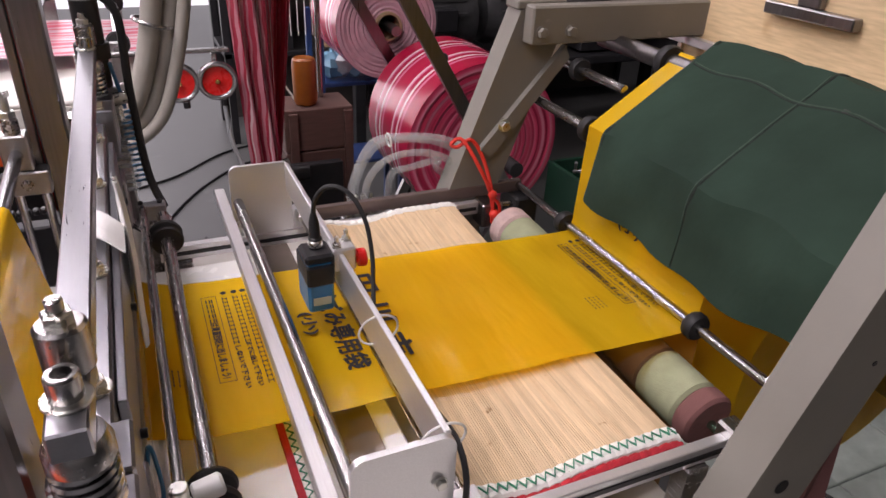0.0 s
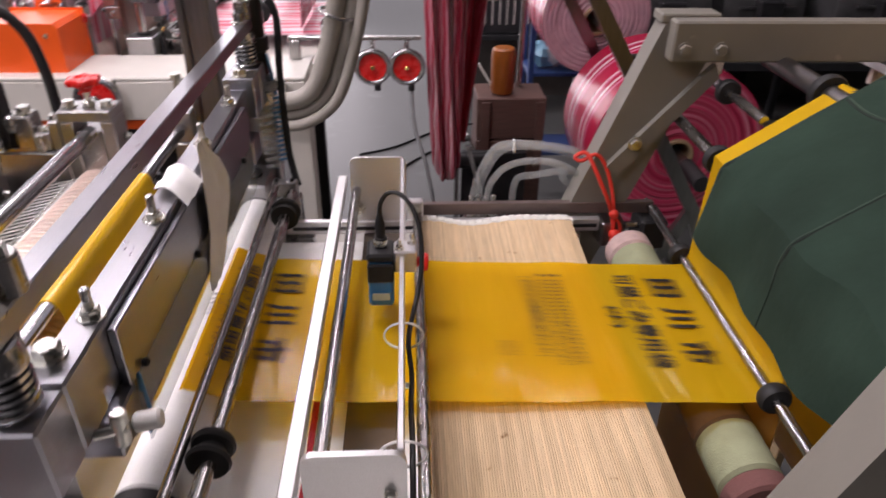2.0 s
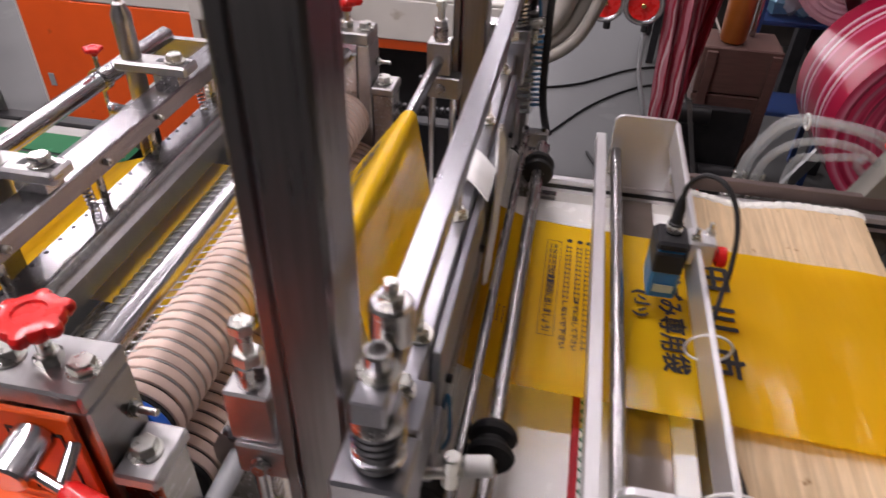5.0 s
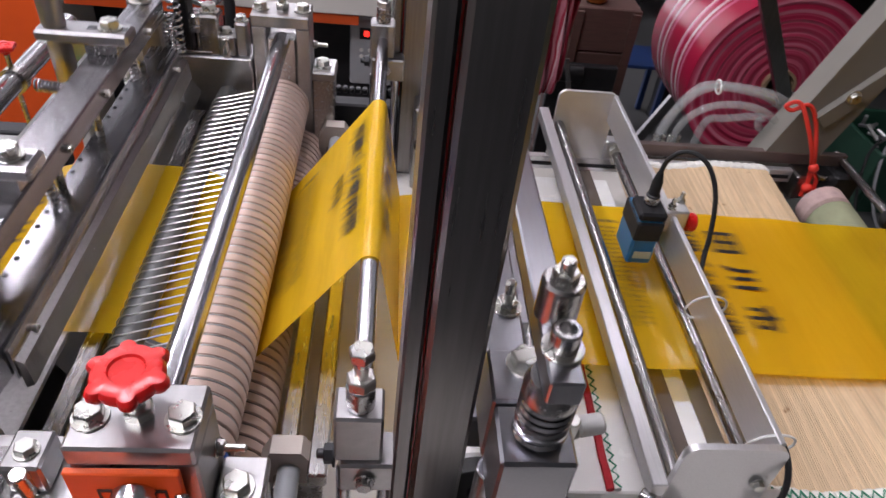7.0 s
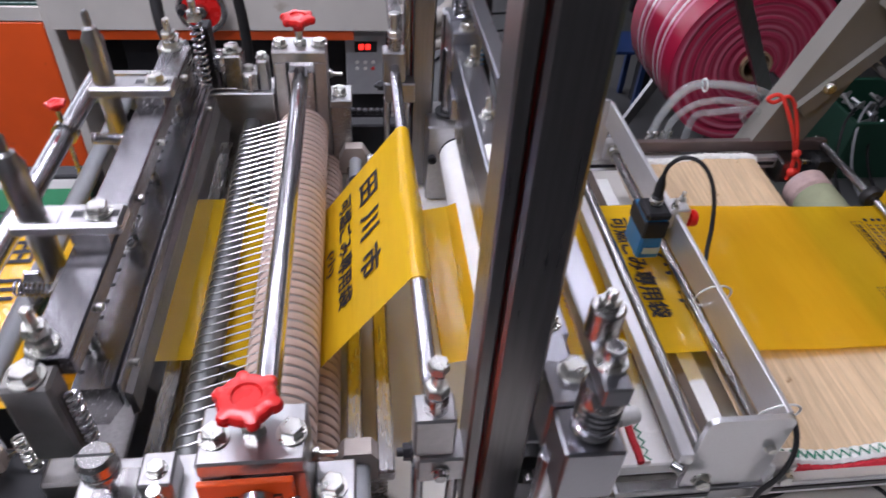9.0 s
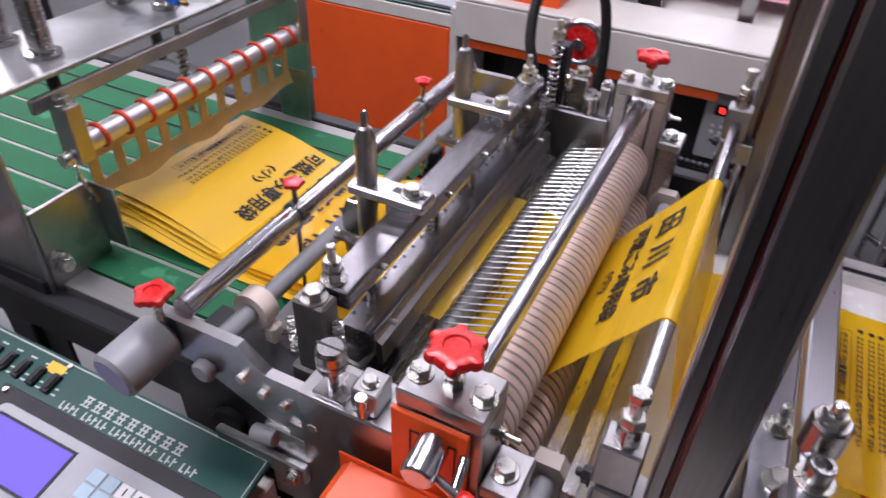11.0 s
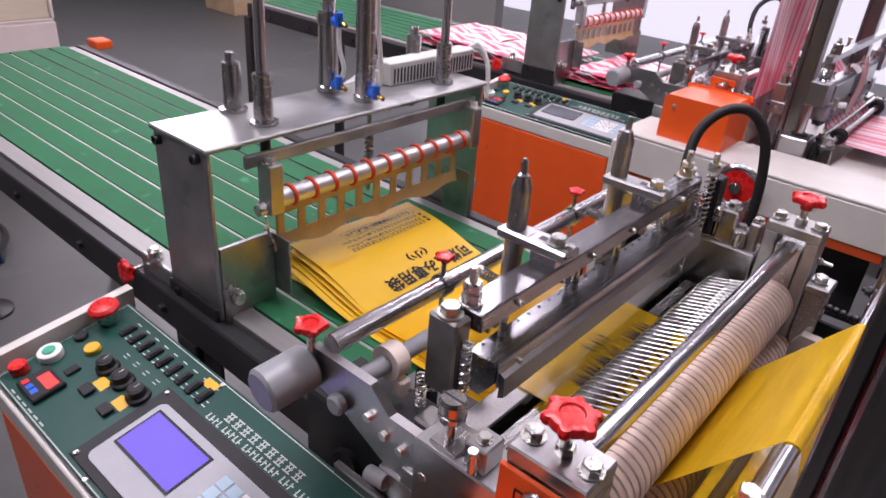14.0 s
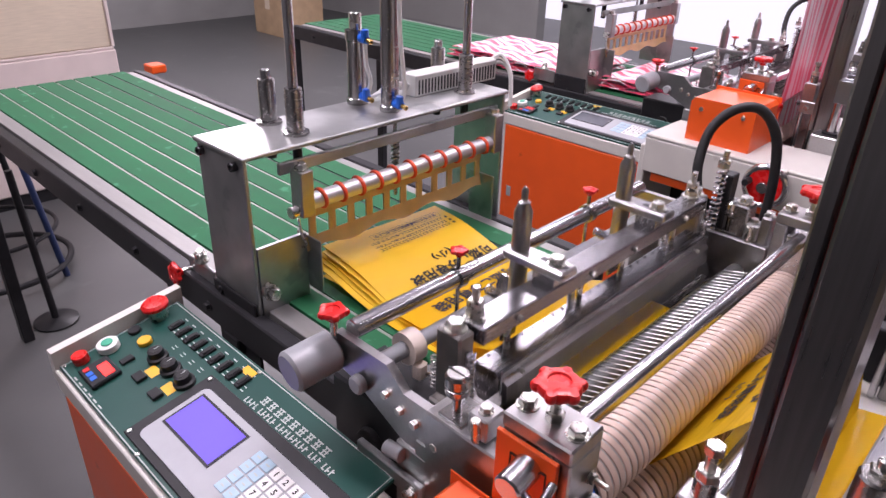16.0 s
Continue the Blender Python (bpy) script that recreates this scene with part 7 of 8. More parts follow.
for fx, fz in ((0.0, 1.05), (-0.2, 1.09)):
    rod = thing("web_rod", (fx, 2.37, fz), "chrome rod with black collars over striped film", "roller", "rods of the second machine")
    part("rod", Build().cyl((fx, 1.98, fz), (fx, 2.78, fz), 0.012), CHROME, rod)
    for cy in (2.05, 2.66):
        part("collar", Build().lathe((fx, cy, fz), (0, 1, 0), [(0.012, 0), (0.028, 0.003), (0.03, 0.01), (0.018, 0.016), (0.018, 0.024), (0.03, 0.03), (0.028, 0.038), (0.012, 0.04)], 20), RUBBER, rod)
    for cy in (1.985, 2.765):
        part("stand", Build().box(fx - 0.02, fx + 0.02, cy, cy + 0.02, 0.97, fz + 0.02, 0.002), PLATE, rod)
    part("stand_foot", Build().box(fx - 0.05, fx + 0.05, 1.975, 2.02, 0.897, 0.9695, 0.003), PLATE, rod)


def striped_pile(x, y, name, seed):
    random.seed(seed)
    pile = thing(name, (x, y, 0.976), "crumpled pile of red and white striped bags", "bag stack", "piles of striped bags")
    for k in range(4):
        rows = [[(x - 0.16 + 0.32 * i / 12 + 0.01 * k, y - 0.2 + 0.4 * j / 12 + random.uniform(-0.004, 0.004), 0.982 + 0.012 * k + 0.012 * math.sin(i * 1.1 + k) * math.sin(j * 0.8 + k * 2) + 0.008) for j in range(13)] for i in range(13)]
        part("bag", Build().sheet(rows, 0.002), BAGSTRIPE, pile)
    return pile


striped_pile(-1.22, 2.36, "striped_bags", 3)
striped_pile(-1.95, 2.32, "striped_bags", 9)
striped_pile(-1.62, 2.30, "striped_bags", 5)

# ---- between the machines ----
reels = thing("cable_reels", (0.175, 1.89, 0.90), "two red discs with chrome rims under a bar", "pulley")
for rx in (0.127, 0.221):
    part("disc", Build().lathe((rx, 1.882, 0.984), (0, 1, 0), [(0.006, 0), (0.030, 0.004), (0.040, 0.0), (0.040, 0.02)], 28), REDPLASTIC, reels)
    part("rim", Build().torus((rx, 1.885, 0.984), (0, 1, 0), 0.044, 0.0075, 32, 10), CHROME, reels)
    part("hub", Build().cyl((rx, 1.874, 0.984), (rx, 1.886, 0.984), 0.006), BRASS, reels)
    part("black_knob", Build().cyl((rx + 0.012, 1.88, 0.920), (rx + 0.012, 1.88, 0.938), 0.009), RUBBER, reels)
    part("hanger", Build().box(rx - 0.006, rx + 0.006, 1.90, 1.91, 0.98, 1.052, 0.002), STEEL, reels)
part("bar", Build().box(-0.10, 0.26, 1.90, 1.92, 1.0525, 1.063, 0.002), STEEL, reels)
part("post", Build().box(-0.10, -0.07, 1.90, 1.92, 1.0005, 1.052, 0.002), STEEL, reels)
trunk = thing("cable_bundle", (0.05, 1.5, 0.95), "thick grey bundled cable trunk curving down", "cable")
for k, (dx, dy, rr) in enumerate(((0.0, 0.0, 0.020), (0.034, 0.012, 0.018), (0.058, -0.008, 0.013))):
    part("cable", Build().tube(smooth_path([(0.16 + dx, 1.50 + dy, 2.2), (0.125 + dx, 1.5 + dy, 1.5), (0.085 + dx, 1.5 + dy, 1.28), (0.052 + dx, 1.5 + dy, 1.14), (0.01 + dx * 0.9, 1.5 + dy, 1.045 - dx * 0.4), (-0.05 + dx * 0.5, 1.5 + dy, 1.02 - dx * 0.9), (-0.10, 1.5 + dy, 1.035 - dx)]), rr, 12), surf("cable_grey", (0.30, 0.28, 0.25), 0.55), trunk)
part("clip", Build().torus((0.075, 1.505, 1.21), (0.3, 0, 1), 0.036, 0.004, 20, 6), STEEL, trunk)
part("anchor", Build().box(-0.12, -0.085, 1.48, 1.7445, 0.965, 0.985, 0.003).box(-0.12, -0.085, 1.48, 1.52, 0.985, 1.045, 0.003), STEEL, trunk)
hang = thing("looped_film", (0.33, 1.95, 0.60), "gathered crimson striped film hanging in a loop", "plastic film")


def ribbon(path, pleats, lift):
    """path: rows of centre x, y, z and half width; the film is gathered in pleats and its bottom corners lift."""
    rows = []
    fine = smooth_path([(x, y, z) for x, y, z, w in path], 5)
    for i, p in enumerate(fine):
        k = min(i / 5, len(path) - 1)
        a, c = path[int(k)][3], path[min(int(k) + 1, len(path) - 1)][3]
        w = a + (c - a) * (k - int(k))
        row = []
        for q in range(25):
            g = 2 * q / 24 - 1
            low = max(0.0, 1 - (p.z - 0.61) / 0.16)
            row.append((p.x + w * g, p.y + 0.012 * math.sin(g * pleats + p.z * 2.0) + 0.006 * math.sin(g * 14 + p.z * 5), p.z + lift * low * g * g))
        rows.append(row)
    return Build().sheet(rows, 0.001)


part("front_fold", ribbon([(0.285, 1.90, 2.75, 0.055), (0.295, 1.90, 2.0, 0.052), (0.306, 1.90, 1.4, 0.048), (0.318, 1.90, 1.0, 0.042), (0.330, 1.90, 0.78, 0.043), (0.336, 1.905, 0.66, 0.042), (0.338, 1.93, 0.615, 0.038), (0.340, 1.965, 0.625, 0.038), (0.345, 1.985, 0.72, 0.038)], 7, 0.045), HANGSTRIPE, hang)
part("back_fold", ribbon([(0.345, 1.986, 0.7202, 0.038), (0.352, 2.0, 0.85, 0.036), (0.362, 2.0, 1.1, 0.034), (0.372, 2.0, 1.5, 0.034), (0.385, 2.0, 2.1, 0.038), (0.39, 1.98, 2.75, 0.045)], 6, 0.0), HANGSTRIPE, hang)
part("red_fold", ribbon([(0.385, 2.04, 0.70, 0.016), (0.400, 2.04, 0.85, 0.020), (0.425, 2.04, 1.1, 0.027), (0.455, 2.04, 1.4, 0.032), (0.50, 2.03, 2.0, 0.036), (0.52, 2.02, 2.75, 0.04)], 5, 0.0), surf("crimson_film", (0.42, 0.035, 0.06), 0.3, 0, 0.2, 40, 0, 100, (30, 1, 1)), hang)
part("hanger_roller", Build().cyl((0.18, 1.96, 2.76), (0.62, 1.96, 2.76), 0.05, 20), CHROME, hang)
for hx in (0.19, 0.61):
    part("hanger_rod", Build().cyl((hx, 1.96, 2.80), (hx, 1.96, CEILING), 0.008), STEEL, hang)


def film_roll(name, c, r, y0, y1, side, label):
    ob = thing(name, (c[0], (y0 + y1) / 2, c[1] - r), label, "film roll", "rolls of striped film")
    part("wound_film", Build().pipe((c[0], y0 + 0.0085, c[1]), (c[0], y1, c[1]), r, 0.05, 64), side, ob)
    cen = Vector((c[0], (y0 + y1) / 2, c[1]))
    m = Build()
    n = 22
    prof = [(0.05 + (r - 0.05) * i / n, 0.004 + 0.0025 * math.sin(i * 2.4)) for i in range(n + 1)]
    m.lathe((c[0], y0, c[1]), (0, 1, 0), [(0.05, 0.006)] + prof + [(r, 0.006)], 64, closed=True)
    me = m.mesh("roll_end", cen)
    me.materials.append(PINKROLL if name == "upper_film_roll" else ROLLFACE)
    e = new("roll_end", me)
    e.parent = ob
    e.location = cen - ORIGIN[ob]
    part("core", Build().pipe((c[0], y0 - 0.012, c[1]), (c[0], y1 + 0.012, c[1]), 0.05, 0.042), CARD, ob)
    part("shaft", Build().cyl((c[0], y0 - 0.09, c[1]), (c[0], y1 + 0.06, c[1]), 0.018), DARKSTEEL, ob)
    return ob


film_roll("large_film_roll", (1.06, 0.685), 0.275, 1.96, 2.36, ROLLSTRIPE, "large crimson and pink striped film roll")
film_roll("upper_film_roll", (0.885, 0.987), 0.19, 2.436, 2.80, ROLLSTRIPE, "pale pink film roll on an upper shaft")
rstand = thing("roll_stand", (0.85, 1.75, 0.0), "dark steel roll stand with slanted bars", "stand")
for ry in (1.755, 2.40):
    part("slanted_bar", Build().prism([(0.56, 1.38), (0.605, 1.38), (1.10, 0.56), (1.055, 0.56)], "xz", ry, ry + 0.02), DARKSTEEL, rstand)
    part("rear_bar", Build().prism([(1.05, 0.56), (1.10, 0.56), (1.35, 0.0), (1.30, 0.0)], "xz", ry, ry + 0.02), DARKSTEEL, rstand)
    part("front_leg", Build().prism([(1.04, 0.60), (1.06, 0.56), (0.80, 0.0), (0.76, 0.0)], "xz", ry, ry + 0.02), DARKSTEEL, rstand)
part("knob", Build().cyl((0.80, 1.775, 1.03), (0.835, 1.83, 1.02), 0.016), RUBBER, rstand)
part("shaft_end", Build().cyl((1.06, 1.74, 0.685), (1.06, 1.87, 0.685), 0.024), RUBBER, rstand)
rack = thing("wire_rack", (0.70, 2.55, 0.0), "thin steel rack with strung wires", "rack")
part("post", Build().cyl((0.62, 2.40, 0.0), (0.62, 2.40, 2.2), 0.010), STEEL, rack)
part("post", Build().cyl((0.42, 2.62, 0.0), (0.42, 2.62, 2.2), 0.010), STEEL, rack)
part("base_bar", Build().cyl((0.42, 2.62, 0.10), (0.62, 2.40, 0.10), 0.012), STEEL, rack)
for i in range(9):
    part("wire", Build().cyl((0.45 + 0.026 * i, 2.52, 0.95), (0.45 + 0.026 * i, 2.52, 2.1), 0.0018, 6), WHITEYARN, rack)
part("slant_wire", Build().cyl((0.47, 2.38, 0.85), (0.72, 2.40, 0.45), 0.004, 6), WHITEYARN, rack)
part("slant_wire", Build().cyl((0.43, 2.30, 0.62), (0.60, 2.3, 0.25), 0.006, 6), STEEL, rack)
jar = thing("amber_jar", (0.55, 2.33, 0.76), "amber plastic jar on a brown crate", "jar")
part("jar", Build().lathe((0.55, 2.33, 0.765), (0, 0, 1), [(0.035, 0), (0.04, 0.01), (0.042, 0.13), (0.038, 0.15), (0.032, 0.155)], 24), surf("amber_plastic_jar", (0.30, 0.085, 0.012), 0.3), jar)
crate = thing("brown_crate", (0.58, 2.35, 0.0), "dark brown wooden crate between the machines", "crate")
BROWNBOARD = surf("brown_board", (0.10, 0.05, 0.04), 0.7, 0, 0.2, 14, 0.1, 80, (1, 1, 8))
for k in range(5):
    part("board", Build().box(0.46, 0.70, 2.27, 2.44, 0.153 * k, 0.153 * k + 0.149, 0.004), BROWNBOARD, crate)
for kx in (0.475, 0.665):
    part("batten", Build().box(kx, kx + 0.03, 2.258, 2.2695, 0.01, 0.75, 0.002), BROWNBOARD, crate)
motor = thing("small_motor", (0.42, 2.05, 0.0), "small black motors on a dark floor frame", "motor")
for mx, mz, my in ((0.44, 0.60, 2.12), (0.55, 0.42, 2.1), (0.50, 0.28, 2.05)):
    part("body", Build().cyl((mx - 0.05, my, mz), (mx + 0.06, my, mz), 0.028, 18), BLACKPAINT, motor)
part("frame", Build().box(0.40, 0.62, 2.13, 2.16, 0.0, 0.62, 0.003), BLACKPAINT, motor)
part("red_cap", Build().cyl((0.50, 2.08, 0.36), (0.50, 2.05, 0.37), 0.02), REDPLASTIC, motor)
part("chrome_strip", Build().prism([(0.40, 0.70), (0.415, 0.70), (0.50, 0.40), (0.485, 0.40)], "xz", 2.0, 2.01), CHROME, motor)
shelf = thing("blue_shelf", (0.92, 2.95, 0.0), "dark blue steel shelf with plastic bags on it", "shelf")
for px in (0.74, 1.10):
    for py in (2.85, 3.05):
        part("post", Build().box(px - 0.012, px + 0.012, py - 0.012, py + 0.012, 0, 0.95, 0.002), surf("blue_steel", (0.02, 0.05, 0.16), 0.4), shelf)
for pz in (0.30, 0.66):
    part("board", Build().box(0.73, 1.11, 2.84, 3.06, pz, pz + 0.015, 0.002), surf("blue_steel_board", (0.02, 0.05, 0.16), 0.4), shelf)
random.seed(12)
plastic = thing("plastic_bags", (0.88, 2.92, 0.676), "crumpled white and blue plastic bags on the shelf", "bag")
for k in range(5):
    b = Build().ball((0.80 + 0.05 * k, 2.92, 0.74), 0.055, 12, 8)
    b.v = [(x + random.uniform(-0.012, 0.012), y + random.uniform(-0.012, 0.012), max(z + random.uniform(-0.012, 0.012), 0.677)) for x, y, z in b.v]
    part("bag", b, surf("white_bag", (0.62, 0.68, 0.72) if k % 2 else (0.2, 0.45, 0.62), 0.4), plastic)


# ---- dark workshop clutter behind the stand ----
def big_motor(x, y, z, r, length, label):
    m = thing("electric_motor", (x, y, z - r), label, "motor", "old motors")
    part("shell", Build().lathe((x - length / 2, y, z), (1, 0, 0), [(r * 0.4, 0), (r * 0.9, 0.02), (r, 0.06), (r, length - 0.06), (r * 0.92, length - 0.02), (r * 0.5, length)], 26), surf("dark_casting", (0.05, 0.05, 0.052), 0.5, 0.1, 0.3, 20), m)
    for i in range(8):
        a = math.pi * (i + 0.5) / 8
        part("fin", Build().box(x - length * 0.3, x + length * 0.3, y - r * 1.06 * math.cos(a) - 0.005, y - r * 1.06 * math.cos(a) + 0.005, z + r * 0.98 * math.sin(a) - 0.008, z + r * 1.06 * math.sin(a), 0), surf("dark_fin", (0.05, 0.05, 0.052), 0.5), m)
    part("terminal_box", Build().box(x - 0.05, x + 0.06, y - r - 0.05, y - r + 0.02, z - 0.04, z + 0.06, 0.006), BLACKPAINT, m)
    part("foot", Build().box(x - length * 0.35, x + length * 0.35, y - r * 0.8, y + r * 0.8, z - r - 0.02, z - r * 0.85, 0.004), BLACKPAINT, m)
    return m


bench = thing("work_bench", (1.7, 3.3, 0.0), "dark steel bench loaded with old motors", "bench")
part("top", Build().box(1.10, 3.2, 2.90, 3.75, 0.66, 0.70, 0.004), BLACKPAINT, bench)
for px in (1.16, 3.14):
    for py in (2.97, 3.68):
        part("leg", Build().box(px - 0.03, px + 0.03, py - 0.03, py + 0.03, 0, 0.6595, 0.003), BLACKPAINT, bench)
for mx, my, mz, mr, ml in ((1.32, 2.55, 0.89, 0.16, 0.42), (1.78, 2.62, 0.88, 0.15, 0.40), (2.25, 2.55, 0.90, 0.17, 0.44), (1.5, 2.98, 0.90, 0.17, 0.4), (2.1, 3.0, 0.92, 0.19, 0.45), (2.7, 2.75, 0.9, 0.17, 0.42)):
    big_motor(mx, my + 0.55, mz, mr, ml, "old dark cast iron electric motor on the bench")
big_motor(1.55, 3.05, 0.20, 0.17, 0.42, "dark cast iron motor on the floor")
big_motor(2.75, 3.1, 0.20, 0.17, 0.46, "dark cast iron motor on the floor")
shelves = thing("tall_shelf", (1.6, 4.2, 0.0), "tall dark shelf with cartons at the back wall", "shelf")
for pz in (0.5, 1.1, 1.7, 2.2):
    part("board", Build().box(0.5, 3.6, 4.05, 4.55, pz, pz + 0.03, 0.003), BLACKPAINT, shelves)
for px in (0.52, 1.5, 2.5, 3.58):
    for py in (4.07, 4.53):
        part("post", Build().box(px - 0.02, px + 0.02, py - 0.02, py + 0.02, 0, 2.3, 0.002), BLACKPAINT, shelves)
part("back_sheet", Build().box(0.5, 3.6, 4.555, 4.57, 0, 2.3, 0), surf("dark_sheet", (0.07, 0.06, 0.055), 0.7), shelves)
random.seed(21)
for i in range(16):
    cx, pz = 0.75 + (i % 6) * 0.48 + random.uniform(-0.05, 0.05), (0.531, 1.131, 1.731)[i // 6]
    w, h = random.uniform(0.13, 0.2), random.uniform(0.22, 0.42)
    bx = thing("carton", (cx, 4.26, pz), "closed brown carton on the dark shelf", "carton", "cartons on the shelf")
    part("box", Build().box(cx - w, cx + w, 4.08, 4.45, pz, pz + h, 0.004), CARD if i % 3 else BLACKPAINT, bx)
    part("tape", Build().box(cx - 0.025, cx + 0.025, 4.0795, 4.4505, pz + h * 0.55, pz + h + 0.0008, 0), PALECARD, bx)
CRATEGREEN = surf("green_plastic", (0.012, 0.06, 0.035), 0.5)
bin_ = thing("green_crate", (2.05, 2.48, 0.0), "green plastic crate full of metal scraps", "crate")
for x0, x1, y0, y1 in ((1.80, 1.82, 2.28, 2.68), (2.30, 2.32, 2.28, 2.68), (1.82, 2.30, 2.28, 2.30), (1.82, 2.30, 2.66, 2.68)):
    part("side", Build().box(x0, x1, y0, y1, 0.0, 0.27, 0.003), CRATEGREEN, bin_)
b = Build()
for i in range(60):
    x, y, z = 1.85 + random.random() * 0.42, 2.33 + random.random() * 0.28, 0.12 + random.random() * 0.14
    b.cyl((x, y, z), (x + random.uniform(-0.06, 0.06), y + random.uniform(-0.06, 0.06), z + random.uniform(0, 0.05)), 0.008, 6)
tagged(part("scrap_metal", b, GALV, bin_), kind="stuff")
for pts in ([(-0.05, 3.55, 0.006), (0.15, 3.66, 0.006), (0.42, 3.92, 0.006), (0.70, 4.02, 0.006), (1.0, 3.96, 0.006)], [(0.02, 3.05, 0.006), (0.22, 3.42, 0.006), (0.50, 3.72, 0.006), (0.85, 3.80, 0.006), (1.1, 3.70, 0.006)]):
    solid("floor_cable", Build().tube(smooth_path(pts), 0.0062, 8), RUBBER, "thin black cable lying on the concrete floor", "cable", group="cables on the floor")
bowl = solid("steel_bowl", Build().lathe((0.80, 0.42, 0.64), (0, 0, 1), [(0.03, 0), (0.06, 0.02), (0.075, 0.06), (0.078, 0.065), (0.07, 0.06), (0.055, 0.025)], 28), CHROME, "shiny steel bowl beside the stand", "bowl")
bowl_stand = solid("bowl_stool", Build().box(0.70, 0.90, 0.34, 0.50, 0.0, 0.638, 0.004), surf("stool_wood", (0.2, 0.12, 0.08), 0.6), "small brown wooden stool under the bowl", "stool")
tiles = thing("pale_tile_panel", (1.55, 0.72, 0.0), "pale glossy tiled platform on the floor", "platform")
for i in range(4):
    for j in range(5):
        part("tile", Build().box(1.32 + i * 0.302, 1.618 + i * 0.302, 0.20 + j * 0.302, 0.498 + j * 0.302, 0.0, 0.06, 0.003), surf("pale_green_tile", (0.50, 0.58, 0.52), 0.2), tiles)

random.seed(31)
for k in range(6):
    cx, cy = 1.72 + 0.1 * k, 2.05 + 0.05 * (k % 3)
    solid("crate_cable", Build().tube(smooth_path([(cx + 0.1, cy + 0.3, 0.3), (cx, cy + 0.2, 0.272), (cx - 0.02, cy + 0.1, 0.12), (cx + 0.03, cy, 0.008), (cx + 0.12, cy - 0.1 - 0.02 * k, 0.008), (cx + 0.3, cy - 0.05, 0.008)]), 0.006, 7), GREYPLASTIC if k % 2 else RUBBER, "loose cable hanging out of the green crate", "cable", group="crate cables")

# ---- floor cables ----
for k, pts in enumerate((
        [(0.10, 1.35, 0.008), (0.20, 1.7, 0.008), (0.12, 2.1, 0.008), (0.3, 2.5, 0.008), (0.2, 2.9, 0.008)],
        [(0.25, 1.3, 0.008), (0.33, 1.6, 0.008), (0.28, 1.95, 0.008), (0.45, 2.3, 0.008), (0.5, 2.6, 0.008)],
        [(0.02, 1.4, 0.008), (0.12, 1.5, 0.008), (0.25, 1.42, 0.008), (0.36, 1.5, 0.008)])):
    solid("floor_cable", Build().tube(smooth_path(pts), 0.007, 8), RUBBER, "black cable lying loosely on the floor", "cable", group="floor cables")
solid("hanging_cable", Build().tube(smooth_path([(0.233, 1.88, 0.918), (0.24, 1.86, 0.82), (0.27, 1.84, 0.72), (0.30, 1.85, 0.55), (0.33, 1.9, 0.3), (0.34, 1.95, 0.0)]), 0.006, 8), GREYPLASTIC, "thin grey cable hanging from the disc", "cable")

# ---- by the outlet end ----
post = thing("barrier_post", (-2.78, 0.52, 0.0), "slim black post on a round floor base", "post")
part("base", Build().lathe((-2.78, 0.54, 0.0), (0, 0, 1), [(0.085, 0), (0.085, 0.008), (0.06, 0.016), (0.018, 0.022)], 30), BLACKPAINT, post)
part("pole", Build().cyl((-2.78, 0.54, 0.015), (-2.80, 0.52, 0.66), 0.014), BLACKPAINT, post)
stool = thing("bar_stool", (-3.4, 0.45, 0.0), "black stool with a round foot ring", "stool")
part("foot_ring", Build().torus((-3.35, 0.50, 0.06), (0, 0, 1), 0.30, 0.014, 40, 10), BLACKPAINT, stool)
part("upper_ring", Build().torus((-3.35, 0.50, 0.22), (0, 0, 1), 0.27, 0.010, 40, 10), BLACKPAINT, stool)
for i in range(4):
    a = math.pi / 4 + math.pi / 2 * i
    part("leg", Build().cyl((-3.35 + 0.30 * math.cos(a), 0.50 + 0.30 * math.sin(a), 0.0), (-3.35 + 0.2 * math.cos(a), 0.50 + 0.2 * math.sin(a), 0.72), 0.014), BLACKPAINT if i else surf("dark_blue_steel", (0.015, 0.03, 0.09), 0.4), stool)
part("seat", Build().cyl((-3.35, 0.50, 0.72), (-3.35, 0.50, 0.77), 0.21, 30, 0.012), RUBBER, stool)
case = thing("large_case", (-4.65, 0.4, 0.0), "large pale case with a wood-grained upper board", "case")
part("pallet", Build().box(-5.25, -4.08, -0.55, 1.44, 0.0, 0.079, 0.004), BLACKPAINT, case)
part("lower_box", Build().box(-5.3, -4.05, -0.6, 1.47, 0.08, 0.785, 0.008), PINKSHEET, case)
part("upper_board", Build().box(-5.28, -4.06, -0.58, 1.45, 0.80, 1.75, 0.006), PALECARD, case)
part("board_edge", Build().box(-5.29, -4.052, -0.59, 1.46, 0.7855, 0.7995, 0.003), PINKSHEET, case)
part("board_edge", Build().box(-5.28, -4.052, 1.4505, 1.468, 0.80, 1.75, 0.003), PINKSHEET, case)

far_box = thing("far_carton", (-7.6, 5.0, 0.0), "brown carton standing far off on the floor", "carton")
part("box", Build().box(-7.9, -7.3, 4.7, 5.3, 0, 0.45, 0.005), CARD, far_box)
part("tape", Build().box(-7.65, -7.55, 4.699, 5.301, 0.3, 0.4508, 0), PALECARD, far_box)


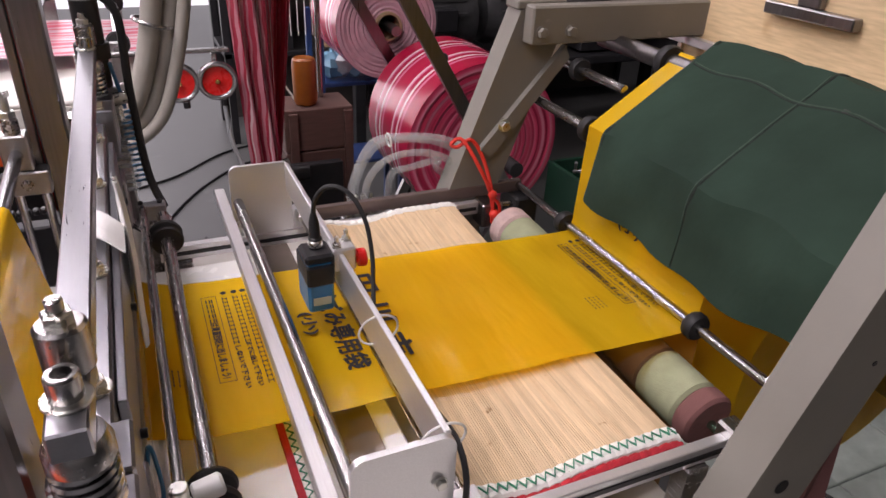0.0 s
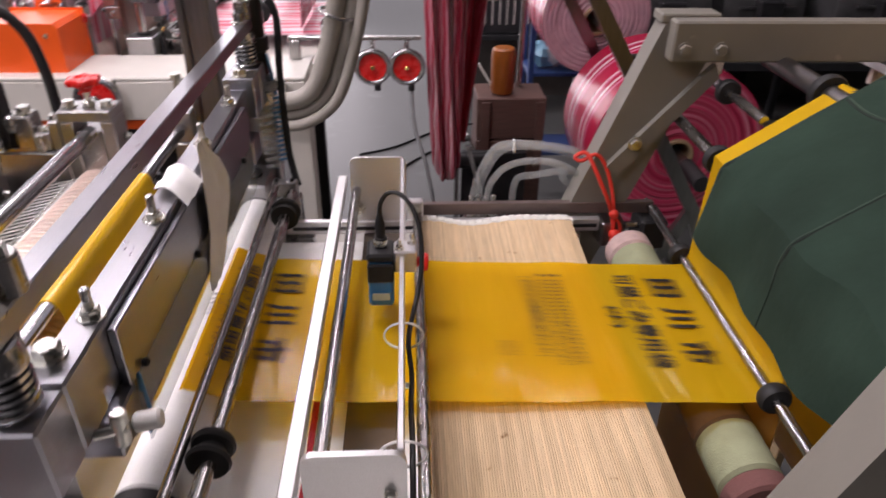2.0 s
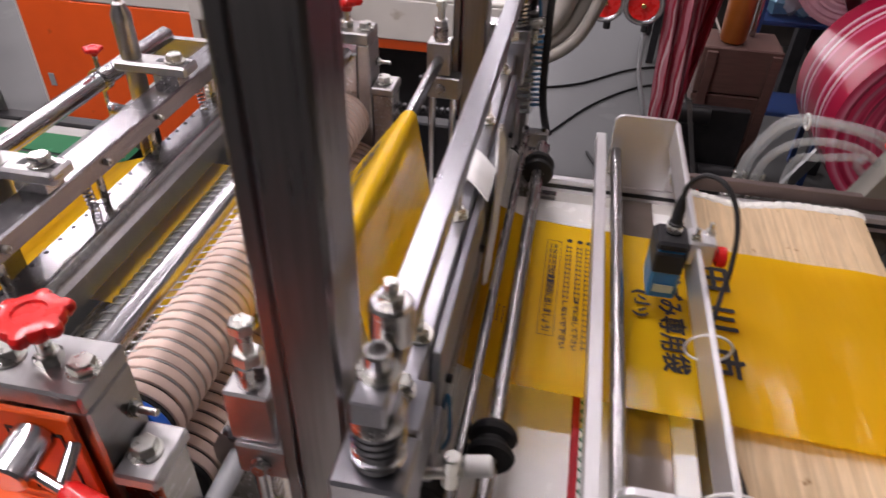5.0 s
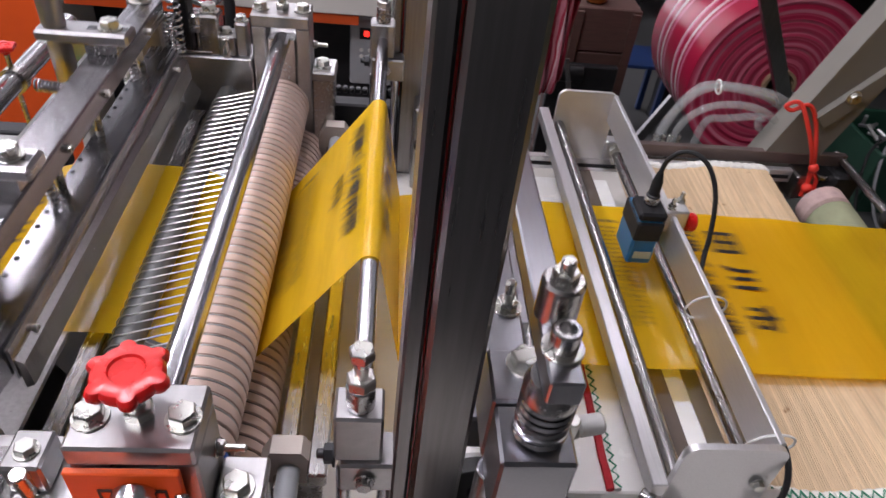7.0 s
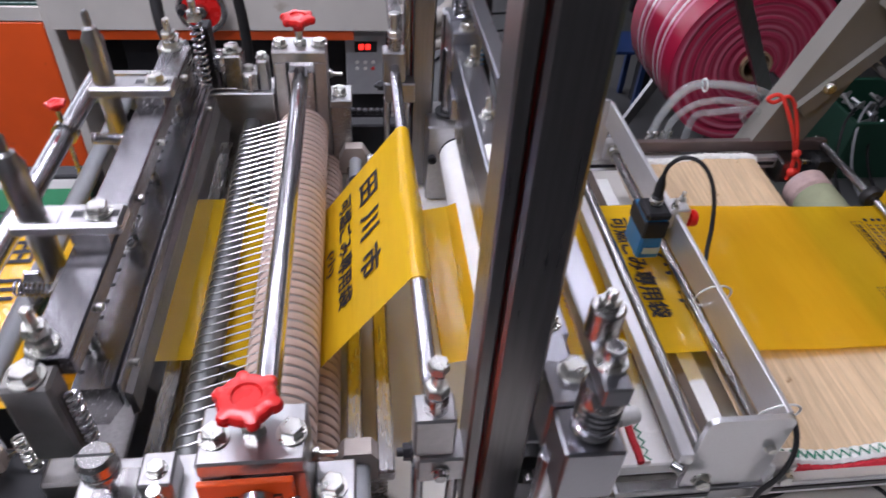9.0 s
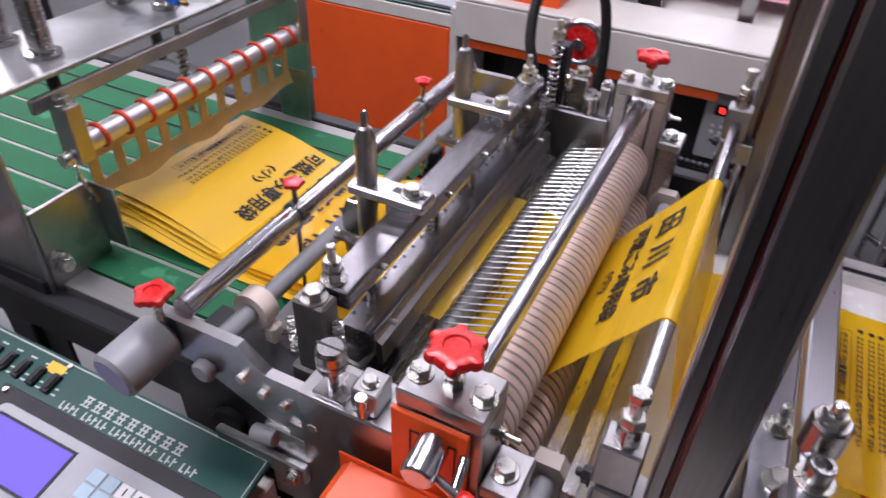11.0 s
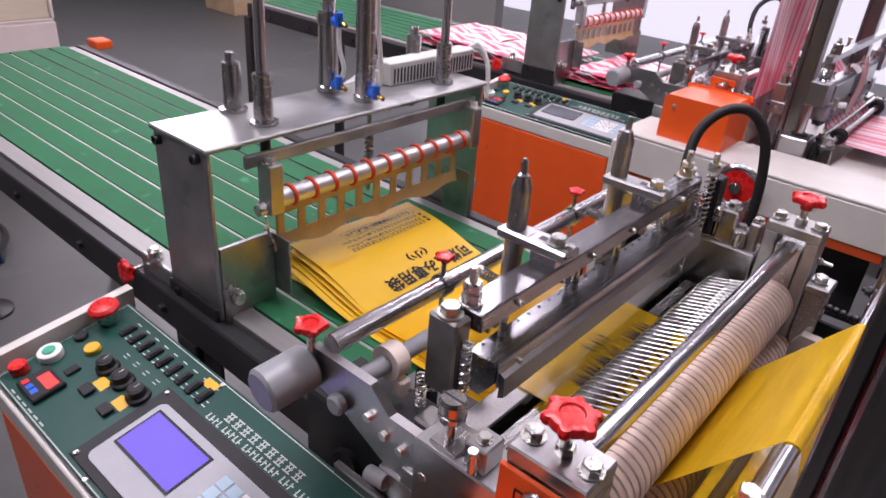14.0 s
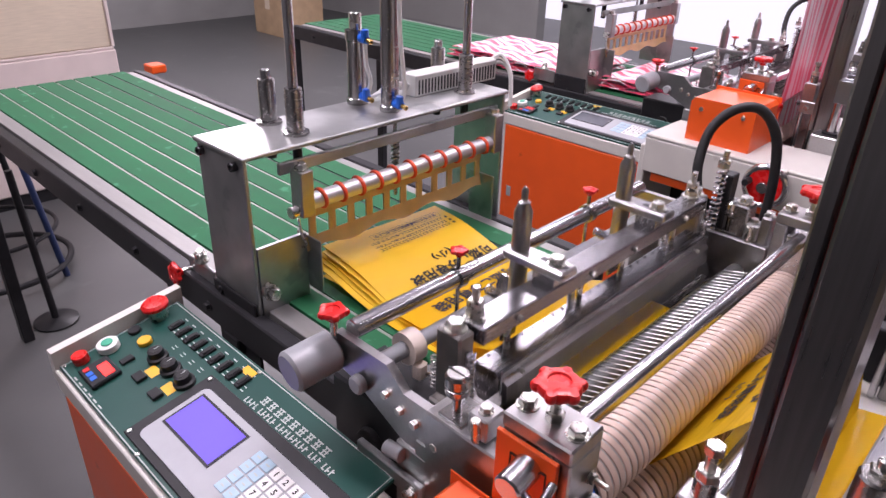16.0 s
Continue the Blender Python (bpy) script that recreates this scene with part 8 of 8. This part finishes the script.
# ---- what moves ----
CYCLE, FIRST = 1.198, 0.556
FEED = [(0, 0.0), (0.05, 0.025), (0.10, 0.085), (0.15, 0.178), (0.25, 0.40), (0.35, 0.612), (0.45, 0.84), (0.50, 0.93), (0.55, 0.985), (0.60, 1.0), (1.2, 1.0)]


def fed(t):
    """Bags fed by the time t."""
    n, r = divmod(t - FIRST, CYCLE)
    for (a, va), (c, vc) in zip(FEED, FEED[1:]):
        if a <= r <= c:
            return n + va + (vc - va) * (r - a) / (c - a)
    return n + 1.0


def lift_curve(t, table):
    ph = (t - FIRST) % CYCLE
    for (a, va), (c, vc) in zip(table, table[1:]):
        if a <= ph <= c:
            return va + (vc - va) * (ph - a) / (c - a)
    return table[-1][1]


PRESS_LIFT = [(0, 0.003), (0.05, 0.009), (0.15, 0.021), (0.25, 0.027), (0.35, 0.025), (0.45, 0.019), (0.55, 0.008), (0.65, -0.003), (0.75, -0.010), (0.85, -0.012), (1.10, -0.010), (1.2, 0.003)]
JAW_LIFT = [(0, 0.032), (0.05, 0.038), (0.15, 0.050), (0.25, 0.055), (0.35, 0.050), (0.45, 0.038), (0.55, 0.026), (0.65, 0.008), (0.72, 0.0), (1.0, 0.002), (1.1, 0.018), (1.2, 0.032)]


def motions():
    steps = [i / 15 for i in range(241)]
    walk(head, [(t, pose(0, 0, lift_curve(t, PRESS_LIFT))) for t in steps])
    walk(jaw, [(t, pose(0, 0, lift_curve(t, JAW_LIFT))) for t in steps])
    for block in range(-14, 3):
        for name, me, u0, across in COLUMNS:
            ob = piece(name, me, web)
            rows, last = [], None
            for i in range(481):
                t = i / 30
                u = u0 + (block + fed(t)) * PITCH
                u = min(max(u, -0.36), LENGTHS[-1] - ZERO - 0.012)
                if i in (0, 480) or last is None or abs(u - last) > 1e-6:
                    if rows and rows[-1][0] < t - 0.05:
                        rows.append((t - 1 / 30, web_pose(last, across, 0.0016)))
                    rows.append((t, web_pose(u, across, 0.0016)))
                last = u
            walk(ob, rows)


motions()
